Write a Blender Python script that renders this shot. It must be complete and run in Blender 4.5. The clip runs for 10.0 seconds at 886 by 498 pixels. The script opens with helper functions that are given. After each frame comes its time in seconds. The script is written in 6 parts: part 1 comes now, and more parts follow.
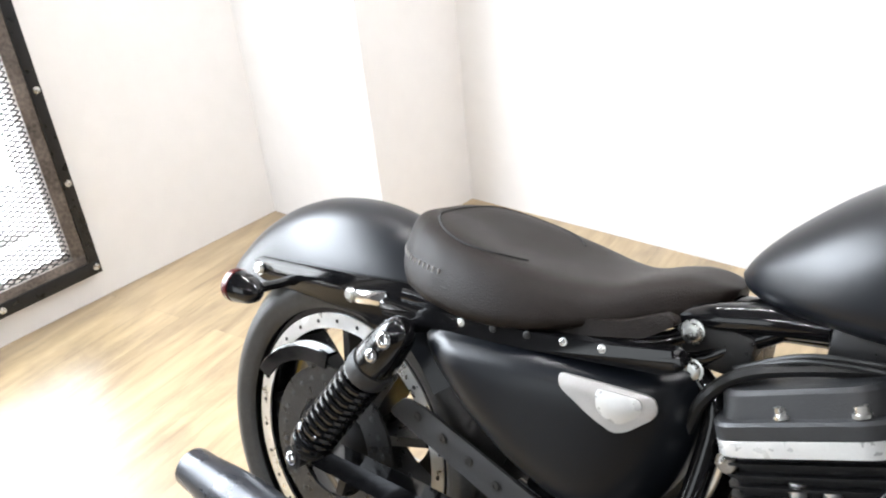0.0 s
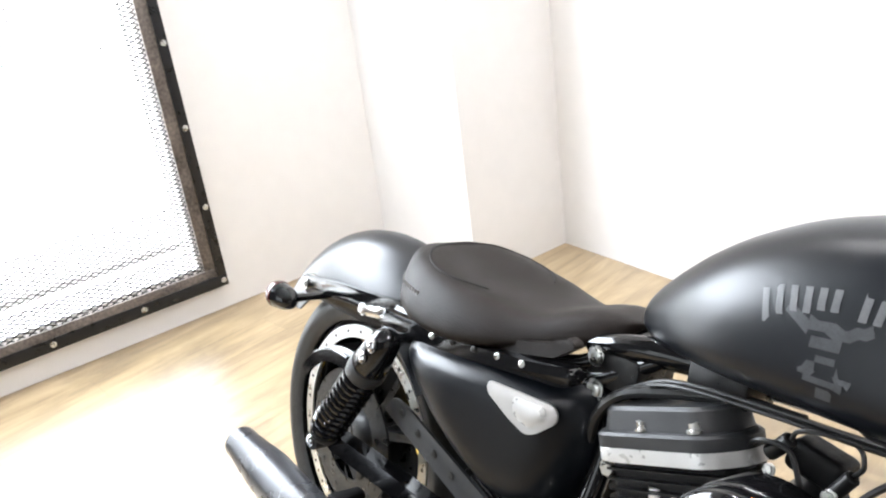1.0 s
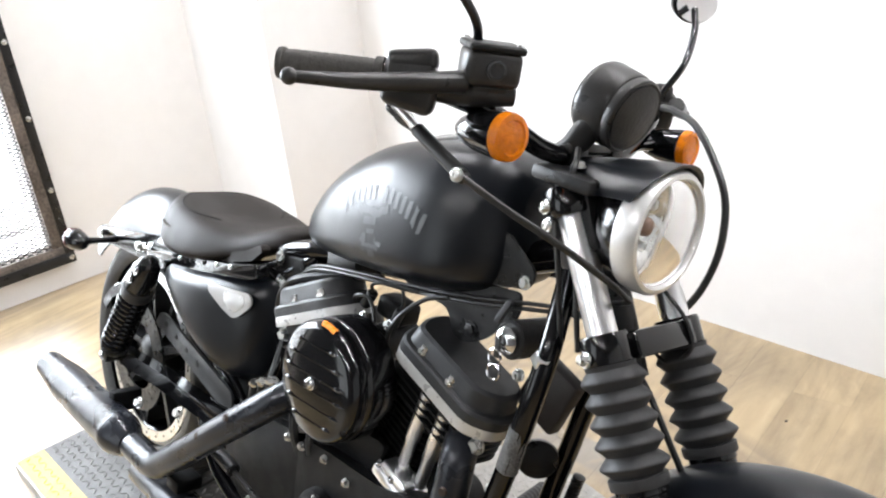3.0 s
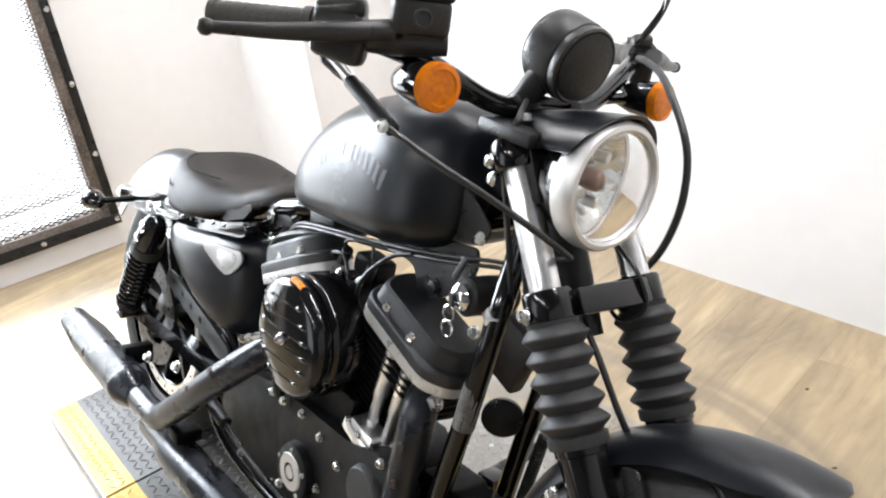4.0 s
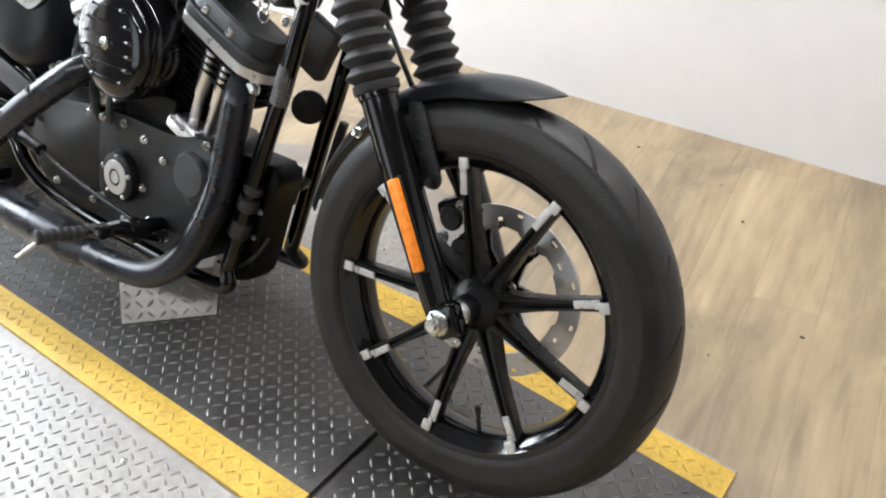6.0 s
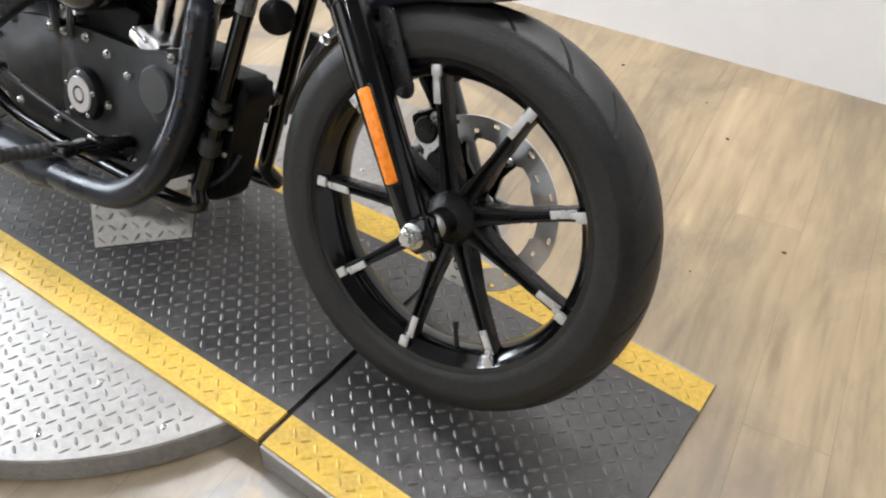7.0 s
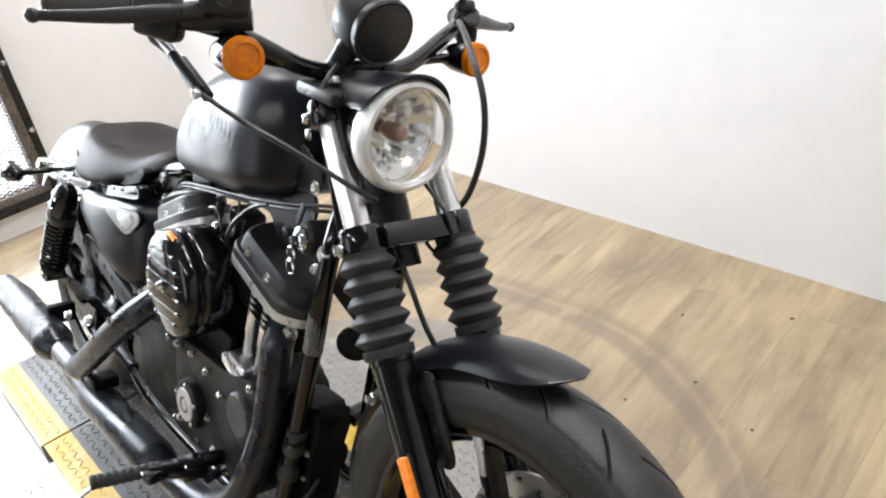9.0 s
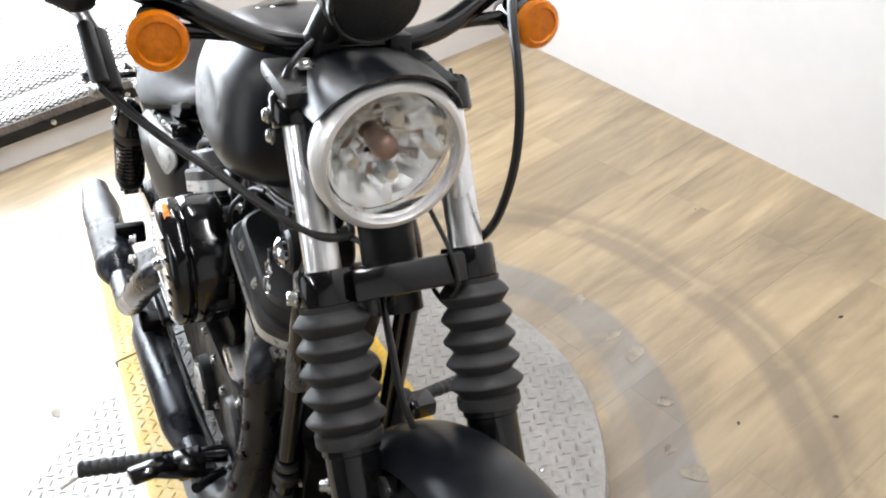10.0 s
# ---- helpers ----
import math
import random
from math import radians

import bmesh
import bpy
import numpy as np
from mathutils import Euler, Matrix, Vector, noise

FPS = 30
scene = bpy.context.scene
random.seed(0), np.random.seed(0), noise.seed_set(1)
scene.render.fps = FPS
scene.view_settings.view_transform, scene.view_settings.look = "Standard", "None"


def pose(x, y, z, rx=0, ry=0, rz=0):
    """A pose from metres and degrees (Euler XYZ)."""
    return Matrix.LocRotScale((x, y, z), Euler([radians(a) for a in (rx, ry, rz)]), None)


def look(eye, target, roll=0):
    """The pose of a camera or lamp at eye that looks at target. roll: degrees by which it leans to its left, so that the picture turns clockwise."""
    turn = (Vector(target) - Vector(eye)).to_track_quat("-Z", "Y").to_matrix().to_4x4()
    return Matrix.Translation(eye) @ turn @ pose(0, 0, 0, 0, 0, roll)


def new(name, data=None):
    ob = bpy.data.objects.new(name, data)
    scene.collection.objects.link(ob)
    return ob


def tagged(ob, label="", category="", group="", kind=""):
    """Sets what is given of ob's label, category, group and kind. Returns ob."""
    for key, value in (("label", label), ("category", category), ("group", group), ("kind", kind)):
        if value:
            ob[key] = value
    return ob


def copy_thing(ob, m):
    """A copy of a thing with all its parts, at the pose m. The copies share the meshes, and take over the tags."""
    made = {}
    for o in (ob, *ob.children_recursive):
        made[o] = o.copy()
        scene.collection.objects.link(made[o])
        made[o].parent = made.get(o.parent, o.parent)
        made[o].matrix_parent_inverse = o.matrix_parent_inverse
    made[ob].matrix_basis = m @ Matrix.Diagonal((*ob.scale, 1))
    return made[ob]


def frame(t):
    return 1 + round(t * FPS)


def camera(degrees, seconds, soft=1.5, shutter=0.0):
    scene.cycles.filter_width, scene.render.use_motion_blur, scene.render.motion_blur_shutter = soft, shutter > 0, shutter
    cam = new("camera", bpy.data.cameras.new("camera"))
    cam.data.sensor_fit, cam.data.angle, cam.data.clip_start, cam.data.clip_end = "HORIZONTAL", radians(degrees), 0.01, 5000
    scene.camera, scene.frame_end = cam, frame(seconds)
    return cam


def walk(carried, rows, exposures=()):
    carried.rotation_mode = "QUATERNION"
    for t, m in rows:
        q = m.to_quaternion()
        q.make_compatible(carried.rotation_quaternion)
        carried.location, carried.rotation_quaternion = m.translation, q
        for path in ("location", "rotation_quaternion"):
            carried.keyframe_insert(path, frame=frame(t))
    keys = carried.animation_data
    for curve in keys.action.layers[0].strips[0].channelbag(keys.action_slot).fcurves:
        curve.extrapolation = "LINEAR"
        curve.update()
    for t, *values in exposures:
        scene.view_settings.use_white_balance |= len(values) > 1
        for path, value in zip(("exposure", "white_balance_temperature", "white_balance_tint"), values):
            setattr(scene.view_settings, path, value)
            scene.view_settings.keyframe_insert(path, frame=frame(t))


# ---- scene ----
cam = camera(56.5, 10.0, soft=2.1)
PATH = [
    (0, (0.7511, -0.6543, 1.3713), (-0.5372, 0.7117, 0.3723), -6.4),
    (0.5, (0.9277, -0.716, 1.4426), (-0.4904, 0.5872, 0.5362), -7.5),
    (1, (1.1309, -0.5957, 1.4298), (-0.4798, 0.5, 0.5766), -7.7),
    (1.5, (1.3021, -0.5202, 1.4191), (-0.3489, 0.4798, 0.5245), -10.4),
    (2, (1.4681, -0.5723, 1.417), (-0.0894, 0.5819, 0.5426), -11.9),
    (2.5, (1.6606, -0.6606, 1.4277), (0.1979, 0.5989, 0.534), -7.5),
    (2.7, (1.7117, -0.6489, 1.4351), (0.2543, 0.6351, 0.567), -7),
    (3.8, (1.8511, -0.4702, 1.4), (0.2745, 0.6596, 0.5266), -7.4),
    (4, (1.8702, -0.4713, 1.3915), (0.2915, 0.6245, 0.4777), -8.8),
    (4.5, (1.9489, -0.5606, 1.3702), (0.517, 0.7096, 0.4404), -6.5),
    (5, (2.0106, -0.7074, 1.3617), (0.784, 0.6755, 0.3085), -3.7),
    (5.5, (2.0638, -0.7851, 1.3266), (0.9149, 0.633, 0.2319), -1.4),
    (6, (2.1, -0.8106, 1.284), (1.0543, 0.5585, 0.0351), -1),
    (6.2, (2.1096, -0.8, 1.2638), (1.0809, 0.5479, -0.0213), -0.7),
    (7.5, (2.117, -0.7894, 1.2362), (1.1745, 0.5011, -0.1681), -1.7),
    (8, (2.083, -0.7245, 1.2915), (0.9979, 0.5511, -0.0213), -6),
    (8.2, (2.0734, -0.6713, 1.3117), (0.8149, 0.5181, 0.0745), -10.1),
    (8.5, (2.1053, -0.5638, 1.3617), (0.6585, 0.5936, 0.3149), -9.3),
    (9, (2.1543, -0.4, 1.4106), (0.6319, 0.6904, 0.4011), -11.2),
    (9.5, (2.0681, -0.2085, 1.3798), (0.4979, 0.6638, 0.2383), -7.8),
    (10, (1.9489, 0.0372, 1.3936), (0.2926, 0.5798, 0.1723), -14.6),
]

SIZE = 0.94  # metres to one unit of the plan
walk(cam, [(t, look([SIZE * c for c in eye], [SIZE * c for c in target], roll)) for t, eye, target, roll in PATH],
     exposures=[(0.0, 0.52), (1.5, 0.55), (2.5, 0.5), (4.0, 0.42), (5.0, 0.37), (6.0, 0.36), (7.5, 0.36), (8.5, 0.28), (10.0, 0.23)])

# ---- world and light ----
world = bpy.data.worlds.new("sky")
scene.world = world
world.use_nodes = True
wn = world.node_tree
sky = wn.nodes.new("ShaderNodeTexSky")
sky.sky_type = "NISHITA"
sky.sun_disc = False
sky.sun_elevation = radians(40)
sky.sun_rotation = radians(-90)
wn.links.new(sky.outputs[0], wn.nodes["Background"].inputs[0])
wn.nodes["Background"].inputs[1].default_value = 0.1


def area_lamp(name, m, w, h, watts, color=(1, 1, 1)):
    d = bpy.data.lights.new(name, "AREA")
    d.shape, d.size, d.size_y, d.energy, d.color = "RECTANGLE", w, h, watts, color
    ob = new(name, d)
    ob.matrix_world = m
    return ob


# daylight through the screened opening, and a fill lamp added unseen behind the camera
area_lamp("window_light", look((-1.68, -0.54, 1.64), (0.3, -0.4, 1.0)), 1.6, 0.95, 78, (0.83, 0.905, 1.0))
area_lamp("shop_window_light", look((-0.85, -4.3, 1.55), (-0.1, 0, 0.9)), 2.1, 2.3, 12, (0.9, 0.96, 1.0))

# ---- materials ----


def mat(name, color, rough=0.5, metal=0.0, vary=0.15, scale=12.0, bump=0.0, bump_scale=60.0, coat=0.0, rvary=0.1, spec=0.5):
    """A surface with stains and wear at two scales."""
    m = bpy.data.materials.new(name)
    m.use_nodes = True
    nt = m.node_tree
    b = nt.nodes["Principled BSDF"]
    b.inputs["Metallic"].default_value = metal
    b.inputs["Specular IOR Level"].default_value = spec
    b.inputs["Coat Weight"].default_value = coat
    b.inputs["Coat Roughness"].default_value = 0.05
    tc = nt.nodes.new("ShaderNodeTexCoord")
    n1 = nt.nodes.new("ShaderNodeTexNoise")
    n1.inputs["Scale"].default_value, n1.inputs["Detail"].default_value = scale, 8
    n2 = nt.nodes.new("ShaderNodeTexNoise")
    n2.inputs["Scale"].default_value, n2.inputs["Detail"].default_value = scale * 9, 4
    nt.links.new(tc.outputs["Object"], n1.inputs["Vector"])
    nt.links.new(tc.outputs["Object"], n2.inputs["Vector"])
    mix = nt.nodes.new("ShaderNodeMath")
    mix.operation = "ADD"
    nt.links.new(n1.outputs["Fac"], mix.inputs[0])
    nt.links.new(n2.outputs["Fac"], mix.inputs[1])
    ramp = nt.nodes.new("ShaderNodeMapRange")
    ramp.inputs["From Min"].default_value, ramp.inputs["From Max"].default_value = 0.6, 1.4
    ramp.inputs["To Min"].default_value, ramp.inputs["To Max"].default_value = 1 - vary, 1 + vary
    nt.links.new(mix.outputs[0], ramp.inputs["Value"])
    mul = nt.nodes.new("ShaderNodeVectorMath")
    mul.operation = "SCALE"
    mul.inputs[0].default_value = color
    nt.links.new(ramp.outputs[0], mul.inputs["Scale"])
    nt.links.new(mul.outputs[0], b.inputs["Base Color"])
    rr = nt.nodes.new("ShaderNodeMapRange")
    rr.inputs["From Min"].default_value, rr.inputs["From Max"].default_value = 0.3, 0.7
    rr.inputs["To Min"].default_value, rr.inputs["To Max"].default_value = max(0.02, rough - rvary), min(1, rough + rvary)
    nt.links.new(n1.outputs["Fac"], rr.inputs["Value"])
    nt.links.new(rr.outputs[0], b.inputs["Roughness"])
    if bump:
        n3 = nt.nodes.new("ShaderNodeTexNoise")
        n3.inputs["Scale"].default_value, n3.inputs["Detail"].default_value = bump_scale, 6
        nt.links.new(tc.outputs["Object"], n3.inputs["Vector"])
        bp = nt.nodes.new("ShaderNodeBump")
        bp.inputs["Strength"].default_value, bp.inputs["Distance"].default_value = bump, 0.002
        nt.links.new(n3.outputs["Fac"], bp.inputs["Height"])
        nt.links.new(bp.outputs[0], b.inputs["Normal"])
    return m


DENIM = mat("satin_black_paint", (0.004, 0.005, 0.0072), 0.31, 0.0, 0.08, 3, 0.06, 900, rvary=0.015, spec=0.36)
GLOSS = mat("gloss_black", (0.004, 0.004, 0.0045), 0.1, 0.0, 0.2, 20, rvary=0.05)
POWDER = mat("black_powder_coat", (0.009, 0.009, 0.0095), 0.33, 0.0, 0.2, 30, 0.3, 700, spec=0.32)
CASE = mat("wrinkle_black", (0.0065, 0.0065, 0.007), 0.42, 0.0, 0.2, 25, 0.5, 600, spec=0.2)
GREYCASE = mat("dark_grey_cover", (0.028, 0.029, 0.031), 0.45, 0.2, 0.15, 25, 0.3, 600)
SLOT = mat("rusty_pipe", (0.04, 0.024, 0.016), 0.7, 0.2, 0.4, 60)
EXHAUST = mat("black_exhaust_coating", (0.018, 0.02, 0.026), 0.3, 0.3, 0.2, 14, 0.1, 300)
CHROME = mat("chrome", (0.75, 0.75, 0.76), 0.08, 1.0, 0.05, 20, rvary=0.04)
HARDCHROME = mat("hard_chrome", (0.94, 0.94, 0.95), 0.3, 1.0, 0.05, 20, rvary=0.04)
STEEL = mat("brushed_aluminium", (0.72, 0.72, 0.71), 0.34, 1.0, 0.12, 40, 0.1, 300)
DISC = mat("brake_disc_steel", (0.62, 0.61, 0.6), 0.36, 1.0, 0.15, 40)
ZINC = mat("zinc_bolt", (0.6, 0.6, 0.58), 0.28, 1.0, 0.2, 60)
SATIN = mat("satin_trim", (0.74, 0.74, 0.73), 0.4, 0.65, 0.05, 40)
SILVER = mat("silver_paint", (0.62, 0.62, 0.61), 0.32, 0.4, 0.05, 40)
RUBBER = mat("tyre_rubber", (0.0165, 0.0158, 0.0152), 0.43, 0.0, 0.5, 12, 0.4, 300, spec=0.4)
BOOT = mat("boot_rubber", (0.03, 0.03, 0.031), 0.55, 0.0, 0.2, 30, 0.2, 300, spec=0.3)
LEATHER = mat("black_leather", (0.009, 0.006, 0.0045), 0.46, 0.0, 0.35, 9, 0.5, 420, rvary=0.06, spec=0.18)
THREAD = mat("pale_thread", (0.22, 0.21, 0.2), 0.7)
GRIP = mat("grip_rubber", (0.05, 0.047, 0.043), 0.6, 0.0, 0.25, 30, 0.3, 300, spec=0.3)
LEVER = mat("satin_black_alloy", (0.026, 0.025, 0.024), 0.34, 0.2, 0.2, 30, 0.1, 300, spec=0.4)
SEAM = mat("seam_thread", (0.008, 0.008, 0.008), 0.8)
AMBER = mat("amber_lens", (1.0, 0.27, 0.004), 0.1, 0.0, 0.3, 110, 0.9, 140, spec=0.3)
AMBER.node_tree.nodes["Principled BSDF"].inputs["Transmission Weight"].default_value = 0.45
REDLENS = mat("red_lens", (0.08, 0.008, 0.008), 0.15, 0.0, 0.1, 60)
ORANGE = mat("orange_reflector", (0.95, 0.27, 0.02), 0.3, 0.0, 0.08, 90)
BADGE = mat("badge_silver", (0.5, 0.49, 0.48), 0.42, 0.6, 0.08, 60)
DECAL = mat("grey_decal", (0.085, 0.087, 0.092), 0.45, 0.0, 0.25, 60)
FAINT = mat("faint_grey_decal", (0.03, 0.032, 0.036), 0.42, 0.0, 0.4, 60)
WIRE = mat("cable_sheath", (0.008, 0.008, 0.008), 0.4, 0.0, 0.2, 50)
INK = mat("dull_black_casting", (0.003, 0.003, 0.0032), 0.5, 0.0, 0.2, 30, spec=0.1)
PLATE = mat("diamond_plate_bare", (0.30, 0.287, 0.27), 0.45, 0.35, 0.25, 9, 0.15, 120, rvary=0.12)
BLACKPLATE = mat("diamond_plate_black", (0.062, 0.059, 0.056), 0.5, 0.2, 0.5, 7, 0.15, 120, rvary=0.12)
YELLOW = mat("yellow_paint", (0.60, 0.385, 0.05), 0.5, 0.0, 0.3, 14, 0.2, 120)
WALL = mat("white_wall_paint", (0.755, 0.737, 0.722), 0.7, 0.0, 0.03, 1.5, 0.15, 160)
# unseen ceiling, dark so that upward faces mirror little light
CEIL = mat("ceiling_paint", (0.13, 0.13, 0.135), 0.8, 0.0, 0.05, 2.0)
# for walls out of view, dark so the bike's paint mirrors little light
DARKWALL = mat("unseen_wall_dark", (0.09, 0.09, 0.095), 0.7, 0.0, 0.06, 2.0)
DARKWOOD = mat("dark_stained_wood", (0.1, 0.082, 0.07), 0.6, 0.0, 0.9, 9, 0.5, 150)
GREYWALL = mat("unseen_wall_grey", (0.5, 0.5, 0.5), 0.7, 0.0, 0.06, 2.0)
MESHM = mat("black_mesh_steel", (0.03, 0.03, 0.03), 0.5, 0.3, 0.2, 60)
BRICKS = mat("orange_brickwork", (0.55, 0.25, 0.1), 0.8, 0.0, 0.3, 20)

from mathutils.bvhtree import BVHTree

# ---- mesh tools ----


APART = ("bolt", "screw", "slot", "hole", "riser", "bracket", "switch", "coil_box", "connector", "clamp")


def islands(bm):
    """The separate pieces of a mesh, those that touch one another's neighbourhood kept together."""
    todo, found = set(bm.verts), []
    while todo:
        stack, piece = [todo.pop()], []
        while stack:
            v = stack.pop()
            piece.append(v)
            for e in v.link_edges:
                w = e.other_vert(v)
                if w in todo:
                    todo.remove(w)
                    stack.append(w)
        c = sum((v.co for v in piece), Vector()) / len(piece)
        for k, (d, q) in enumerate(found):
            if (c - d).length < 0.022:
                q += piece
                break
        else:
            found.append((c, piece))
    return [q for d, q in found]


def part(name, bm, material, parent=None, label="", smooth=True, angle=40):
    if name.endswith(APART) and len(bm.verts) < 4000:
        bm.verts.ensure_lookup_table()
        groups = islands(bm)
        if len(groups) > 1:
            for q in groups:
                one, at = bmesh.new(), {}
                for v in q:
                    at[v] = one.verts.new(v.co)
                for f in bm.faces:
                    if f.verts[0] in at:
                        one.faces.new([at[v] for v in f.verts])
                last = part(name, one, material, parent, label, smooth, angle)
            bm.free()
            return last
    me = bpy.data.meshes.new(name)
    bm.normal_update()
    bm.to_mesh(me)
    bm.free()
    me.materials.append(material)
    if smooth:
        me.shade_smooth()
        me.set_sharp_from_angle(angle=radians(angle))
    ob = new(name, me)
    if parent:
        ob.parent = parent
    if label:
        ob["label"] = label
    return ob


def frame_to(p0, p1):
    """A matrix whose z runs from p0 to p1."""
    d = Vector(p1) - Vector(p0)
    return Matrix.Translation(p0) @ d.to_track_quat("Z", "Y").to_matrix().to_4x4()


def lathe(bm, profile, m=Matrix(), seg=32, closed=False):
    """Turns a profile of (radius, height) about the z axis of m."""
    rings = []
    for r, h in profile:
        if r < 1e-6:
            rings.append([bm.verts.new(m @ Vector((0, 0, h)))])
        else:
            rings.append([bm.verts.new(m @ Vector((r * math.cos(2 * math.pi * i / seg), r * math.sin(2 * math.pi * i / seg), h)))
                          for i in range(seg)])
    pairs = list(zip(rings, rings[1:] + rings[:1])) if closed else list(zip(rings, rings[1:]))
    for a, b in pairs:
        for i in range(seg):
            j = (i + 1) % seg
            if len(a) == 1 and len(b) == 1:
                continue
            if len(a) == 1:
                bm.faces.new((a[0], b[j], b[i]))
            elif len(b) == 1:
                bm.faces.new((a[i], a[j], b[0]))
            else:
                bm.faces.new((a[i], a[j], b[j], b[i]))
    return bm


def cyl(bm, p0, p1, r0, r1=None, seg=20, chamfer=0.0):
    r1 = r0 if r1 is None else r1
    n = (Vector(p1) - Vector(p0)).length
    c = chamfer
    prof = [(0, 0), (r0 - c, 0), (r0, c), (r1, n - c), (r1 - c, n), (0, n)] if c else [(0, 0), (r0, 0), (r1, n), (0, n)]
    return lathe(bm, prof, frame_to(p0, p1), seg)


def smooth_path(pts, n=8):
    """Points along a Catmull-Rom curve through pts."""
    p = [Vector(q) for q in pts]
    p = [2 * p[0] - p[1]] + p + [2 * p[-1] - p[-2]]
    out = []
    for i in range(1, len(p) - 2):
        for k in range(n):
            t = k / n
            a, b, c, d = p[i - 1:i + 3]
            out.append(0.5 * (2 * b + (c - a) * t + (2 * a - 5 * b + 4 * c - d) * t * t + (3 * b - a - 3 * c + d) * t ** 3))
    out.append(p[-2])
    return out


def tube(bm, pts, r, seg=12, n=8, cap=True):
    """A round tube along a smooth path; r a number or a list, one for each point given."""
    path = smooth_path(pts, n) if n > 1 else [Vector(q) for q in pts]
    m = len(path)
    if isinstance(r, (int, float)):
        rad = [r] * m
    else:
        rad = [float(np.interp(i / (m - 1) * (len(r) - 1), range(len(r)), r)) for i in range(m)]
    tan = [(path[min(i + 1, m - 1)] - path[max(i - 1, 0)]).normalized() for i in range(m)]
    up = tan[0].orthogonal().normalized()
    rings = []
    for i in range(m):
        up = (up - tan[i] * up.dot(tan[i])).normalized()
        side = tan[i].cross(up)
        rings.append([bm.verts.new(path[i] + rad[i] * (math.cos(2 * math.pi * k / seg) * up + math.sin(2 * math.pi * k / seg) * side))
                      for k in range(seg)])
    for a, b in zip(rings, rings[1:]):
        for k in range(seg):
            bm.faces.new((a[k], a[(k + 1) % seg], b[(k + 1) % seg], b[k]))
    if cap:
        bm.faces.new(rings[0][::-1])
        bm.faces.new(rings[-1])
    return bm


def box(bm, size, m=Matrix(), bevel=0.0, segs=2):
    tmp = bmesh.new()
    bmesh.ops.create_cube(tmp, size=1, matrix=Matrix.Diagonal((*size, 1)))
    if bevel:
        bmesh.ops.bevel(tmp, geom=tmp.edges[:], offset=bevel, segments=segs, profile=0.5, affect="EDGES")
    join(bm, tmp, m)
    return bm


def join(bm, tmp, m=Matrix()):
    vs = [bm.verts.new(m @ v.co) for v in tmp.verts]
    tmp.verts.index_update()
    for f in tmp.faces:
        bm.faces.new([vs[v.index] for v in f.verts])
    tmp.free()


def loft(bm, rings, close_ends=True, wrap=True):
    vs = [[bm.verts.new(p) for p in ring] for ring in rings]
    for a, b in zip(vs, vs[1:]):
        n = len(a)
        for k in range(n if wrap else n - 1):
            j = (k + 1) % n
            bm.faces.new((a[k], a[j], b[j], b[k]))
    if close_ends:
        bm.faces.new(vs[0][::-1])
        bm.faces.new(vs[-1])
    return bm


def prism(bm, outline, depth, m=Matrix(), bevel=0.0):
    """A plate of the outline (x, y), thick along z about zero."""
    tmp = bmesh.new()
    lo = [tmp.verts.new((x, y, -depth / 2)) for x, y in outline]
    hi = [tmp.verts.new((x, y, depth / 2)) for x, y in outline]
    tmp.faces.new(lo[::-1])
    tmp.faces.new(hi)
    n = len(outline)
    for i in range(n):
        tmp.faces.new((lo[i], lo[(i + 1) % n], hi[(i + 1) % n], hi[i]))
    if bevel:
        bmesh.ops.bevel(tmp, geom=[e for e in tmp.edges if abs(e.verts[0].co.z - e.verts[1].co.z) < 1e-6],
                        offset=bevel, segments=2, profile=0.5, affect="EDGES")
    join(bm, tmp, m)
    return bm


def rounded(points, r, n=5):
    """A polygon with its corners rounded."""
    out = []
    k = len(points)
    for i in range(k):
        a, b, c = Vector(points[i - 1]), Vector(points[i]), Vector(points[(i + 1) % k])
        u, v = (a - b), (c - b)
        q = min(r, u.length * 0.45, v.length * 0.45)
        s, e = b + u.normalized() * q, b + v.normalized() * q
        for j in range(n + 1):
            t = j / n
            p = (1 - t) ** 2 * s + 2 * t * (1 - t) * b + t * t * e
            out.append((p.x, p.y))
    return out


# side view: the plate's x is the machine's x, its y is the machine's z, its thickness is across
SIDE = Matrix(((1, 0, 0, 0), (0, 0, 1, 0), (0, 1, 0, 0), (0, 0, 0, 1)))


def side_plate(bm, outline, y, depth, bevel=0.0):
    return prism(bm, outline, depth, Matrix.Translation((0, y, 0)) @ SIDE, bevel)


def hexbolt(bm, p, d, r=0.008, h=0.006, washer=True):
    m = frame_to(p, Vector(p) + Vector(d))
    if washer:
        lathe(bm, [(0, 0), (r * 1.35, 0), (r * 1.35, h * 0.25), (0, h * 0.25)], m, 16)
    lathe(bm, [(r, 0), (r, h * 0.85), (r * 0.85, h), (0, h)], m, 6)
    return bm


def capbolt(bm, p, d, r=0.007, h=0.006):
    m = frame_to(p, Vector(p) + Vector(d))
    return lathe(bm, [(r * 1.25, 0), (r * 1.25, h * 0.3), (r, h * 0.35), (r * 0.95, h * 0.8), (r * 0.7, h), (r * 0.45, h), (r * 0.4, h * 0.6), (0, h * 0.6)], m, 14)


# ---- the room ----
XW, YW, XS, YS = -1.835, 1.605, -1.19, 1.125   # left wall, far wall, the step in the left wall


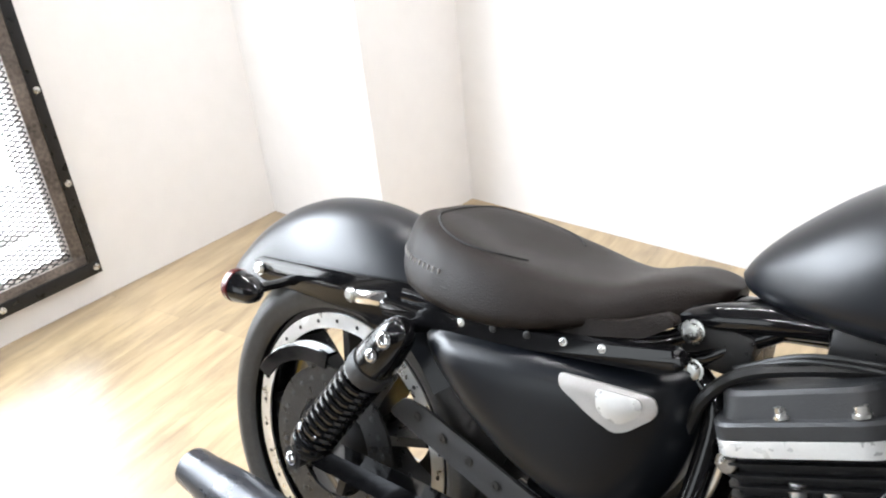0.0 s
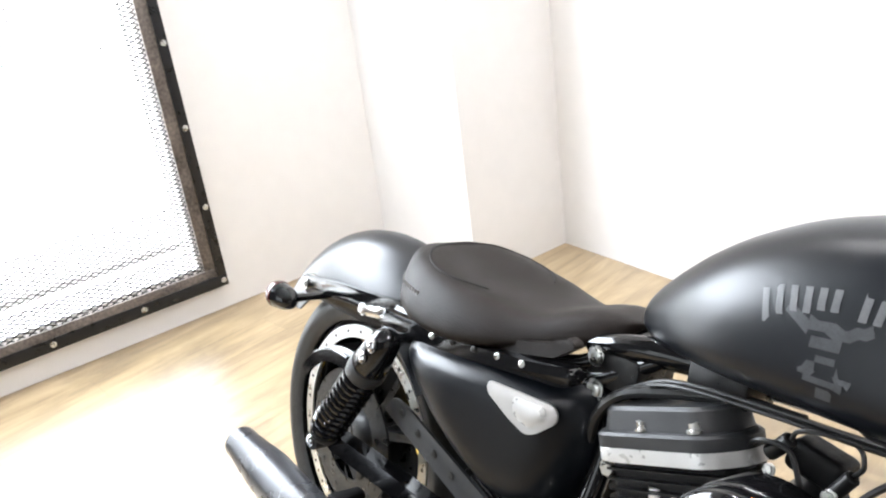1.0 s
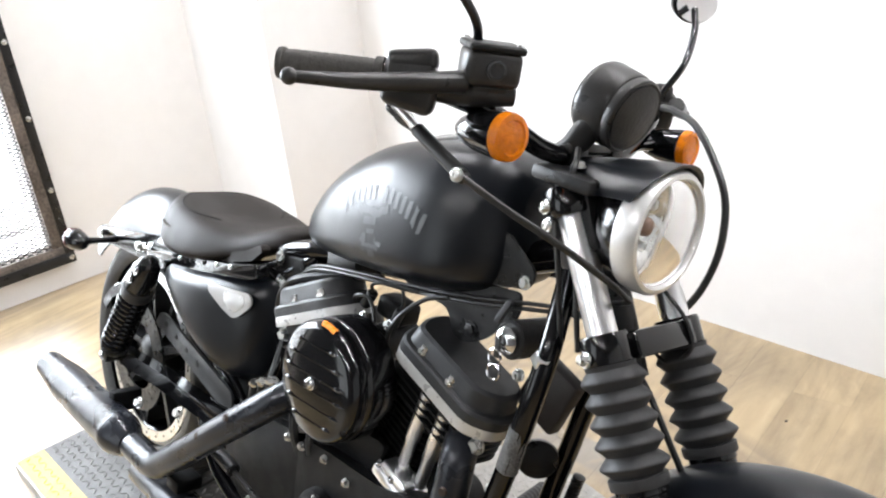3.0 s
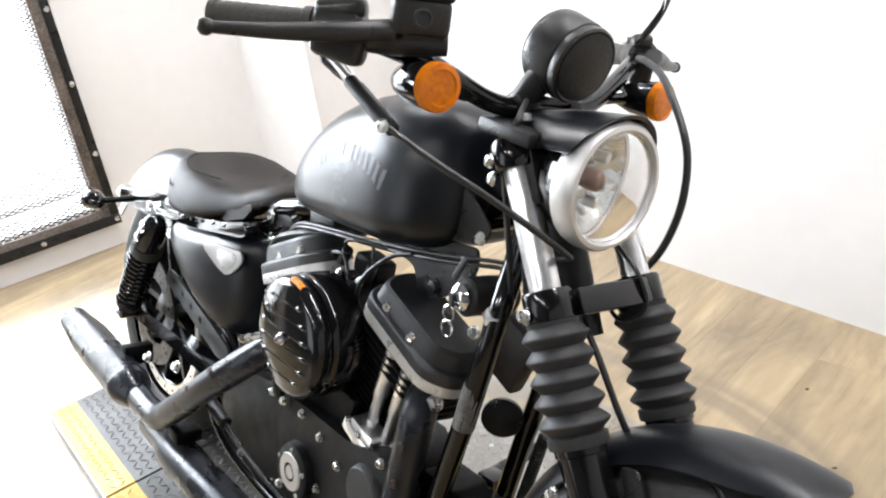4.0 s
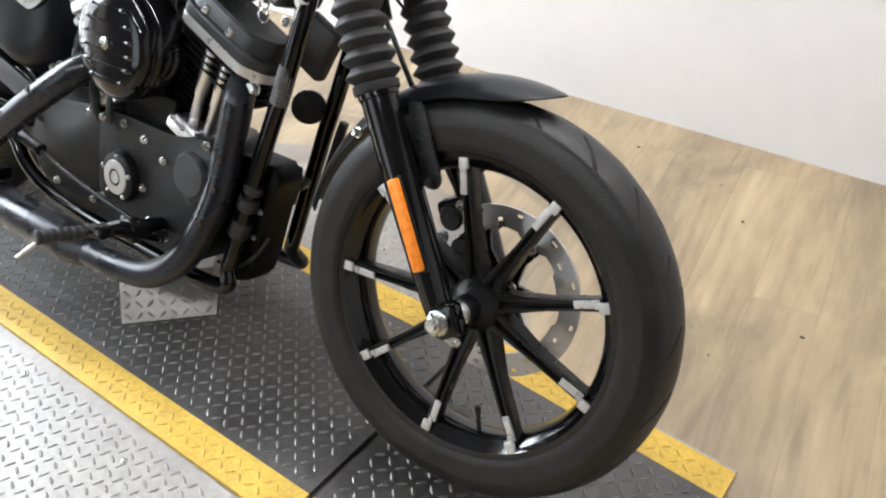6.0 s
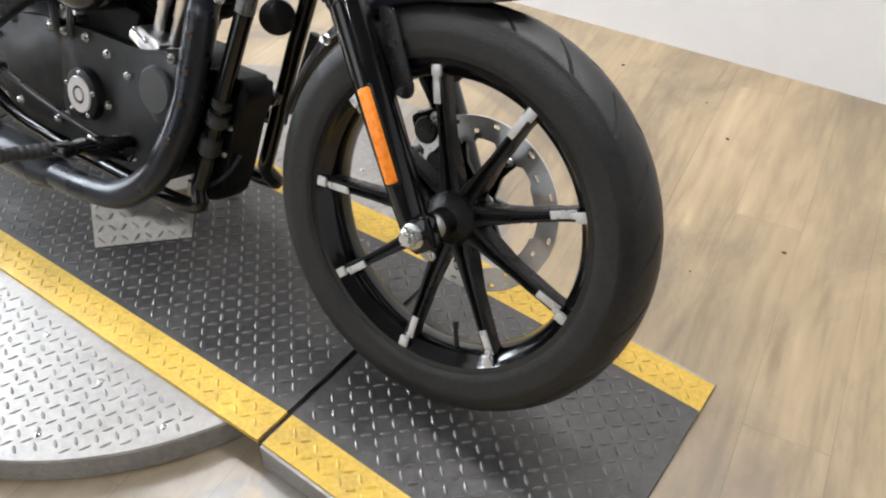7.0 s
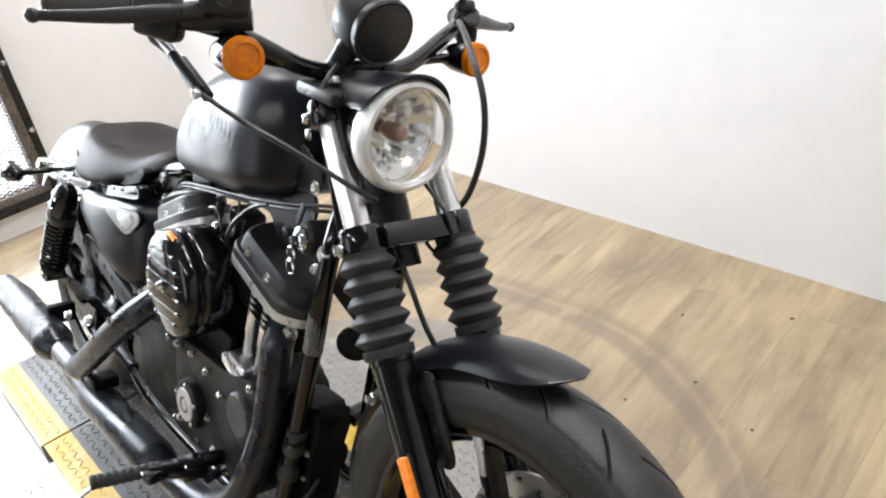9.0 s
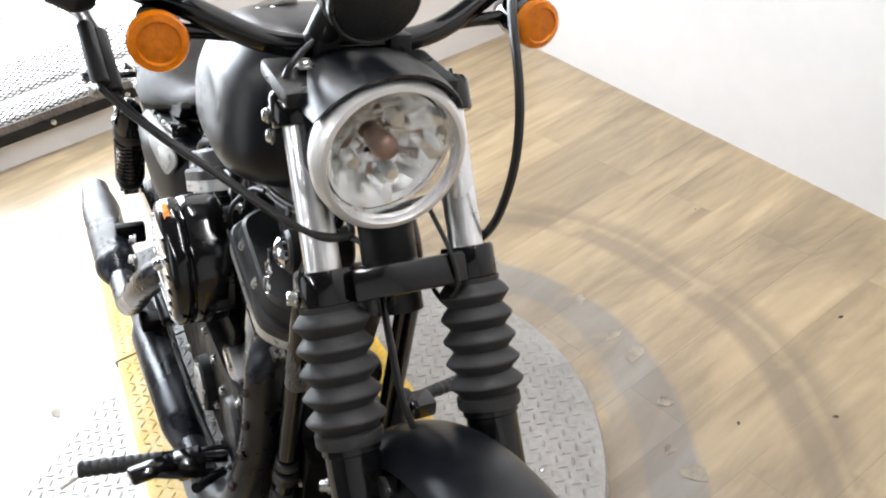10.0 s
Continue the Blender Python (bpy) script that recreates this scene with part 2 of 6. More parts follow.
def slab(name, lo, hi, material, label, kind="structure"):
    bm = bmesh.new()
    size = [b - a for a, b in zip(lo, hi)]
    box(bm, size, Matrix.Translation([(a + b) / 2 for a, b in zip(lo, hi)]))
    ob = part(name, bm, material, None, label, smooth=False)
    return tagged(ob, label, "wall" if "wall" in name else name, kind=kind)


def floor_material():
    m = bpy.data.materials.new("oak_vinyl_floor")
    m.use_nodes = True
    nt = m.node_tree
    L = nt.links.new
    b = nt.nodes["Principled BSDF"]
    b.inputs["Coat Weight"].default_value, b.inputs["Coat Roughness"].default_value = 0.8, 0.26
    tc = nt.nodes.new("ShaderNodeTexCoord")
    mp = nt.nodes.new("ShaderNodeMapping")
    mp.inputs["Rotation"].default_value = (0, 0, radians(-GRAIN))
    L(tc.outputs["Object"], mp.inputs["Vector"])
    brick = nt.nodes.new("ShaderNodeTexBrick")
    brick.inputs["Color1"].default_value = (0.3, 0.3, 0.3, 1)
    brick.inputs["Color2"].default_value = (0.7, 0.7, 0.7, 1)
    brick.inputs["Mortar"].default_value = (0.32, 0.32, 0.32, 1)
    brick.inputs["Scale"].default_value = 1
    brick.inputs["Mortar Size"].default_value = 0.001
    brick.inputs["Brick Width"].default_value, brick.inputs["Row Height"].default_value = 1.25, 0.155
    L(mp.outputs[0], brick.inputs["Vector"])
    st = nt.nodes.new("ShaderNodeMapping")
    st.inputs["Scale"].default_value = (1.0, 9, 1)
    L(mp.outputs[0], st.inputs["Vector"])
    # each plank shows its own piece of grain
    off = nt.nodes.new("ShaderNodeVectorMath")
    off.operation = "MULTIPLY_ADD"
    off.inputs[1].default_value = (7, 13, 5)
    L(brick.outputs["Color"], off.inputs[0])
    L(st.outputs[0], off.inputs[2])
    g1 = nt.nodes.new("ShaderNodeTexNoise")
    g1.inputs["Scale"].default_value, g1.inputs["Detail"].default_value, g1.inputs["Distortion"].default_value = 1.3, 10, 1.4
    L(off.outputs[0], g1.inputs["Vector"])
    g2 = nt.nodes.new("ShaderNodeTexNoise")
    g2.inputs["Scale"].default_value, g2.inputs["Detail"].default_value = 5, 6
    L(off.outputs[0], g2.inputs["Vector"])
    big = nt.nodes.new("ShaderNodeTexNoise")
    big.inputs["Scale"].default_value, big.inputs["Detail"].default_value = 2.2, 5
    L(tc.outputs["Object"], big.inputs["Vector"])
    ramp = nt.nodes.new("ShaderNodeValToRGB")
    el = ramp.color_ramp.elements
    el[0].position, el[0].color = 0.26, (0.195, 0.132, 0.073, 1)
    el[1].position, el[1].color = 0.72, (0.485, 0.37, 0.222, 1)
    e = el.new(0.46)
    e.color = (0.362, 0.267, 0.15, 1)
    e = el.new(0.58)
    e.color = (0.415, 0.308, 0.178, 1)
    mx = nt.nodes.new("ShaderNodeMath")
    mx.operation = "MULTIPLY_ADD"
    mx.inputs[1].default_value, mx.inputs[2].default_value = 0.35, 0.0
    L(g2.outputs["Fac"], mx.inputs[0])
    ad = nt.nodes.new("ShaderNodeMath")
    ad.operation = "MULTIPLY_ADD"
    ad.inputs[1].default_value = 0.65
    L(g1.outputs["Fac"], ad.inputs[0])
    L(mx.outputs[0], ad.inputs[2])
    L(ad.outputs[0], ramp.inputs["Fac"])
    # greyed, worn places and the rings that the turning platform has scuffed
    sep = nt.nodes.new("ShaderNodeVectorMath")
    sep.operation = "SUBTRACT"
    sep.inputs[1].default_value = (0.655, 0.0, 0.0)
    L(tc.outputs["Object"], sep.inputs[0])
    ln = nt.nodes.new("ShaderNodeVectorMath")
    ln.operation = "LENGTH"
    L(sep.outputs[0], ln.inputs[0])
    wob = nt.nodes.new("ShaderNodeMath")
    wob.operation = "MULTIPLY_ADD"
    wob.inputs[1].default_value = 0.10
    L(big.outputs["Fac"], wob.inputs[0])
    L(ln.outputs["Value"], wob.inputs[2])
    ring = nt.nodes.new("ShaderNodeValToRGB")
    r = ring.color_ramp.elements
    r[0].position, r[0].color = 0.0, (0, 0, 0, 1)
    r[1].position, r[1].color = 1.0, (0, 0, 0, 1)
    for p, v in ((0.72, 0.2), (0.74, 0.6), (0.80, 0.55), (0.812, 1.0), (0.90, 1.0), (0.912, 0.15), (1.08, 0.05), (1.10, 0.7), (1.135, 0.75), (1.148, 0.3), (1.156, 0.3), (1.163, 0.6), (1.175, 0.6), (1.21, 0.0)):
        q = r.new(p / 2.0)
        q.color = (v, v, v, 1)
    half = nt.nodes.new("ShaderNodeMath")
    half.operation = "MULTIPLY"
    half.inputs[1].default_value = 0.5
    L(wob.outputs[0], half.inputs[0])
    L(half.outputs[0], ring.inputs["Fac"])
    patch = nt.nodes.new("ShaderNodeMapRange")
    patch.inputs["From Min"].default_value, patch.inputs["From Max"].default_value = 0.33, 0.43
    torn = nt.nodes.new("ShaderNodeTexNoise")
    torn.inputs["Scale"].default_value, torn.inputs["Detail"].default_value, torn.inputs["Distortion"].default_value = 6.5, 9, 0.5
    L(tc.outputs["Object"], torn.inputs["Vector"])
    L(torn.outputs["Fac"], patch.inputs["Value"])
    wear = nt.nodes.new("ShaderNodeMath")
    wear.operation = "MULTIPLY"
    L(ring.outputs["Color"], wear.inputs[0])
    L(patch.outputs[0], wear.inputs[1])
    mixc = nt.nodes.new("ShaderNodeMix")
    mixc.data_type = "RGBA"
    L(wear.outputs[0], mixc.inputs[0])
    L(ramp.outputs["Color"], mixc.inputs[6])
    # torn grey backing close to the platform, brown scuffs further out
    scuff = nt.nodes.new("ShaderNodeValToRGB")
    scuff.color_ramp.elements[0].position, scuff.color_ramp.elements[0].color = 0.455, (0.235, 0.21, 0.18, 1)
    scuff.color_ramp.elements[1].position, scuff.color_ramp.elements[1].color = 0.5, (0.205, 0.152, 0.098, 1)
    L(half.outputs[0], scuff.inputs["Fac"])
    L(scuff.outputs["Color"], mixc.inputs[7])
    # plank to plank tone
    tone = nt.nodes.new("ShaderNodeMapRange")
    tone.inputs["To Min"].default_value, tone.inputs["To Max"].default_value = 0.76, 1.24
    L(brick.outputs["Color"], tone.inputs["Value"])
    joint = nt.nodes.new("ShaderNodeMapRange")
    joint.inputs["To Min"].default_value, joint.inputs["To Max"].default_value = 1.0, 0.86
    L(brick.outputs["Fac"], joint.inputs["Value"])
    both = nt.nodes.new("ShaderNodeMath")
    both.operation = "MULTIPLY"
    L(tone.outputs[0], both.inputs[0])
    L(joint.outputs[0], both.inputs[1])
    sc = nt.nodes.new("ShaderNodeVectorMath")
    sc.operation = "SCALE"
    # dull brown stains, longer along the boards
    sm = nt.nodes.new("ShaderNodeMapping")
    sm.inputs["Scale"].default_value = (0.9, 2.6, 1)
    L(mp.outputs[0], sm.inputs["Vector"])
    sn = nt.nodes.new("ShaderNodeTexNoise")
    sn.inputs["Scale"].default_value, sn.inputs["Detail"].default_value, sn.inputs["Roughness"].default_value, sn.inputs["Distortion"].default_value = 1.5, 9, 0.66, 0.6
    L(sm.outputs[0], sn.inputs["Vector"])
    sf = nt.nodes.new("ShaderNodeMapRange")
    sf.inputs["From Min"].default_value, sf.inputs["From Max"].default_value = 0.43, 0.66
    sf.inputs["To Min"].default_value, sf.inputs["To Max"].default_value = 0.0, 0.75
    L(sn.outputs["Fac"], sf.inputs["Value"])
    stain = nt.nodes.new("ShaderNodeMix")
    stain.data_type = "RGBA"
    L(sf.outputs[0], stain.inputs[0])
    L(mixc.outputs[2], stain.inputs[6])
    stain.inputs[7].default_value = (0.155, 0.112, 0.068, 1)
    L(stain.outputs[2], sc.inputs[0])
    L(both.outputs[0], sc.inputs["Scale"])
    L(sc.outputs[0], b.inputs["Base Color"])
    rg = nt.nodes.new("ShaderNodeMapRange")
    rg.inputs["To Min"].default_value, rg.inputs["To Max"].default_value = 0.3, 0.5
    L(big.outputs["Fac"], rg.inputs["Value"])
    L(rg.outputs[0], b.inputs["Roughness"])
    bp = nt.nodes.new("ShaderNodeBump")
    bp.inputs["Strength"].default_value, bp.inputs["Distance"].default_value = 0.25, 0.002
    L(g1.outputs["Fac"], bp.inputs["Height"])
    L(bp.outputs[0], b.inputs["Normal"])
    return m


GRAIN = -82
OAK = floor_material()
HIGH = 3.1
slab("floor", (-2.1, -4.6, -0.1), (5.2, 1.9, 0.0), OAK, "light oak vinyl floor with scuffed rings")
PEEL = mat("peeled_vinyl", (0.29, 0.25, 0.2), 0.6, 0.0, 0.3, 30)
SPECK = mat("dark_grit", (0.05, 0.04, 0.03), 0.8)
rng = random.Random(4)
# curled flakes of the torn covering beside the platform, and grit on the floor
for ang, rad, size in ((88, 0.82, 0.04), (82, 0.832, 0.055), (71, 0.815, 0.035), (57, 0.828, 0.055), (62, 0.80, 0.03), (99, 0.845, 0.04), (236, 0.80, 0.05), (250, 0.84, 0.04), (215, 0.82, 0.045)):
    bm = bmesh.new()
    rows = []
    for i in range(7):
        u = i / 6
        wid = size * (0.35 + 0.65 * math.sin(math.pi * min(1, 0.15 + u * 0.8)))
        lift = 0.0008 + 0.007 * u ** 3
        rows.append([(size * 0.55 * u, wid * (v - 0.5) + 0.006 * rng.uniform(-1, 1), lift * (0.7 + 0.3 * math.cos(3 * (v - 0.5))) + 0.0006) for v in (0, 0.2, 0.4, 0.6, 0.8, 1)])
    low = [[(x, y, max(0.0003, z - 0.0008)) for x, y, z in r[::-1]] for r in rows]
    loft(bm, [a + b for a, b in zip(rows, low)])
    flake = tagged(part("vinyl_flake", bm, PEEL), "curled grey flake of torn vinyl flooring", "flooring flake", "flakes round the turntable")
    flake.matrix_world = pose(0.655 + rad * math.cos(radians(ang)), rad * math.sin(radians(ang)), 0.0, 0, 0, ang + rng.uniform(60, 120))
for x, y in ((1.62, 1.18), (1.35, 0.95), (1.9, 0.8), (0.95, 1.25), (1.2, 1.4), (2.2, 1.1), (-0.35, 0.9), (-0.8, 0.2), (-1.0, -0.4), (-0.6, 0.75), (1.75, 0.62), (2.05, 1.32), (1.5, 1.33), (-1.2, 0.6), (0.4, 1.3), (2.6, 0.7), (1.05, 0.86), (1.15, 1.02)):
    bm = bmesh.new()
    q = rng.uniform(0.002, 0.0045)
    loft(bm, [[(q * k * math.cos(a) * 1.6 + 0.001 * rng.uniform(-1, 1), q * k * math.sin(a), z) for a in (0, 1, 2.1, 3.1, 4.2, 5.3)] for k, z in ((1, 0.0002), (0.8, q * 0.5), (0.3, q * 0.7))])
    grit = tagged(part("grit", bm, SPECK), "small dark crumb of grit lying on the floor", "grit", "grit on the floor")
    grit.matrix_world = pose(x, y, 0.0, 0, 0, rng.uniform(0, 180))
slab("ceiling", (-2.1, -4.6, HIGH), (5.2, 1.9, HIGH + 0.1), CEIL, "unseen ceiling, kept dark for the bike's reflections")
bm = bmesh.new()
prism(bm, [(XS - 0.2, YW), (5.2, YW), (5.2, 1.9), (XS - 0.2, 1.9)], HIGH, Matrix.Translation((0, 0, HIGH / 2)))
tagged(part("wall_north", bm, WALL, smooth=False), "plain white painted wall", "wall", kind="structure")
slab("wall_step", (XW - 0.2, YS, 0.0), (XS, YW + 0.2, HIGH), WALL, "white painted corner that steps forward")
# wall out of view, its grey chosen to brighten chrome and headlight
slab("wall_east", (5.0, -4.4, 0.0), (5.2, YW + 0.2, HIGH), GREYWALL, "unseen wall, mid grey to brighten the chrome's reflections")
SW0, SW1, SH0, SH1 = -1.9, 0.2, 0.4, 2.7   # added window, unseen, in the wall behind the camera
bm = bmesh.new()
for lo, hi in (((-2.07, 0), (SW0, HIGH)), ((SW1, 0), (5.2, HIGH)), ((SW0, 0), (SW1, SH0)), ((SW0, SH1), (SW1, HIGH))):
    box(bm, (hi[0] - lo[0], 0.2, hi[1] - lo[1]), Matrix.Translation(((lo[0] + hi[0]) / 2, -4.5, (lo[1] + hi[1]) / 2)))
tagged(part("wall_south", bm, DARKWALL, smooth=False), "unseen wall kept dark for reflections, with an added window", "wall", kind="structure")
# left wall round the screened opening
OY0, OY1, OZ0, OZ1 = -1.45, 0.29, 0.200, 2.35
bm = bmesh.new()
for lo, hi in (((-1.75, 0), (OY0, HIGH)), ((OY1, 0), (YS, HIGH)), ((OY0, 0), (OY1, OZ0)), ((OY0, OZ1), (OY1, HIGH))):
    box(bm, (0.2, hi[0] - lo[0], hi[1] - lo[1]), Matrix.Translation((XW - 0.1, (lo[0] + hi[0]) / 2, (lo[1] + hi[1]) / 2)))
tagged(part("wall_west", bm, WALL, smooth=False), "white painted wall with a screened opening", "wall", kind="structure")
# unseen length of the white wall, darkened to keep the tank's flank dark
slab("wall_west_2", (XW - 0.2, -4.4, 0.0), (XW, -1.75, HIGH), DARKWALL, "unseen wall past the screen, kept dark for the bike's reflections")


def emission(name, color, strength):
    m = bpy.data.materials.new(name)
    m.use_nodes = True
    nt = m.node_tree
    nt.nodes.remove(nt.nodes["Principled BSDF"])
    e = nt.nodes.new("ShaderNodeEmission")
    e.inputs[0].default_value, e.inputs[1].default_value = (*color, 1), strength
    nt.links.new(e.outputs[0], nt.nodes["Material Output"].inputs[0])
    return m


GLOW = emission("overexposed_daylight", (0.9, 0.95, 1.0), 11.0)
bm = bmesh.new()
box(bm, (0.02, 2.6, 3.0), Matrix.Translation((-2.75, (OY0 + OY1) / 2, 1.3)))
tagged(part("backdrop", bm, GLOW, smooth=False), "bright daylight beyond the screened opening", "backdrop", kind="structure")

# glow added behind the guessed window, no known street
bm = bmesh.new()
box(bm, (2.6, 0.02, 2.8), Matrix.Translation((-0.85, -4.85, 1.55)))
tagged(part("backdrop", bm, emission("added_window_glow", (0.9, 0.96, 1.0), 0.9), smooth=False), "added glow behind the unseen window", "backdrop", kind="structure")
# frame of the added window; none is known behind the camera
win = tagged(new("window_1"), "added window with a dark frame, unseen behind the camera", "window", kind="structure")
for x0, x1, z0, z1 in ((SW0, SW1, SH0, SH0 + 0.06), (SW0, SW1, SH1 - 0.06, SH1), (SW0, SW0 + 0.06, SH0 + 0.06, SH1 - 0.06), (SW1 - 0.06, SW1, SH0 + 0.06, SH1 - 0.06), (-0.88, -0.82, SH0 + 0.06, SH1 - 0.06)):
    bm = bmesh.new()
    box(bm, (x1 - x0, 0.08, z1 - z0), Matrix.Translation(((x0 + x1) / 2, -4.46, (z0 + z1) / 2)), 0.004)
    part("window_frame", bm, MESHM, win)

# ---- mesh screen ----
PX = -1.79


def mesh_screen():
    root = tagged(new("mesh_screen"), "dark wooden frame with black expanded metal mesh, bolted to the wall", "screen")
    w = 0.075
    y0, y1, z0, z1 = OY0 - 0.06, 0.358, 0.118, OZ1 + 0.08
    for name, lo, hi in (("bottom_rail", (y0, z0), (y1, z0 + w)), ("top_rail", (y0, z1 - w), (y1, z1)),
                         ("stile", (y0, z0 + w), (y0 + w, z1 - w)), ("stile", (y1 - w, z0 + w), (y1, z1 - w))):
        bm = bmesh.new()
        box(bm, (0.075, hi[0] - lo[0], hi[1] - lo[1]), Matrix.Translation((PX - 0.0375, (lo[0] + hi[0]) / 2, (lo[1] + hi[1]) / 2)), 0.003)
        rail = part(name, bm, DARKWOOD, root)
    # steel angle over the outer half of the frame
    for name, lo, hi in (("steel_strip", (y0 - 0.004, z0 - 0.004), (y1 + 0.004, z0 + 0.042)), ("steel_strip", (y1 - 0.032, z0 + 0.042), (y1 + 0.004, z1 - 0.03)),
                         ("steel_strip", (y0 - 0.004, z0 + 0.042), (y0 + 0.032, z1 - 0.03)), ("steel_strip", (y0 - 0.004, z1 - 0.03), (y1 + 0.004, z1 + 0.004))):
        bm = bmesh.new()
        box(bm, (0.006, hi[0] - lo[0], hi[1] - lo[1]), Matrix.Translation((PX + 0.003, (lo[0] + hi[0]) / 2, (lo[1] + hi[1]) / 2)), 0.001)
        part(name, bm, POWDER, root)
    k = 0
    for z in np.arange(z0 + 0.02, z1, 0.305):
        bm = bmesh.new()
        capbolt(bm, (PX + 0.006, y1 - 0.012, z), (1, 0, 0), 0.009, 0.006)
        part("bolt", bm, ZINC, root)
    for y in np.arange(y1 - 0.33, y0, -0.325):
        bm = bmesh.new()
        capbolt(bm, (PX + 0.006, y, z0 + 0.02), (1, 0, 0), 0.009, 0.006)
        part("bolt", bm, ZINC, root)
    # expanded metal: diamonds of flat strand
    bm = bmesh.new()
    dy, dz, t = 0.036, 0.017, 0.0048
    xm = PX - 0.012
    ny, nz = int((y1 - y0 - 0.06) / dy), int((z1 - z0 - 0.06) / dz)
    for i in range(ny):
        for j in range(nz):
            yc, zc = y0 + 0.03 + (i + 0.5) * dy, z0 + 0.03 + (j + 0.5) * dz
            for sy, sz in ((1, 1), (-1, 1), (1, -1), (-1, -1)):
                a = Vector((xm, yc + sy * dy / 2, zc))
                b = Vector((xm + 0.003, yc, zc + sz * dz / 2))
                n = Vector((0, 0, t / 2))
                vs = [bm.verts.new(p) for p in (a - n, a + n, b + n, b - n)]
                bm.faces.new(vs)
    part("expanded_mesh", bm, MESHM, root, "black expanded metal mesh", smooth=False)["kind"] = "stuff"
    return root


mesh_screen()

# beyond the screen: a reveal, a sill and an orange post
bm = bmesh.new()
box(bm, (0.5, OY1 - OY0 + 0.3, 0.03), Matrix.Translation((-2.33, (OY0 + OY1) / 2, 0.22)))
tagged(part("outside_ledge", bm, WALL, smooth=False), "pale ledge outside the screened opening", "ledge", kind="structure")
bm = bmesh.new()
box(bm, (0.1, 0.09, 0.75), Matrix.Translation((-2.45, -0.62, 0.61)), 0.004)
tagged(part("post", bm, BRICKS), "orange wooden post standing outside the screen", "post")

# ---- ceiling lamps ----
# unseen lamps implied by dots mirrored in the air cleaner; positions set for light
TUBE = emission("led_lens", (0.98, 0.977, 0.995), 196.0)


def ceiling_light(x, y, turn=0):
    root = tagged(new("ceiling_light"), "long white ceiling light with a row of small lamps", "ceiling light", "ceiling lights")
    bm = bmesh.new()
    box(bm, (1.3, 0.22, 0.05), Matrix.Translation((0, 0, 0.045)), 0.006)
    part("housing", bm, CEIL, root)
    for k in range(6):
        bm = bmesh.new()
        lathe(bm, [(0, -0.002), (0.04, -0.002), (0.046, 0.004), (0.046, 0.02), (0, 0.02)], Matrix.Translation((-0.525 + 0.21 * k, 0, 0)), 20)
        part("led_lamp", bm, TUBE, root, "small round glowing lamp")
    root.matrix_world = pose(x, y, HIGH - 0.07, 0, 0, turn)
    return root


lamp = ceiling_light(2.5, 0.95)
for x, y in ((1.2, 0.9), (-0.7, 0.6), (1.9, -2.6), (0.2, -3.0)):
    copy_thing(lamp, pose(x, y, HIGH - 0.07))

# ---- turntable and strip ----
ZT = 0.065


def lug(bm, x, y, z, a, ln=0.0115, wd=0.0034, h=0.0021, slope=0.0):
    c, s = math.cos(a), math.sin(a)
    pts = []
    for u, v, k in ((-ln, 0, 0), (-ln * 0.45, -wd, 0), (ln * 0.45, -wd, 0), (ln, 0, 0), (ln * 0.45, wd, 0), (-ln * 0.45, wd, 0),
                    (-ln * 0.55, 0, 1), (ln * 0.55, 0, 1)):
        px, py = x + u * c - v * s, y + u * s + v * c
        pts.append(bm.verts.new((px, py, z + slope * (px - x) + k * h)))
    a0, a1, a2, a3, a4, a5, t0, t1 = pts
    for f in ((a0, a1, t0), (a1, a2, t1, t0), (a2, a3, t1), (a3, a4, t1), (a4, a5, t0, t1), (a5, a0, t0)):
        bm.faces.new(f)


def lugs(inside, x0, x1, y0, y1, zf, pitch=0.0245, slope=0.0, phase=0.0):
    bm = bmesh.new()
    nx, ny = int((x1 - x0) / pitch) + 2, int((y1 - y0) / pitch) + 2
    for i in range(nx):
        for j in range(ny):
            x, y = x0 + i * pitch, y0 + j * pitch
            if inside(x, y):
                lug(bm, x, y, zf(x), radians(phase + (45 if (i + j) % 2 else -45)), slope=slope)
    return bm


TX, TY, TR = 0.655, 0.0, 0.665
SY0, SY1, BAND = -0.288, 0.328, 0.075
GX0, GX1, EX0, EX1 = -0.02, 1.338, -0.585, 1.922


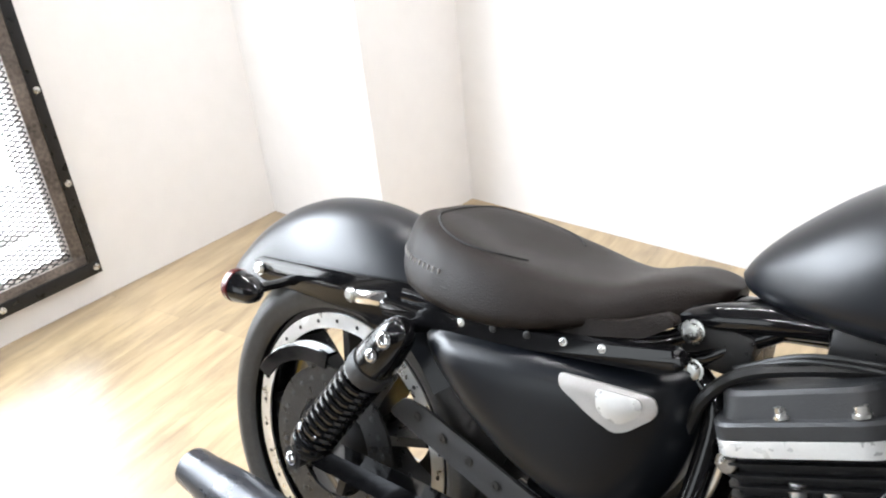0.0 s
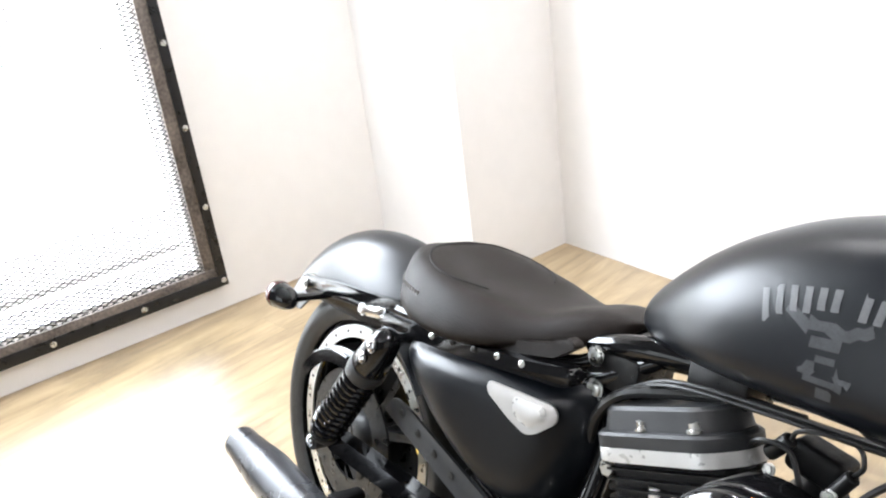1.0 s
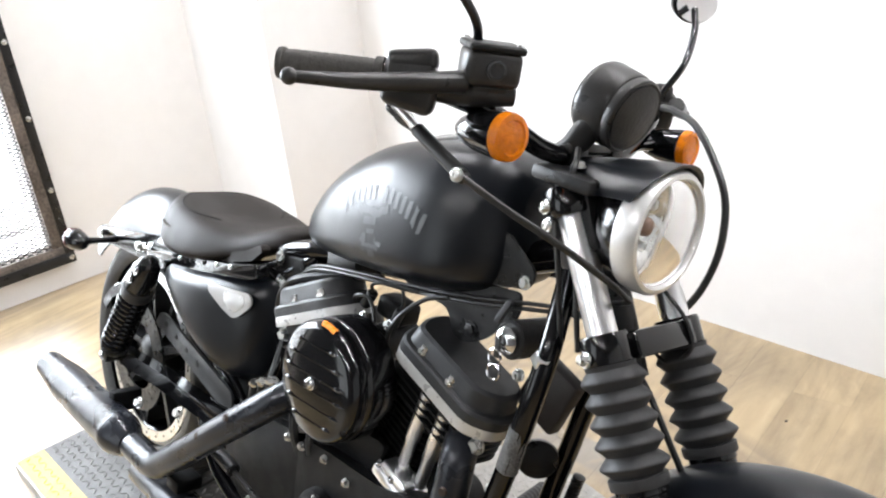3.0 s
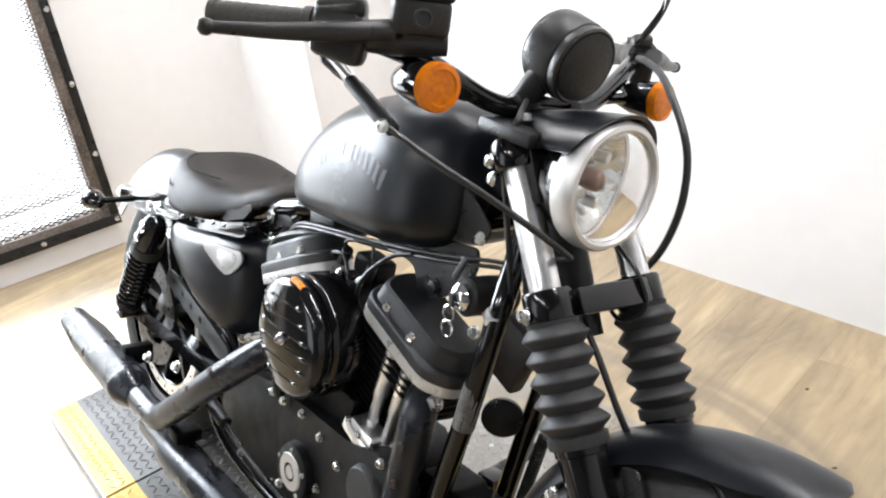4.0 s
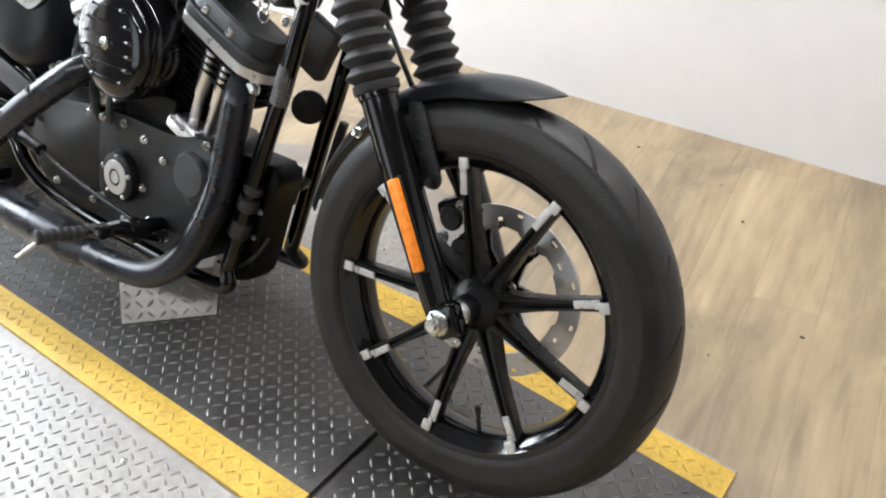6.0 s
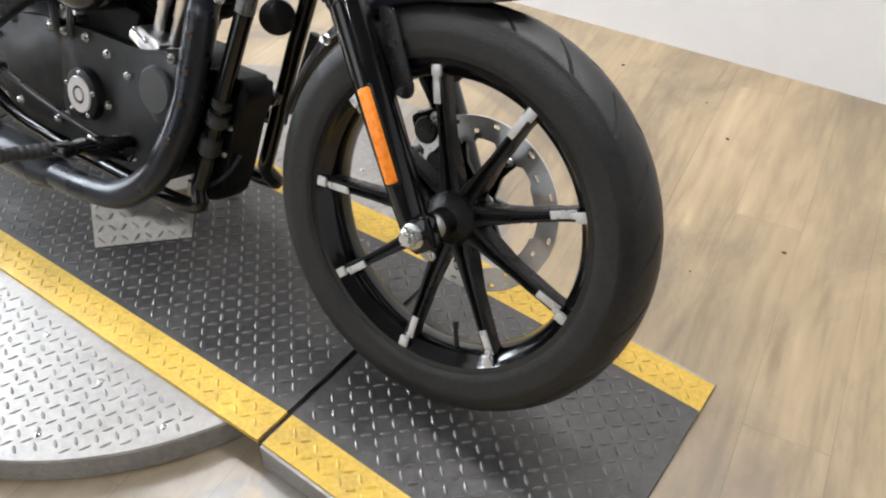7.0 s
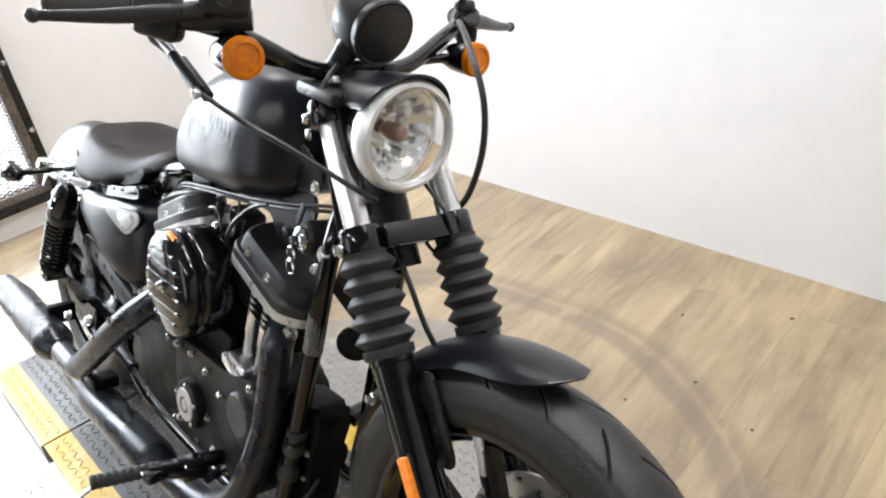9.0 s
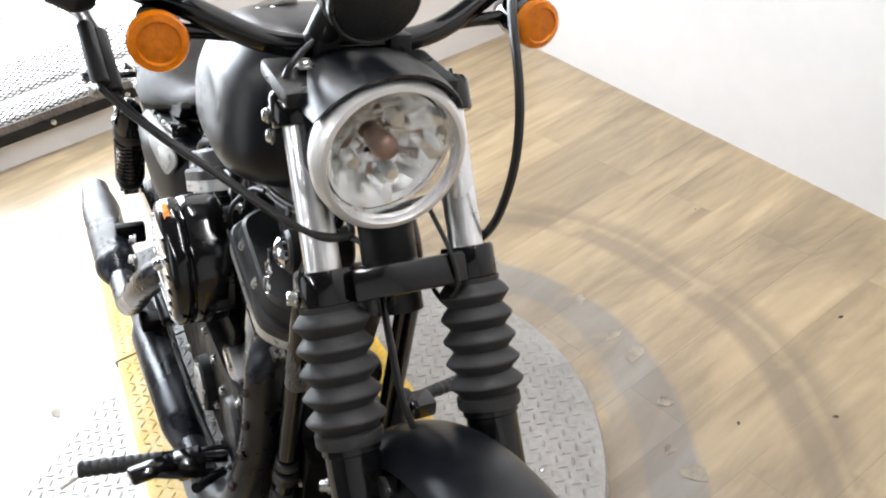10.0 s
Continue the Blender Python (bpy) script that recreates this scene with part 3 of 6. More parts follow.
def turntable():
    root = tagged(new("turntable"), "round bare diamond plate turntable on the floor", "turntable")
    bm = bmesh.new()
    lathe(bm, [(0, 0.004), (TR, 0.004), (TR, 0.052), (TR - 0.003, 0.056), (0, 0.056)], Matrix.Translation((TX, TY, 0)), 128)
    part("disc", bm, PLATE, root, angle=30)
    bm = lugs(lambda x, y: (x - TX) ** 2 + (y - TY) ** 2 < (TR - 0.02) ** 2 and not SY0 - 0.01 < y < SY1 + 0.01,
              TX - TR, TX + TR, TY - TR, TY + TR, lambda x: 0.056, phase=20)
    part("tread_pattern", bm, PLATE, root)["kind"] = "stuff"
    # lugs on the rolled edge
    bm = bmesh.new()
    for i in range(220):
        a = 2 * math.pi * i / 220
        for k, zz in enumerate((0.018, 0.04)):
            aa = a + k * math.pi / 220
            m = Matrix.Translation((TX, TY, zz)) @ Matrix.Rotation(aa, 4, "Z") @ Matrix.Translation((TR, 0, 0)) @ Matrix.Rotation(radians(90), 4, "Y") @ Matrix.Rotation(radians(45 if (i + k) % 2 else -45), 4, "Z")
            tmp = bmesh.new()
            lug(tmp, 0, 0, 0, 0, 0.009, 0.003, 0.0012)
            join(bm, tmp, m)
    part("edge_pattern", bm, PLATE, root)["kind"] = "stuff"
    for x, y in ((0.99, -0.36), (0.80, -0.345), (0.62, -0.34), (1.0, -0.5), (1.17, -0.36), (0.55, -0.45), (0.95, 0.45), (0.55, 0.5), (0.25, -0.36)):
        bm = bmesh.new()
        capbolt(bm, (x, y, 0.056), (0, 0, 1), 0.005, 0.003)
        part("screw", bm, ZINC, root)
    return root


turntable()


def zramp(x):
    if x > GX1:
        return ZT - (ZT - 0.012) * (x - GX1) / (EX1 - GX1)
    if x < GX0:
        return ZT - 0.022 * (GX0 - x) / (GX0 - EX0)
    return ZT


def strip_section(root, x0, x1, name):
    """One length of the black strip with its yellow edges, as thick plates."""
    def plate(nm, ya, yb, material, lift=0.0, label=""):
        bm = bmesh.new()
        n = 6
        rings = []
        for i in range(n + 1):
            x = x0 + (x1 - x0) * i / n
            z = zramp(x) + lift
            lo = max(0.002, z - 0.009 - lift) if GX0 <= x <= GX1 else 0.002
            rings.append([(x, ya, lo), (x, yb, lo), (x, yb, z), (x, ya, z)])
        loft(bm, rings)
        return part(nm, bm, material, root, label, smooth=False)
    plate("black_tread", SY0 + BAND, SY1 - BAND, BLACKPLATE)
    plate("yellow_edge", SY0, SY0 + BAND, YELLOW, 0.0004, "yellow painted edge")
    plate("yellow_edge", SY1 - BAND, SY1, YELLOW, 0.0004, "yellow painted edge")
    sl = (zramp(x1 - 0.01) - zramp(x0 + 0.01)) / (x1 - x0 - 0.02)
    for nm, ya, yb, material in (("tread_pattern", SY0 + BAND, SY1 - BAND, BLACKLUG), ("edge_pattern", SY0, SY0 + BAND, YELLOW), ("edge_pattern", SY1 - BAND, SY1, YELLOW)):
        bm = lugs(lambda x, y: x0 + 0.012 < x < x1 - 0.012 and ya + 0.008 < y < yb - 0.008, EX0, EX1, SY0, SY1, lambda x: zramp(x) + 0.0003, slope=sl)
        part(nm, bm, material, root)["kind"] = "stuff"
    for y in (SY0 - 0.004, SY1 + 0.004):
        rings = []
        for i in range(7):
            x = x0 + (x1 - x0) * i / 6
            rings.append([(x, y - 0.003, 0.002), (x, y + 0.003, 0.002), (x, y + 0.003, zramp(x) - 0.002), (x, y - 0.003, zramp(x) - 0.002)])
        if name != "middle":
            bm = bmesh.new()
            loft(bm, rings)
            part("side_skirt", bm, PLATE, root, "bare steel side", smooth=False)


BLACKLUG = mat("worn_tread_lugs", (0.14, 0.135, 0.13), 0.4, 0.3, 0.5, 20)


def ramp_strip():
    for name, a, b, lab in (("ramp_flap", EX0, GX0 - 0.005, "black diamond plate flap with yellow edges, at the rear wheel"),
                            ("tread_strip", GX0 + 0.005, GX1 - 0.006, "black diamond plate strip with yellow edges, on the turntable"),
                            ("ramp_flap", GX1 + 0.006, EX1, "black diamond plate flap with yellow edges, under the front wheel")):
        root = tagged(new(name), lab, "ramp")
        strip_section(root, a, b, "middle" if name == "tread_strip" else "flap")


ramp_strip()
# dark gap bars between the plates
for gx in (GX0, GX1):
    bm = bmesh.new()
    box(bm, (0.013, SY1 - SY0, 0.05), Matrix.Translation((gx, (SY0 + SY1) / 2, 0.033)))
    tagged(part("hinge_bar", bm, WIRE, smooth=False), "black hinge bar between two tread plates", "hinge bar")


def wheel_block():
    """Small bare diamond plate box that stands under the engine."""
    root = tagged(new("jack_block"), "bare diamond plate block standing on the black strip", "block")
    bm = bmesh.new()
    loft(bm, [[(x, 0.0, 0.0), (x, 0.16, 0.0), (x, 0.16, 0.06), (x, 0.075, 0.08)] for x in (-0.105, 0.105)])
    part("block", bm, PLATE, root, smooth=False)
    bm = bmesh.new()
    sl = math.atan2(0.08, 0.075)
    for i in range(8):
        for j in range(4):
            tmp = bmesh.new()
            lug(tmp, 0, 0, 0, radians(45 if (i + j) % 2 else -45), 0.011, 0.0035, 0.003)
            join(bm, tmp, Matrix.Rotation(sl, 4, "X") @ Matrix.Translation((-0.09 + i * 0.0255, 0.014 + j * 0.026, 0.0003)))
    part("tread_pattern", bm, PLATE, root)["kind"] = "stuff"
    root.matrix_world = pose(0.737, -0.054, ZT, 0, 0, 45)
    return root


wheel_block()
# ---- motorcycle ----
# its own axes: x forward, y to its left, z up, from the ground under the frame; it leans on its side stand
bike = tagged(new("motorcycle"), "matte black cruiser motorcycle leaning on its side stand", "motorcycle")
bike.matrix_world = Matrix.Translation((-0.0066, -0.01, ZT)) @ Matrix.Rotation(radians(-17.5), 4, "X")
RX, RZ, RR = -0.18, 0.333, 0.335        # rear axle and tyre radius
FX, FY, FZ, FR = 1.504, -0.02, 0.342, 0.3445    # front axle and tyre radius
YAXIS = Matrix.Rotation(radians(-90), 4, "X")   # turns z into y


def tyre_mesh(R, bead, half, crown, groove):
    """A tyre about the y axis, with grooves cut into its tread."""
    prof = []
    for k in range(49):
        u = -1 + 2 * k / 48
        a = abs(u)
        if a < 0.62:
            yy = u / 0.62 * half * 0.86
            rr = R - crown * (yy / (half * 0.86)) ** 2
        else:
            s = (a - 0.62) / 0.38
            yy = math.copysign(half * (0.86 + 0.14 * math.sin(min(1, s * 2) * math.pi / 2) - 0.32 * max(0, s - 0.5) ** 1.3), u)
            rr = (R - crown) + (bead - (R - crown)) * s
            yy += math.copysign(0.0016, u) * (0.10 < s < 0.2 or 0.3 < s < 0.36 or 0.74 < s < 0.9)
        prof.append((rr, yy))
    step = 22
    seg = groove * step
    turn = 2 * math.pi / groove
    bm = bmesh.new()
    rings = []
    for i in range(seg):
        ring = []
        for rr, yy in prof:
            q = yy / half
            th = turn * (i / step - 0.75 * min(abs(q), 0.9))   # the mesh runs along the slanting grooves
            cut = 0.0
            if 0.14 < abs(q) < 0.86 and (i + (step // 2 if q > 0 else 0)) % step == 0:
                cut = 0.0045
            ring.append(bm.verts.new(((rr - cut) * math.cos(th), yy, (rr - cut) * math.sin(th))))
        rings.append(ring)
    for i in range(seg):
        a, b = rings[i], rings[(i + 1) % seg]
        for k in range(len(prof) - 1):
            bm.faces.new((a[k], a[k + 1], b[k + 1], b[k]))
    return bm


def front_wheel():
    hub0 = new("front_wheel")
    hub0.parent = bike
    hub0.location = (FX, FY, FZ)
    hub0.rotation_euler = (0, 0, radians(3.2))
    part("tyre", tyre_mesh(FR, 0.262, 0.055, 0.016, 20), RUBBER, hub0, "worn black rubber tyre", angle=35)
    # rim: a drop-centre ring with flanges
    bm = bmesh.new()
    lathe(bm, [(0.266, -0.043), (0.262, -0.047), (0.252, -0.046), (0.247, -0.040), (0.243, -0.034), (0.236, -0.03), (0.231, -0.018), (0.229, 0.0),
               (0.231, 0.018), (0.236, 0.03), (0.243, 0.034), (0.247, 0.040), (0.252, 0.046), (0.262, 0.047), (0.266, 0.043), (0.255, 0.02), (0.255, -0.02)],
          YAXIS, 96, closed=True)
    part("rim", bm, GLOSS, hub0, "gloss black cast rim")
    for i in range(9):
        a = radians(103 - 40 * i)
        m = Matrix.Rotation(-a, 4, "Y")     # x runs out along the spoke
        bm = bmesh.new()
        for side in (-1, 1):     # two ribs with a hollow between
            rings = []
            for r, wid, y0, y1 in ((0.030, 0.022, -0.014, 0.028), (0.07, 0.0155, -0.020, 0.016), (0.14, 0.0105, -0.028, 0.0), (0.20, 0.0092, -0.034, -0.008), (0.236, 0.0115, -0.034, -0.008)):
                c, h = side * wid * 0.62, wid * 0.34
                rings.append([m @ Vector(p) for p in ((r, y0 + 0.003, c - h), (r, y0, c - h * 0.5), (r, y0, c + h * 0.5), (r, y0 + 0.003, c + h), (r, y1, c + h), (r, y1, c - h))])
            loft(bm, rings)
        rings = []
        for r, wid, y in ((0.03, 0.020, 0.0), (0.12, 0.010, -0.014), (0.236, 0.009, -0.026)):
            rings.append([m @ Vector(p) for p in ((r, y, -wid), (r, y, wid), (r, y + 0.018, wid), (r, y + 0.018, -wid))])
        loft(bm, rings)
        sp = part("spoke", bm, POWDER, hub0, angle=30)
        bm = bmesh.new()
        box(bm, (0.043, 0.004, 0.0125), m @ Matrix.Translation((0.212, -0.0355, 0.003)), 0.001)
        box(bm, (0.019, 0.006, 0.017), m @ Matrix.Translation((0.243, -0.0425, -0.002)), 0.0015)
        box(bm, (0.012, 0.004, 0.008), m @ Matrix.Translation((0.231, -0.0385, 0.0)), 0.001)
        part("machined_tip", bm, SILVER, sp, "bare machined spoke tip")
    bm = bmesh.new()
    lathe(bm, [(0, -0.062), (0.018, -0.062), (0.023, -0.06), (0.025, -0.034), (0.040, -0.022), (0.048, -0.012), (0.05, 0.0), (0.05, 0.045), (0.03, 0.055), (0, 0.055)], YAXIS, 40)
    part("hub", bm, POWDER, hub0)
    bm = bmesh.new()
    lathe(bm, [(0.011, -0.078), (0.019, -0.078), (0.0205, -0.075), (0.0205, -0.062), (0.011, -0.062)], YAXIS, 32, closed=True)
    part("wheel_bearing", bm, STEEL, hub0, "steel bearing seal")
    # brake disc on the far side, drilled
    dm = Matrix.Translation((0, 0.068, 0)) @ YAXIS
    bm = bmesh.new()
    seg, holes = 144, 24
    ri, ro = 0.113, 0.156
    for z in (-0.0025, 0.0025):
        grid = []
        for k in range(7):
            r = ri + (ro - ri) * k / 6
            if k == 0:
                rr = [ri + 0.006 * (abs((i * 8 / seg) % 1 - 0.5) > 0.3) for i in range(seg)]
            else:
                rr = [r] * seg
            grid.append([bm.verts.new(dm @ Vector((rr[i] * math.cos(2 * math.pi * i / seg), rr[i] * math.sin(2 * math.pi * i / seg), z))) for i in range(seg)])
        for k in range(6):
            for i in range(seg):
                hole = (i % 6 in (1, 2) and k == (2 if (i // 6) % 2 else 4))
                if not hole:
                    bm.faces.new((grid[k][i], grid[k][(i + 1) % seg], grid[k + 1][(i + 1) % seg], grid[k + 1][i]))
        if z < 0:
            first = grid
    for k in (0, 6):
        for i in range(seg):
            bm.faces.new((first[k][i], first[k][(i + 1) % seg], grid[k][(i + 1) % seg], grid[k][i]))
    part("brake_disc", bm, DISC, hub0, "drilled steel brake disc", smooth=False)
    for i in range(7):
        a = 2 * math.pi * i / 7 + 0.2
        bm = bmesh.new()
        m = Matrix.Translation((0, 0.064, 0)) @ Matrix.Rotation(-a, 4, "Y")
        loft(bm, [[m @ Vector((r, y, z)) for y, z in ((-0.004, -w), (-0.004, w), (0.004, w), (0.004, -w))] for r, w in ((0.04, 0.02), (0.08, 0.008), (0.112, 0.013))])
        part("disc_carrier_arm", bm, GLOSS, hub0)
        bm = bmesh.new()
        p = m @ Vector((0.112, -0.006, 0))
        lathe(bm, [(0, 0), (0.009, 0), (0.009, 0.006), (0.005, 0.008), (0, 0.008)], frame_to(p, p + Vector((0, -1, 0))), 12)
        part("disc_rivet", bm, ZINC, hub0)
    bm = bmesh.new()
    m = Matrix.Rotation(radians(76), 4, "Y")
    cyl(bm, m @ Vector((0.23, -0.012, 0)), m @ Vector((0.195, -0.012, 0.0)), 0.0045, 0.004, 10)
    cyl(bm, m @ Vector((0.195, -0.012, 0)), m @ Vector((0.183, -0.012, 0.0)), 0.006, 0.005, 10)
    part("valve_stem", bm, WIRE, hub0)
    return hub0


front_wheel()


def rear_wheel():
    hub0 = new("rear_wheel")
    hub0.parent = bike
    hub0.location = (RX, 0.0, RZ)
    part("tyre", tyre_mesh(RR, 0.243, 0.08, 0.032, 18), RUBBER, hub0, "worn black rubber tyre", angle=60)
    bm = bmesh.new()
    lathe(bm, [(0.248, -0.055), (0.244, -0.062), (0.232, -0.061), (0.227, -0.05), (0.216, -0.04), (0.210, 0.0), (0.216, 0.04), (0.227, 0.05), (0.232, 0.061), (0.244, 0.062), (0.248, 0.055), (0.236, 0.0)],
          YAXIS, 80, closed=True)
    part("rim", bm, GLOSS, hub0)
    bm = bmesh.new()
    lathe(bm, [(0.232, -0.064), (0.232, -0.060), (0.206, -0.060), (0.206, -0.064)], YAXIS, 80, closed=True)
    trim = part("rim_band", bm, STEEL, hub0, "bare machined rim edge")
    for i in range(9):
        a = radians(20 + 40 * i)
        m = Matrix.Rotation(-a, 4, "Y")
        bm = bmesh.new()
        rings = []
        for r, wid, y0, y1 in ((0.04, 0.02, -0.05, 0.03), (0.1, 0.014, -0.044, 0.02), (0.218, 0.012, -0.046, 0.02)):
            rings.append([m @ Vector(p) for p in ((r, y0, -wid * 0.6), (r, y0, wid * 0.6), (r, y1, wid), (r, y1, -wid))])
        loft(bm, rings)
        part("spoke", bm, POWDER, hub0, angle=30)
        for q in (-13, 0, 13):
            bm = bmesh.new()
            capbolt(bm, Matrix.Rotation(radians(q), 4, "Y") @ m @ Vector((0.219, -0.064, 0)), (0, -1, 0), 0.003, 0.0015)
            part("rim_dot", bm, WIRE, hub0)
    bm = bmesh.new()
    lathe(bm, [(0, -0.075), (0.03, -0.075), (0.05, -0.06), (0.055, -0.04), (0.05, 0.0), (0.06, 0.05), (0.03, 0.07), (0, 0.07)], YAXIS, 36)
    part("hub", bm, POWDER, hub0)
    bm = bmesh.new()
    lathe(bm, [(0.09, -0.092), (0.145, -0.092), (0.145, -0.087), (0.09, -0.087)], YAXIS, 72, closed=True)
    part("brake_disc", bm, POWDER, hub0, "dark steel brake disc")
    for k in range(24):
        a = 2 * math.pi * k / 24
        bm = bmesh.new()
        capbolt(bm, (0.125 * math.cos(a), -0.092, 0.125 * math.sin(a)), (0, -1, 0), 0.004, 0.0015)
        part("disc_hole", bm, GREYCASE, hub0)
    # belt sprocket on the left
    bm = bmesh.new()
    lathe(bm, [(0.09, 0.07), (0.125, 0.07), (0.125, 0.095), (0.09, 0.095)], YAXIS, 64, closed=True)
    part("belt_sprocket", bm, POWDER, hub0)
    return hub0


rear_wheel()
rings = []
for i in range(17):
    a = radians(148 - 66 * i / 16)
    c = Vector((RX - 0.03, 0, RZ))
    rings.append([(c.x + r * math.cos(a), y, c.z + r * math.sin(a)) for r, y in ((0.150, -0.114), (0.176, -0.114), (0.180, -0.110), (0.180, -0.088), (0.175, -0.088), (0.172, -0.108), (0.150, -0.108))])
bm = bmesh.new()
loft(bm, rings)
part("brake_guard", bm, GLOSS, bike, "gloss black guard over the rear brake")

# ---- fork ----
RAKE = Vector((-0.469, 0, 0.883))   # up along the fork
CL = Vector((1.207, 0, 0.81))     # lower clamp, middle


def fork_at(z, y):
    k = (z - CL.z) / RAKE.z
    return Vector((CL.x + RAKE.x * k, y, z))


FYR, FYL = -0.098, 0.080
for yy, nm in ((FYR, "right"), (FYL, "left")):
    fk = new("fork_leg")
    fk.parent = bike
    bm = bmesh.new()
    cyl(bm, fork_at(0.70, yy), fork_at(0.998, yy), 0.0205, seg=32)
    part("stanchion", bm, HARDCHROME, fk, "chromed fork tube")
    bm = bmesh.new()
    prof = []
    n, r0 = 5, 0.0365
    L = (fork_at(0.79, 0) - fork_at(0.652, 0)).length
    st = L * 0.86 / n
    for k in range(n):
        h = L * 0.86 * k / n + L * 0.1
        amp = 0.0088 - 0.0006 * k
        prof += [(r0 - 0.0035, h), (r0 - 0.001, h + st * 0.12), (r0 + amp * 0.72, h + st * 0.36), (r0 + amp * 0.96, h + st * 0.45), (r0 + amp, h + st * 0.5), (r0 + amp * 0.93, h + st * 0.56), (r0 + amp * 0.6, h + st * 0.68), (r0 - 0.001, h + st * 0.9)]
    prof = [(0.0, 0), (0.037, 0), (0.0385, 0.003), (0.0385, L * 0.09)] + prof + [(r0 - 0.004, L * 0.96), (0.034, L), (0, L)]
    lathe(bm, prof, frame_to(fork_at(0.652, yy), fork_at(0.79, yy)), 40)
    part("fork_boot", bm, BOOT, fk, "ribbed black rubber fork boot", angle=60)
    # slider
    bm = bmesh.new()
    top, low = fork_at(0.66, yy), Vector((FX - 0.018, yy, FZ - 0.012))
    d = (top - low)
    Ld = d.length
    lathe(bm, [(0, -0.035), (0.012, -0.035), (0.018, -0.028), (0.023, -0.01), (0.026, 0.03), (0.029, 0.1), (0.031, Ld * 0.6), (0.031, Ld - 0.02), (0.0335, Ld - 0.018), (0.0335, Ld), (0, Ld)], frame_to(low, top), 32)
    part("slider", bm, GLOSS, fk, "gloss black fork slider")
    bm = bmesh.new()
    c0 = fork_at(0.998, yy)
    lathe(bm, [(0, 0), (0.022, 0), (0.022, 0.004), (0.017, 0.006), (0.017, 0.011), (0.013, 0.013), (0, 0.013)], frame_to(c0, c0 + RAKE), 6)
    part("fork_cap", bm, CHROME, fk, "chromed fork cap")
# orange reflector and axle on the right leg
bm = bmesh.new()
hi, lo = fork_at(0.535, FYR) + Vector((0.020, 0, 0)), fork_at(0.405, FYR) + Vector((0.030, 0, 0))
rl = (hi - lo).length
box(bm, (0.021, 0.012, rl), Matrix.Translation((lo + hi) / 2 + Vector((-0.004, -0.031, 0))) @ Matrix.Rotation(math.atan2(hi.x - lo.x, hi.z - lo.z), 4, "Y"), 0.004)
part("reflector", bm, ORANGE, bike, "long orange side reflector")
bm = bmesh.new()
box(bm, (0.026, 0.006, rl + 0.008), Matrix.Translation((lo + hi) / 2 + Vector((-0.004, -0.0255, 0))) @ Matrix.Rotation(math.atan2(hi.x - lo.x, hi.z - lo.z), 4, "Y"), 0.002)
part("reflector_backing", bm, POWDER, bike)
bm = bmesh.new()
ax = Vector((FX - 0.006, -0.120, FZ - 0.008))
box(bm, (0.05, 0.03, 0.055), Matrix.Translation(ax + Vector((0.008, 0.01, 0.004))) @ Matrix.Rotation(radians(-30), 4, "Y"), 0.008)
cyl(bm, ax + Vector((0, 0.2, 0)), ax, 0.012)
part("axle_boss", bm, GLOSS, bike)
bm = bmesh.new()
lathe(bm, [(0, 0), (0.021, 0), (0.021, 0.004), (0.018, 0.006), (0, 0.006)], frame_to(ax + Vector((0, -0.006, 0)), ax + Vector((0, -1, 0))), 24)
lathe(bm, [(0.0165, 0.004), (0.0165, 0.016), (0.014, 0.018), (0, 0.018)], frame_to(ax + Vector((0, -0.006, 0)), ax + Vector((0, -1, 0))), 6)
lathe(bm, [(0.009, 0.016), (0.009, 0.024), (0, 0.024)], frame_to(ax + Vector((0, -0.006, 0)), ax + Vector((0, -1, 0))), 12)
part("axle_nut", bm, ZINC, bike, "zinc plated axle nut")
bm = bmesh.new()
hexbolt(bm, fork_at(0.615, FYR) + Vector((-0.03, -0.02, -0.03)), (-0.3, -1, 0), 0.007, 0.012)
hexbolt(bm, ax + Vector((0.035, 0.0, -0.022)), (0.3, -1, 0), 0.006, 0.008)
part("pinch_bolt", bm, ZINC, bike)
# lower clamp
bm = bmesh.new()
d = Vector((0, 1, 0))
for yy in (FYR, FYL):
    a = fork_at(0.787, yy)
    lathe(bm, [(0.021, 0), (0.030, 0), (0.032, 0.004), (0.032, 0.038), (0.030, 0.042), (0.021, 0.042)], frame_to(a, a + RAKE), 32, closed=True)
box(bm, (0.03, FYL - FYR - 0.04, 0.036), Matrix.Translation(fork_at(0.805, (FYL + FYR) / 2) + Vector((0.02, 0, 0.01))) @ Matrix.Rotation(radians(-30), 4, "Y"), 0.004)
box(bm, (0.06, 0.08, 0.034), Matrix.Translation(fork_at(0.805, -0.022) + Vector((-0.02, 0, -0.01))) @ Matrix.Rotation(radians(-30), 4, "Y"), 0.008)
part("lower_clamp", bm, GLOSS, bike)
bm = bmesh.new()
for yy in (FYR, FYL):
    sgn = -1 if yy < 0 else 1
    hexbolt(bm, fork_at(0.795, yy) + Vector((-0.012, sgn * 0.031, 0)), (-0.4, sgn, 0), 0.008, 0.012)
part("clamp_bolt", bm, ZINC, bike)
# upper clamp
bm = bmesh.new()
for yy in (FYR, FYL):
    a = fork_at(0.964, yy)
    lathe(bm, [(0.021, 0), (0.029, 0), (0.031, 0.003), (0.031, 0.035), (0.028, 0.040), (0.021, 0.040)], frame_to(a, a + RAKE), 32, closed=True)
box(bm, (0.075, FYL - FYR - 0.03, 0.03), Matrix.Translation(fork_at(0.978, -0.010) + Vector((-0.022, 0, 0.0))) @ Matrix.Rotation(radians(-30), 4, "Y"), 0.008)
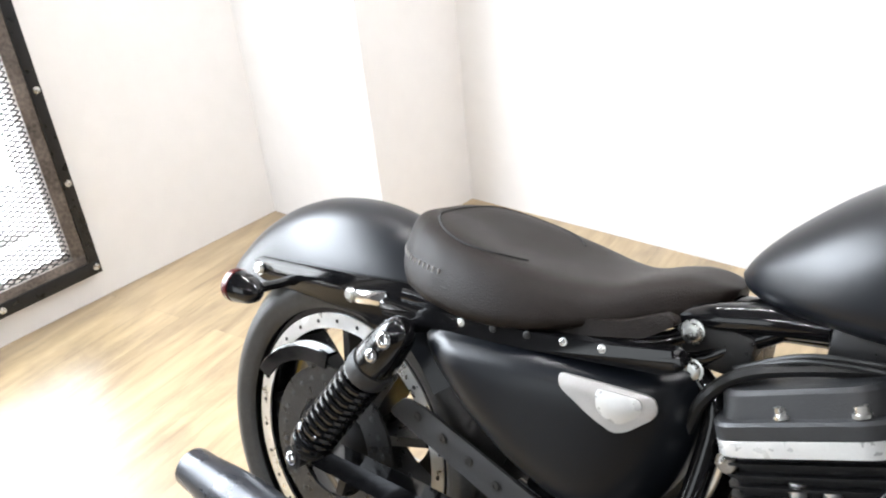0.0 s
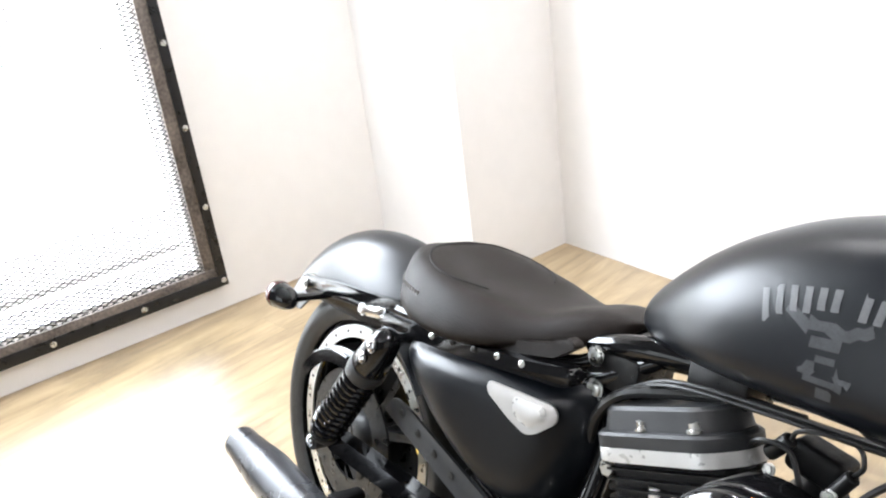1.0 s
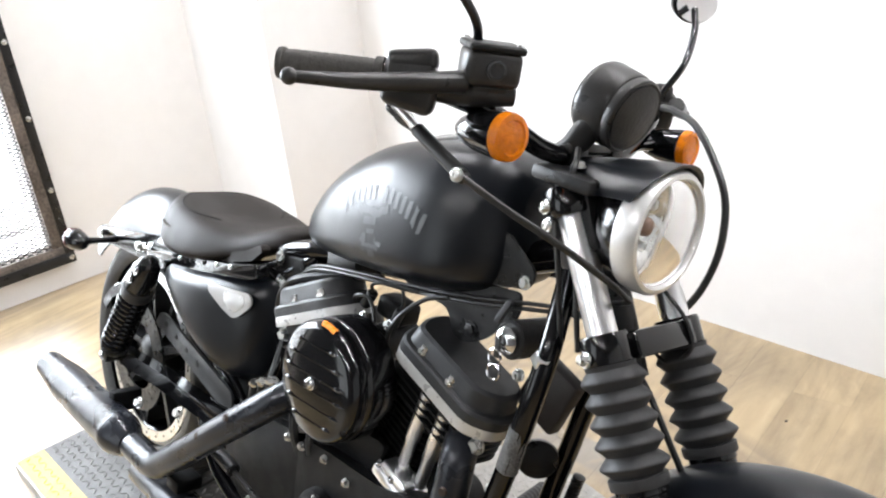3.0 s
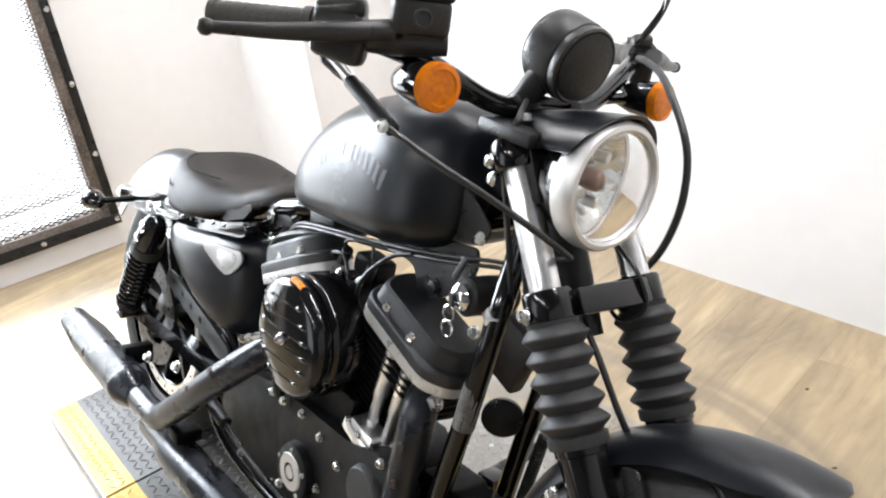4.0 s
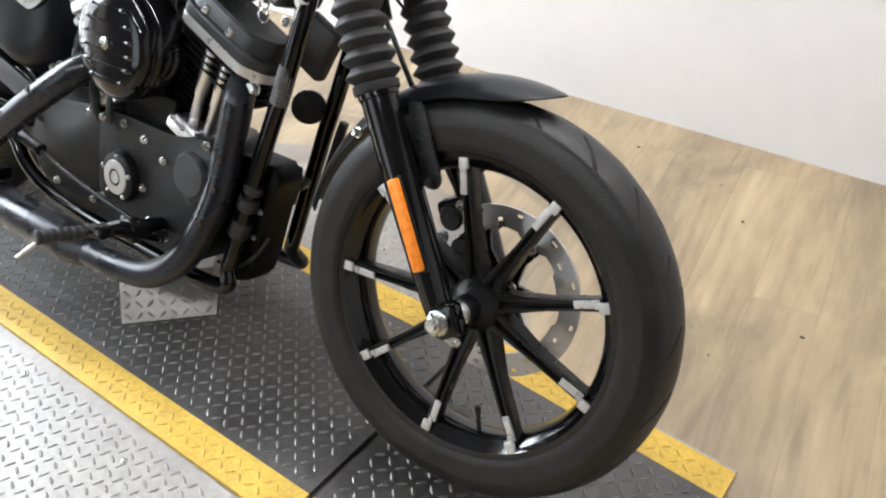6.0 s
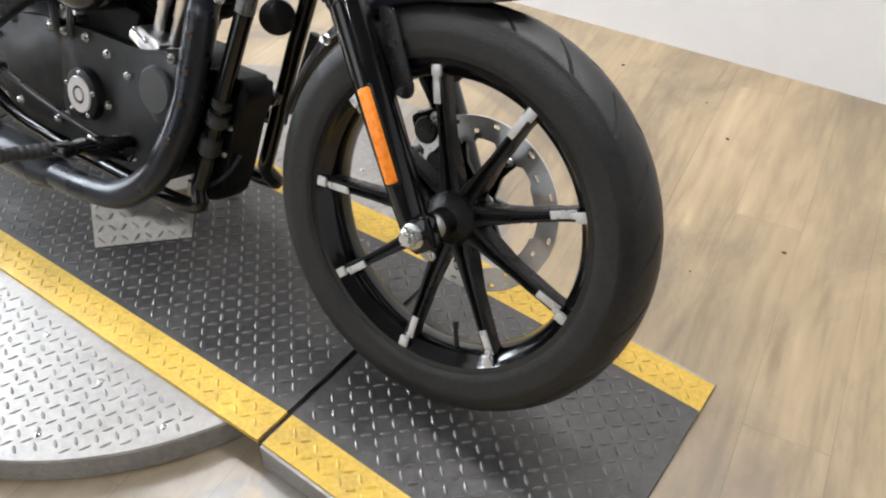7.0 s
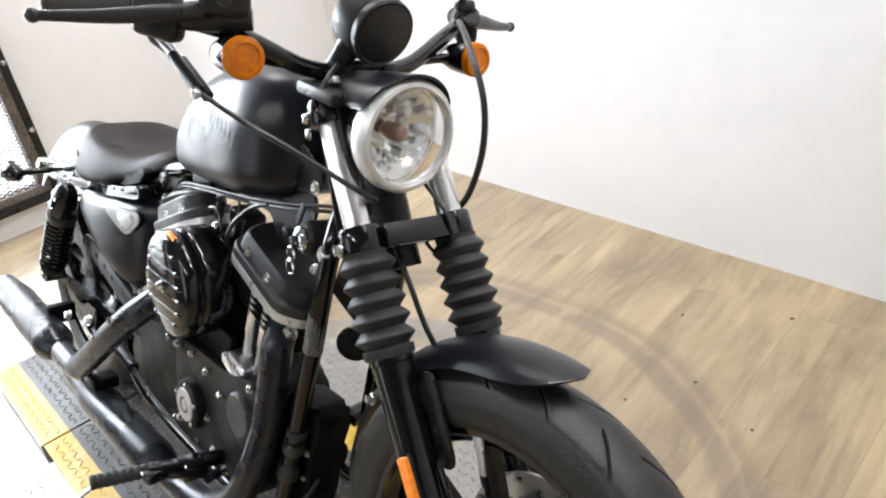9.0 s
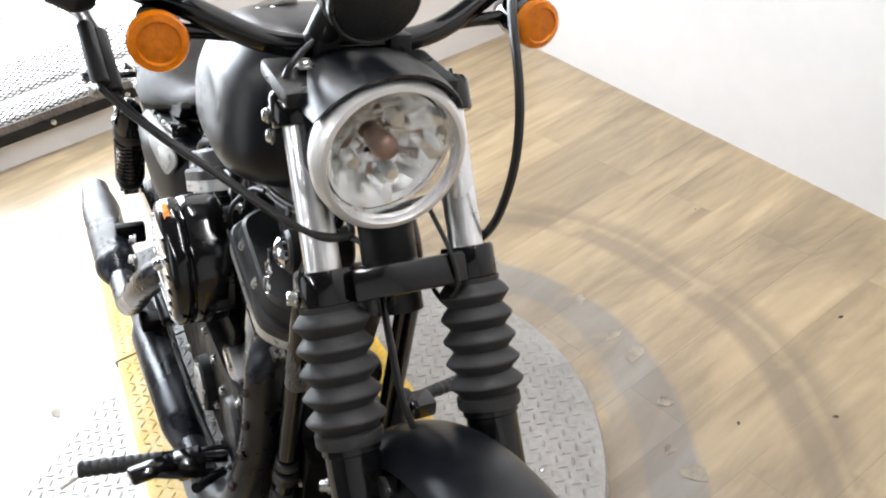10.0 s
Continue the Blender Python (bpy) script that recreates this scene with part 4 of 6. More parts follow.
part("upper_clamp", bm, GLOSS, bike)
bm = bmesh.new()
capbolt(bm, fork_at(0.972, FYR) + Vector((-0.02, -0.028, 0)), (-0.5, -1, 0), 0.008, 0.008)
capbolt(bm, fork_at(0.950, FYR) + Vector((-0.025, -0.026, 0)), (-0.5, -1, 0), 0.008, 0.008)
part("clamp_bolt", bm, ZINC, bike)
bm = bmesh.new()
cyl(bm, fork_at(0.77, 0) + Vector((-0.045, 0, -0.03)), fork_at(0.98, 0) + Vector((-0.045, 0, 0)), 0.034, seg=28)
part("steering_head", bm, POWDER, bike)


def fender_strip(cx, cz, a0, a1, rad, half, drop, n=40, taper0=0.0, taper1=0.0, thick=0.0025, cy=0.0):
    """A mudguard: an arched section swept about a wheel's axle; taper narrows an end to a rounded tip."""
    bm = bmesh.new()
    outer, inner = [], []
    for i in range(n + 1):
        t = i / n
        a = radians(a0 + (a1 - a0) * t)
        w = 1.0
        if taper0 and t < taper0:
            w = math.sqrt(max(0.0, 1 - (1 - t / taper0) ** 2))
        if taper1 and t > 1 - taper1:
            w = math.sqrt(max(0.0, 1 - ((t - 1 + taper1) / taper1) ** 2))
        w = max(w, 0.06)
        R = rad(t) if callable(rad) else rad
        row_o, row_i = [], []
        for k in range(17):
            u = -1 + 2 * k / 16
            y = half * math.sin(u * w * 1.25) / math.sin(1.25)
            r = R - drop * (1 - math.cos(u * w * 1.25)) / (1 - math.cos(1.25))
            row_o.append((cx + r * math.cos(a), cy + y, cz + r * math.sin(a)))
            row_i.append((cx + (r - thick) * math.cos(a), cy + y * 0.97, cz + (r - thick) * math.sin(a)))
        outer.append(row_o)
        inner.append(row_i[::-1])
    loft(bm, [o + q for o, q in zip(outer, inner)])
    return bm


part("front_fender", fender_strip(FX, FZ, 170, 79, 0.378, 0.062, 0.034, taper1=0.22, cy=FY + 0.008), DENIM, bike, "satin black front mudguard", angle=50)
# fender bracket by the right leg
bm = bmesh.new()
side_plate(bm, rounded([(1.346, 0.650), (1.375, 0.655), (1.434, 0.542), (1.425, 0.526), (1.4, 0.526)], 0.01), -0.086, 0.005, 0.0015)
side_plate(bm, rounded([(1.346, 0.657), (1.375, 0.662), (1.434, 0.552), (1.425, 0.535), (1.4, 0.534)], 0.01), 0.05, 0.005, 0.0015)
part("fender_bracket", bm, POWDER, bike)
bm = bmesh.new()
hexbolt(bm, (1.415, -0.09, 0.538), (0.2, -1, 0.0), 0.007, 0.01)
for k in range(3):
    capbolt(bm, (1.368 + 0.011 * k, -0.0885, 0.628 - 0.026 * k), (0, -1, 0), 0.004, 0.002)
part("bracket_bolt", bm, POWDER, bike)
# caliper on the left
bm = bmesh.new()
box(bm, (0.07, 0.06, 0.13), Matrix.Translation((FX - 0.105, 0.075, FZ + 0.075)) @ Matrix.Rotation(radians(-30), 4, "Y"), 0.014)
cyl(bm, (FX - 0.12, 0.035, FZ + 0.1), (FX - 0.12, 0.06, FZ + 0.1), 0.024, seg=20, chamfer=0.003)
cyl(bm, (FX - 0.085, 0.035, FZ + 0.05), (FX - 0.085, 0.06, FZ + 0.05), 0.024, seg=20, chamfer=0.003)
part("brake_caliper", bm, POWDER, bike)
bm = bmesh.new()
for p in ((FX - 0.10, 0.034, FZ + 0.13), (FX - 0.075, 0.034, FZ + 0.02), (FX - 0.13, 0.036, FZ + 0.06)):
    hexbolt(bm, p, (0, -1, 0), 0.008, 0.008)
part("caliper_bolt", bm, ZINC, bike)

# ---- headlight, visor, speedometer ----
HC = Vector((1.226, -0.032, 0.960))
HD = Vector((1, 0, -0.07)).normalized()
hl = new("headlight")
hl.parent = bike
HM = frame_to(HC, HC + HD)
bm = bmesh.new()
lathe(bm, [(0.0, -0.1), (0.03, -0.098), (0.055, -0.085), (0.074, -0.055), (0.081, -0.02), (0.082, -0.004), (0.07, -0.004)], HM, 48)
part("bucket", bm, GLOSS, hl, "gloss black headlight bucket")
bm = bmesh.new()
lathe(bm, [(0.0725, 0.000), (0.0725, 0.005), (0.0745, 0.0085), (0.080, 0.0075), (0.0845, 0.001), (0.0855, -0.014), (0.083, -0.026), (0.078, -0.026)], HM, 64, closed=True)
part("bezel", bm, SATIN, hl, "satin silver trim ring")
bm = bmesh.new()
# many flat facets in steps, upright prisms in its lower half
rows = [(0.016, -0.054), (0.026, -0.050), (0.036, -0.043), (0.046, -0.034), (0.055, -0.023), (0.064, -0.012), (0.0745, -0.001)]
seg = 26
grid = [[bm.verts.new(HM @ Vector((rr * math.cos(2 * math.pi * (i + 0.5 * (k % 2)) / seg), rr * math.sin(2 * math.pi * (i + 0.5 * (k % 2)) / seg), hh + (0.004 if (i * 5 + k * 3) % 4 == 0 and 0 < k < 6 else 0.0)))) for i in range(seg)] for k, (rr, hh) in enumerate(rows)]
for k in range(len(rows) - 1):
    for i in range(seg):
        j = (i + 1) % seg
        if k % 2 == 0:
            bm.faces.new((grid[k][i], grid[k][j], grid[k + 1][i]))
            bm.faces.new((grid[k][j], grid[k + 1][j], grid[k + 1][i]))
        else:
            bm.faces.new((grid[k][i], grid[k + 1][j], grid[k + 1][i]))
            bm.faces.new((grid[k][i], grid[k][j], grid[k + 1][j]))
bm.faces.new(grid[0])
part("reflector_bowl", bm, mat("lamp_reflector", (0.85, 0.85, 0.84), 0.22, 1.0, 0.05, 20), hl, "faceted silver reflector", smooth=False)
bm = bmesh.new()
lathe(bm, [(0, 0.0), (0.009, -0.001), (0.014, -0.006), (0.016, -0.016), (0.014, -0.04), (0, -0.042)], HM @ Matrix.Translation((0.002, 0, -0.004)), 24)
part("bulb_shield", bm, mat("bulb_cover", (0.3, 0.2, 0.16), 0.3, 0.6), hl, "coppery bulb shield")
for sx, sy in ((0.034, 0.012), (-0.034, 0.012), (-0.012, -0.038)):
    bm = bmesh.new()
    lathe(bm, [(0, 0.0), (0.007, 0), (0.009, -0.004), (0.009, -0.02), (0, -0.02)], HM @ Matrix.Translation((sy, sx, -0.01)), 16)
    part("side_bulb", bm, STEEL, hl)


def glass_material():
    m = bpy.data.materials.new("clear_lens")
    m.use_nodes = True
    nt = m.node_tree
    b = nt.nodes["Principled BSDF"]
    b.inputs["Roughness"].default_value = 0.02
    b.inputs["Transmission Weight"].default_value = 1.0
    b.inputs["IOR"].default_value = 1.25
    b.inputs["Base Color"].default_value = (0.95, 0.97, 0.97, 1)
    return m


CLEAR = glass_material()
bm = bmesh.new()
lathe(bm, [(0, 0.016), (0.03, 0.0145), (0.055, 0.009), (0.071, 0.002)], HM, 56)
ln = part("lens", bm, CLEAR, hl, "clear domed glass lens")
ln.visible_shadow = False
# visor: an eyebrow that follows the lamp's ring in front and spreads to the fork clamps behind
bm = bmesh.new()
rings_o = []
for i in range(25):
    u = -1 + 2 * i / 24
    a = radians(60) * u
    front = Vector((1.243 - 0.022 * u * u, HC.y + 0.094 * math.sin(a), HC.z + 0.094 * math.cos(a) - 0.002))
    mid = Vector((1.175, HC.y + (0.101 if u > 0 else 0.086) * u, 1.052 - 0.042 * abs(u) ** 2.5 - 0.012 * math.exp(-((abs(u) - 0.35) / 0.25) ** 2)))
    back = Vector((1.098, HC.y + (0.104 if u > 0 else 0.066) * u, 1.040 - 0.050 * abs(u) ** 4))
    row = []
    for k in range(11):
        t = k / 10
        row.append((1 - t) ** 2 * back + 2 * t * (1 - t) * mid + t * t * front)
    rings_o.append(row + [p + Vector((-0.003, 0, -0.0045)) for p in row[::-1]])
loft(bm, rings_o)
part("headlight_visor", bm, DENIM, bike, "satin black headlight visor", angle=50)
bm = bmesh.new()
box(bm, (0.10, 0.2, 0.02), Matrix.Translation((1.115, -0.026, 1.012)) @ Matrix.Rotation(radians(6), 4, "Y"), 0.006)
box(bm, (0.05, 0.16, 0.10), Matrix.Translation((1.135, -0.026, 0.965)) @ Matrix.Rotation(radians(-25), 4, "Y"), 0.01)
part("headlight_bracket", bm, POWDER, bike)
bm = bmesh.new()
capbolt(bm, (1.116, -0.090, 1.028), (0, -0.1, 1), 0.009, 0.008)
part("visor_bolt", bm, ZINC, bike)
# speedometer
GC = Vector((1.112, -0.020, 1.110))
GD = Vector((0.86, 0.0, -0.30)).normalized()
gauge = new("speedometer")
gauge.parent = bike
GM = frame_to(GC - GD * 0.035, GC + GD)
bm = bmesh.new()
lathe(bm, [(0, 0.0), (0.05, 0.0), (0.053, 0.003), (0.0545, 0.010), (0.0540, 0.048), (0.0525, 0.052), (0.0515, 0.0525), (0.0515, 0.056), (0.0525, 0.058), (0.052, 0.066), (0.049, 0.069), (0.046, 0.067), (0, 0.067)], GM, 56)
part("can", bm, LEVER, gauge, "black speedometer can")
bm = bmesh.new()
lathe(bm, [(0.0455, 0.066), (0.0455, 0.0685), (0.043, 0.0695), (0, 0.0705)], GM, 48)
part("back_cover", bm, RUBBER, gauge, "flat matte black back cover")
bm = bmesh.new()
lathe(bm, [(0, -0.003), (0.044, -0.003), (0.05, -0.0015), (0.05, 0.0005), (0, 0.0005)], GM, 48)
part("dial_glass", bm, GLOSS, gauge)
bm = bmesh.new()
tube(bm, [(1.05, -0.06, 1.035), (1.075, -0.06, 1.048), (1.092, -0.05, 1.076), (1.105, -0.04, 1.098)], [0.015, 0.017, 0.020, 0.026], 16)
box(bm, (0.05, 0.1, 0.014), Matrix.Translation((1.065, -0.03, 1.042)) @ Matrix.Rotation(radians(-20), 4, "Y"), 0.005)
part("gauge_bracket", bm, LEVER, gauge)

# ---- handlebar ----
bm = bmesh.new()
BAR = [(0.88, -0.389, 1.131), (0.92, -0.358, 1.132), (0.985, -0.305, 1.132), (1.04, -0.2, 1.102), (1.062, -0.1, 1.058), (1.066, 0, 1.050),
       (1.062, 0.1, 1.058), (1.04, 0.2, 1.102), (0.985, 0.305, 1.132), (0.92, 0.358, 1.132), (0.88, 0.389, 1.131)]
tube(bm, BAR, 0.0136, 16)
part("handlebar", bm, GLOSS, bike, "gloss black handlebar")
bm = bmesh.new()
for y in (-0.045, 0.045):
    cyl(bm, fork_at(1.01, y) + Vector((-0.02, 0, 0)), (1.066, y, 1.045), 0.017, seg=20)
    box(bm, (0.045, 0.03, 0.03), Matrix.Translation((1.066, y, 1.05)), 0.006)
part("bar_riser", bm, POWDER, bike)
for s in (-1, 1):
    e, i0 = Vector((0.874, s * 0.394, 1.131)), Vector((0.972, s * 0.317, 1.132))
    bm = bmesh.new()
    n = (i0 - e).length
    prof = [(0, -0.004), (0.0185, -0.004), (0.0195, -0.001), (0.0195, 0.004), (0.0172, 0.006)]
    for k in range(8):
        h = 0.012 + (n - 0.03) * k / 8
        prof += [(0.0175, h), (0.0179, h + 0.002), (0.0179, h + 0.009), (0.0175, h + 0.0105)]
    prof += [(0.0175, n - 0.012), (0.0205, n - 0.01), (0.0205, n), (0, n)]
    lathe(bm, prof, frame_to(e, i0), 28)
    part("grip", bm, GRIP, bike, "black rubber hand grip")
    # switch housing and lever perch
    u = (i0 - e).normalized()
    fwd = Vector((u.y, -u.x, 0)) * (1 if s > 0 else -1)
    fwd = fwd if fwd.x > 0 else -fwd
    bm = bmesh.new()
    cyl(bm, i0 + u * 0.002, i0 + u * 0.062, 0.0255, seg=24, chamfer=0.006)
    hm = Matrix.Translation(i0 + u * 0.026) @ Matrix.Rotation(math.atan2(u.y, u.x), 4, "Z")
    box(bm, (0.066, 0.040, 0.050), hm @ Matrix.Translation((0.008, 0, -0.014)) @ Matrix.Rotation(radians(12), 4, "Y"), 0.011, 3)
    box(bm, (0.060, 0.034, 0.026), hm @ Matrix.Translation((0.008, -0.004, 0.020)) @ Matrix.Rotation(radians(-8), 4, "Y"), 0.009, 3)
    box(bm, (0.03, 0.03, 0.02), hm @ Matrix.Translation((0.03, 0.012, -0.006)), 0.007, 3)
    part("switch_housing", bm, LEVER, bike)
    bm = bmesh.new()
    for k in range(3):
        box(bm, (0.009, 0.014, 0.012), Matrix.Translation(i0 + u * (0.004 + 0.012 * k) + fwd * -0.020 + Vector((0, 0, 0.024))), 0.003)
    part("switch", bm, DISC, bike)
    bm = bmesh.new()
    lv = [(1.05, s * 0.262, 1.134), (1.03, s * 0.315, 1.128), (1.002, s * 0.375, 1.122), (0.984, s * 0.42, 1.12), (0.969, s * 0.452, 1.119)]
    tube(bm, lv, [0.014, 0.0125, 0.0098, 0.0078, 0.0066], 12)
    bmesh.ops.create_uvsphere(bm, u_segments=16, v_segments=10, radius=0.0098, matrix=Matrix.Translation(lv[-1]))
    part("brake_lever" if s < 0 else "clutch_lever", bm, LEVER, bike)
# brake fluid reservoir
mc = new("master_cylinder")
mc.parent = bike
MM = Matrix.Translation((1.062, -0.232, 1.155)) @ Matrix.Rotation(radians(-32), 4, "Z") @ Matrix.Rotation(radians(8), 4, "Y")
bm = bmesh.new()
box(bm, (0.054, 0.068, 0.044), MM, 0.010, 3)
tube(bm, [MM @ Vector(q) for q in ((-0.01, -0.085, -0.034), (-0.008, -0.05, -0.034), (-0.006, -0.01, -0.033), (-0.004, 0.036, -0.03))], [0.012, 0.0165, 0.0175, 0.015], 16)
box(bm, (0.034, 0.05, 0.02), MM @ Matrix.Translation((-0.006, 0.002, -0.024)), 0.007, 3)
part("reservoir", bm, LEVER, mc)
bm = bmesh.new()
box(bm, (0.0565, 0.0705, 0.010), MM @ Matrix.Translation((0, 0, 0.024)), 0.0045, 3)
part("lid", bm, CASE, mc)
bm = bmesh.new()
p, q = MM @ Vector((0.028, 0.0, 0.0)), MM @ Vector((0.034, 0, 0.0))
lathe(bm, [(0, 0), (0.012, 0), (0.012, 0.003), (0.009, 0.004), (0.008, 0.002), (0, 0.002)], frame_to(p, q), 24)
part("sight_glass", bm, GREYCASE, mc, "round sight glass")
bm = bmesh.new()
for dx, dy in ((-0.02, -0.028), (0.02, 0.028)):
    p = MM @ Vector((dx, dy, 0.03))
    capbolt(bm, p, MM.to_3x3() @ Vector((0, 0, 1)), 0.004, 0.002)
part("lid_screw", bm, ZINC, mc)
# mirrors
for s in (-1, 1):
    mr = new("mirror")
    mr.parent = bike
    bm = bmesh.new()
    base = Vector((1.035, s * 0.235, 1.15))
    tube(bm, [base, base + Vector((0.02, s * 0.02, 0.05)), base + Vector((0.005, s * 0.065, 0.105)), base + Vector((-0.012, s * 0.085, 0.145))], 0.0058, 10)
    part("stem", bm, GLOSS, mr)
    bm = bmesh.new()
    c = base + Vector((-0.02, s * 0.10, 0.155))
    m = Matrix.Translation(c) @ Matrix.Rotation(radians(-s * 12), 4, "Z") @ Matrix.Rotation(radians(-80), 4, "Y") @ Matrix.Diagonal((0.6, 1.05, 1, 1))
    lathe(bm, [(0, 0.016), (0.035, 0.014), (0.05, 0.008), (0.054, 0.0), (0.051, -0.003), (0, -0.003)], m, 40)
    part("shell", bm, GLOSS, mr, "black oval mirror shell")
    bm = bmesh.new()
    lathe(bm, [(0, -0.005), (0.049, -0.005), (0.049, -0.0035), (0, -0.0035)], m, 40)
    part("mirror_glass", bm, CHROME, mr, "mirror glass")


# the bars stand turned a little to the left
BARTURN = pose(1.075, -0.012, -0.014) @ Matrix.Rotation(radians(3.2), 4, "Z") @ pose(-1.07, 0, 0)
for ob in bike.children:
    if ob.name.split(".")[0] in ("handlebar", "bar_riser", "grip", "switch_housing", "switch", "brake_lever", "clutch_lever", "master_cylinder", "mirror"):
        ob.matrix_basis = BARTURN


def turn_signal(base, c, d, lens, name="turn_signal", tail=0.078, r=0.029):
    """A bullet lamp at c that faces d, on a stalk from base."""
    ts = new(name)
    ts.parent = bike
    d = Vector(d).normalized()
    m = frame_to(c, Vector(c) + d)
    bm = bmesh.new()
    lathe(bm, [(0, -tail), (r * 0.3, -tail * 0.97), (r * 0.62, -tail * 0.8), (r * 0.86, -tail * 0.5), (r * 0.97, -tail * 0.15), (r, 0.0), (r * 0.9, 0.002), (0, 0.002)], m, 36)
    part("bullet_shell", bm, GLOSS, ts)
    bm = bmesh.new()
    lathe(bm, [(r * 1.0, 0.0025), (r * 1.03, 0.003), (r * 1.03, 0.011), (r * 0.97, 0.0155), (r * 0.74, 0.0175), (r * 0.68, 0.015), (r * 0.3, 0.0165), (0, 0.0165)], m, 40)
    part("lens", bm, lens, ts, "ribbed amber lens" if lens == AMBER else "dark red lens")
    if lens == AMBER:
        bm = bmesh.new()
        lathe(bm, [(r * 0.99, 0.0035), (r * 0.6, 0.0005), (r * 0.3, -0.001 + 0.003), (r * 0.22, 0.010), (0, 0.011)], m, 14)
        part("lamp_bowl", bm, SATIN, ts, "bright faceted bowl", smooth=False)
    bm = bmesh.new()
    tube(bm, [base, (Vector(base) + Vector(c) - d * tail * 0.5) / 2, Vector(c) - d * tail * 0.45], [0.009, 0.008, 0.010], 12)
    part("stalk", bm, GLOSS, ts)
    return ts


turn_signal((1.055, -0.14, 1.05), (1.110, -0.238, 1.063), (1, -0.02, -0.02), AMBER)
turn_signal((1.055, 0.10, 1.05), (1.087, 0.211, 1.056), (1, 0.08, -0.02), AMBER)
turn_signal((-0.268, -0.122, 0.620), (-0.297, -0.213, 0.617), (-1, -0.1, 0.02), REDLENS, tail=0.05, r=0.027)
turn_signal((-0.268, 0.122, 0.620), (-0.297, 0.213, 0.617), (-1, 0.1, 0.02), REDLENS, tail=0.05, r=0.027)

# ---- tank ----
TANK = [  # x, half width, bottom, top, height of the widest line
    (0.43, 0.004, 0.798, 0.804, 0.801), (0.44, 0.022, 0.788, 0.823, 0.803), (0.456, 0.041, 0.782, 0.845, 0.808), (0.487, 0.064, 0.778, 0.878, 0.813), (0.538, 0.092, 0.777, 0.922, 0.822),
    (0.60, 0.114, 0.778, 0.962, 0.833), (0.68, 0.128, 0.781, 0.998, 0.845), (0.77, 0.136, 0.785, 1.020, 0.852), (0.86, 0.139, 0.79, 1.031, 0.858),
    (0.905, 0.134, 0.797, 1.031, 0.864), (0.94, 0.122, 0.806, 1.027, 0.872), (0.965, 0.104, 0.815, 1.018, 0.884), (0.985, 0.078, 0.83, 1.004, 0.898), (0.997, 0.045, 0.855, 0.982, 0.915)]


def curve(x, table, k):
    """Column k of a table at x, along a smooth curve."""
    xs = [r[0] for r in table]
    i = max(0, min(len(xs) - 2, int(np.searchsorted(xs, x)) - 1))
    v = [r[k] for r in table]

    def tangent(j):
        if j == 0 or j == len(xs) - 1:
            a = max(0, j - 1)
            return (v[a + 1] - v[a]) / (xs[a + 1] - xs[a])
        return (v[j + 1] - v[j - 1]) / (xs[j + 1] - xs[j - 1])
    h = xs[i + 1] - xs[i]
    t = (x - xs[i]) / h
    return ((2 * t ** 3 - 3 * t * t + 1) * v[i] + (t ** 3 - 2 * t * t + t) * h * tangent(i)
            + (3 * t * t - 2 * t ** 3) * v[i + 1] + (t ** 3 - t * t) * h * tangent(i + 1))


def tank_ring(x, n=64):
    w, zb, zt, zm = (curve(x, TANK, k) for k in (1, 2, 3, 4))
    e = 1.0 - 0.4 * max(0.0, min(1.0, (x - 0.48) / 0.3))   # rounder towards the tail
    ring = []
    for k in range(n):
        a = 2 * math.pi * k / n
        c, s = math.cos(a), math.sin(a)
        y = w * math.copysign(abs(c) ** (e if s > 0 else 0.55), c)
        z = zm + (zt - zm) * abs(s) ** (0.5 + 0.5 * e) if s > 0 else zm - (zm - zb) * abs(s) ** 0.7
        ring.append(Vector((x, y, z)))
    return ring


bm = bmesh.new()
loft(bm, [tank_ring(0.43 + 0.567 * (0.5 - 0.5 * math.cos(math.pi * i / 56))) for i in range(57)])
part("fuel_tank", bm, DENIM, bike, "satin black teardrop fuel tank", angle=60)
bm = bmesh.new()
lathe(bm, [(0, 0.012), (0.026, 0.012), (0.031, 0.009), (0.033, 0), (0, 0)], frame_to((0.80, -0.03, 1.016), (0.79, -0.05, 1.11)), 36)
part("fuel_cap", bm, GLOSS, bike, "black fuel cap")
# seam along the lower edge, and the mounting ears
bm = bmesh.new()
side_plate(bm, rounded([(0.955, 0.89), (0.99, 0.915), (1.056, 0.864), (1.045, 0.838), (0.95, 0.825)], 0.018), -0.066, 0.005, 0.001)
side_plate(bm, rounded([(0.955, 0.89), (0.99, 0.915), (1.056, 0.864), (1.045, 0.838), (0.95, 0.825)], 0.018), 0.066, 0.005, 0.001)
part("tank_bracket", bm, POWDER, bike)
bm = bmesh.new()
hexbolt(bm, (1.037, -0.069, 0.847), (0, -1, 0), 0.008, 0.007)
part("tank_bolt", bm, ZINC, bike)


def on_tank(x, z):
    """The place on the right flank of the tank at x and height z, and the way out of it."""
    ring = tank_ring(x, 192)
    flank = [p for p in ring if p.y <= 0]
    p = min(flank, key=lambda q: abs(q.z - z))
    k = ring.index(p)
    t1 = ring[(k + 1) % 192] - ring[k - 1]
    r2 = tank_ring(x + 0.004, 192)[k] - p
    n = t1.cross(r2).normalized()
    return p, (n if n.y < 0 else -n)


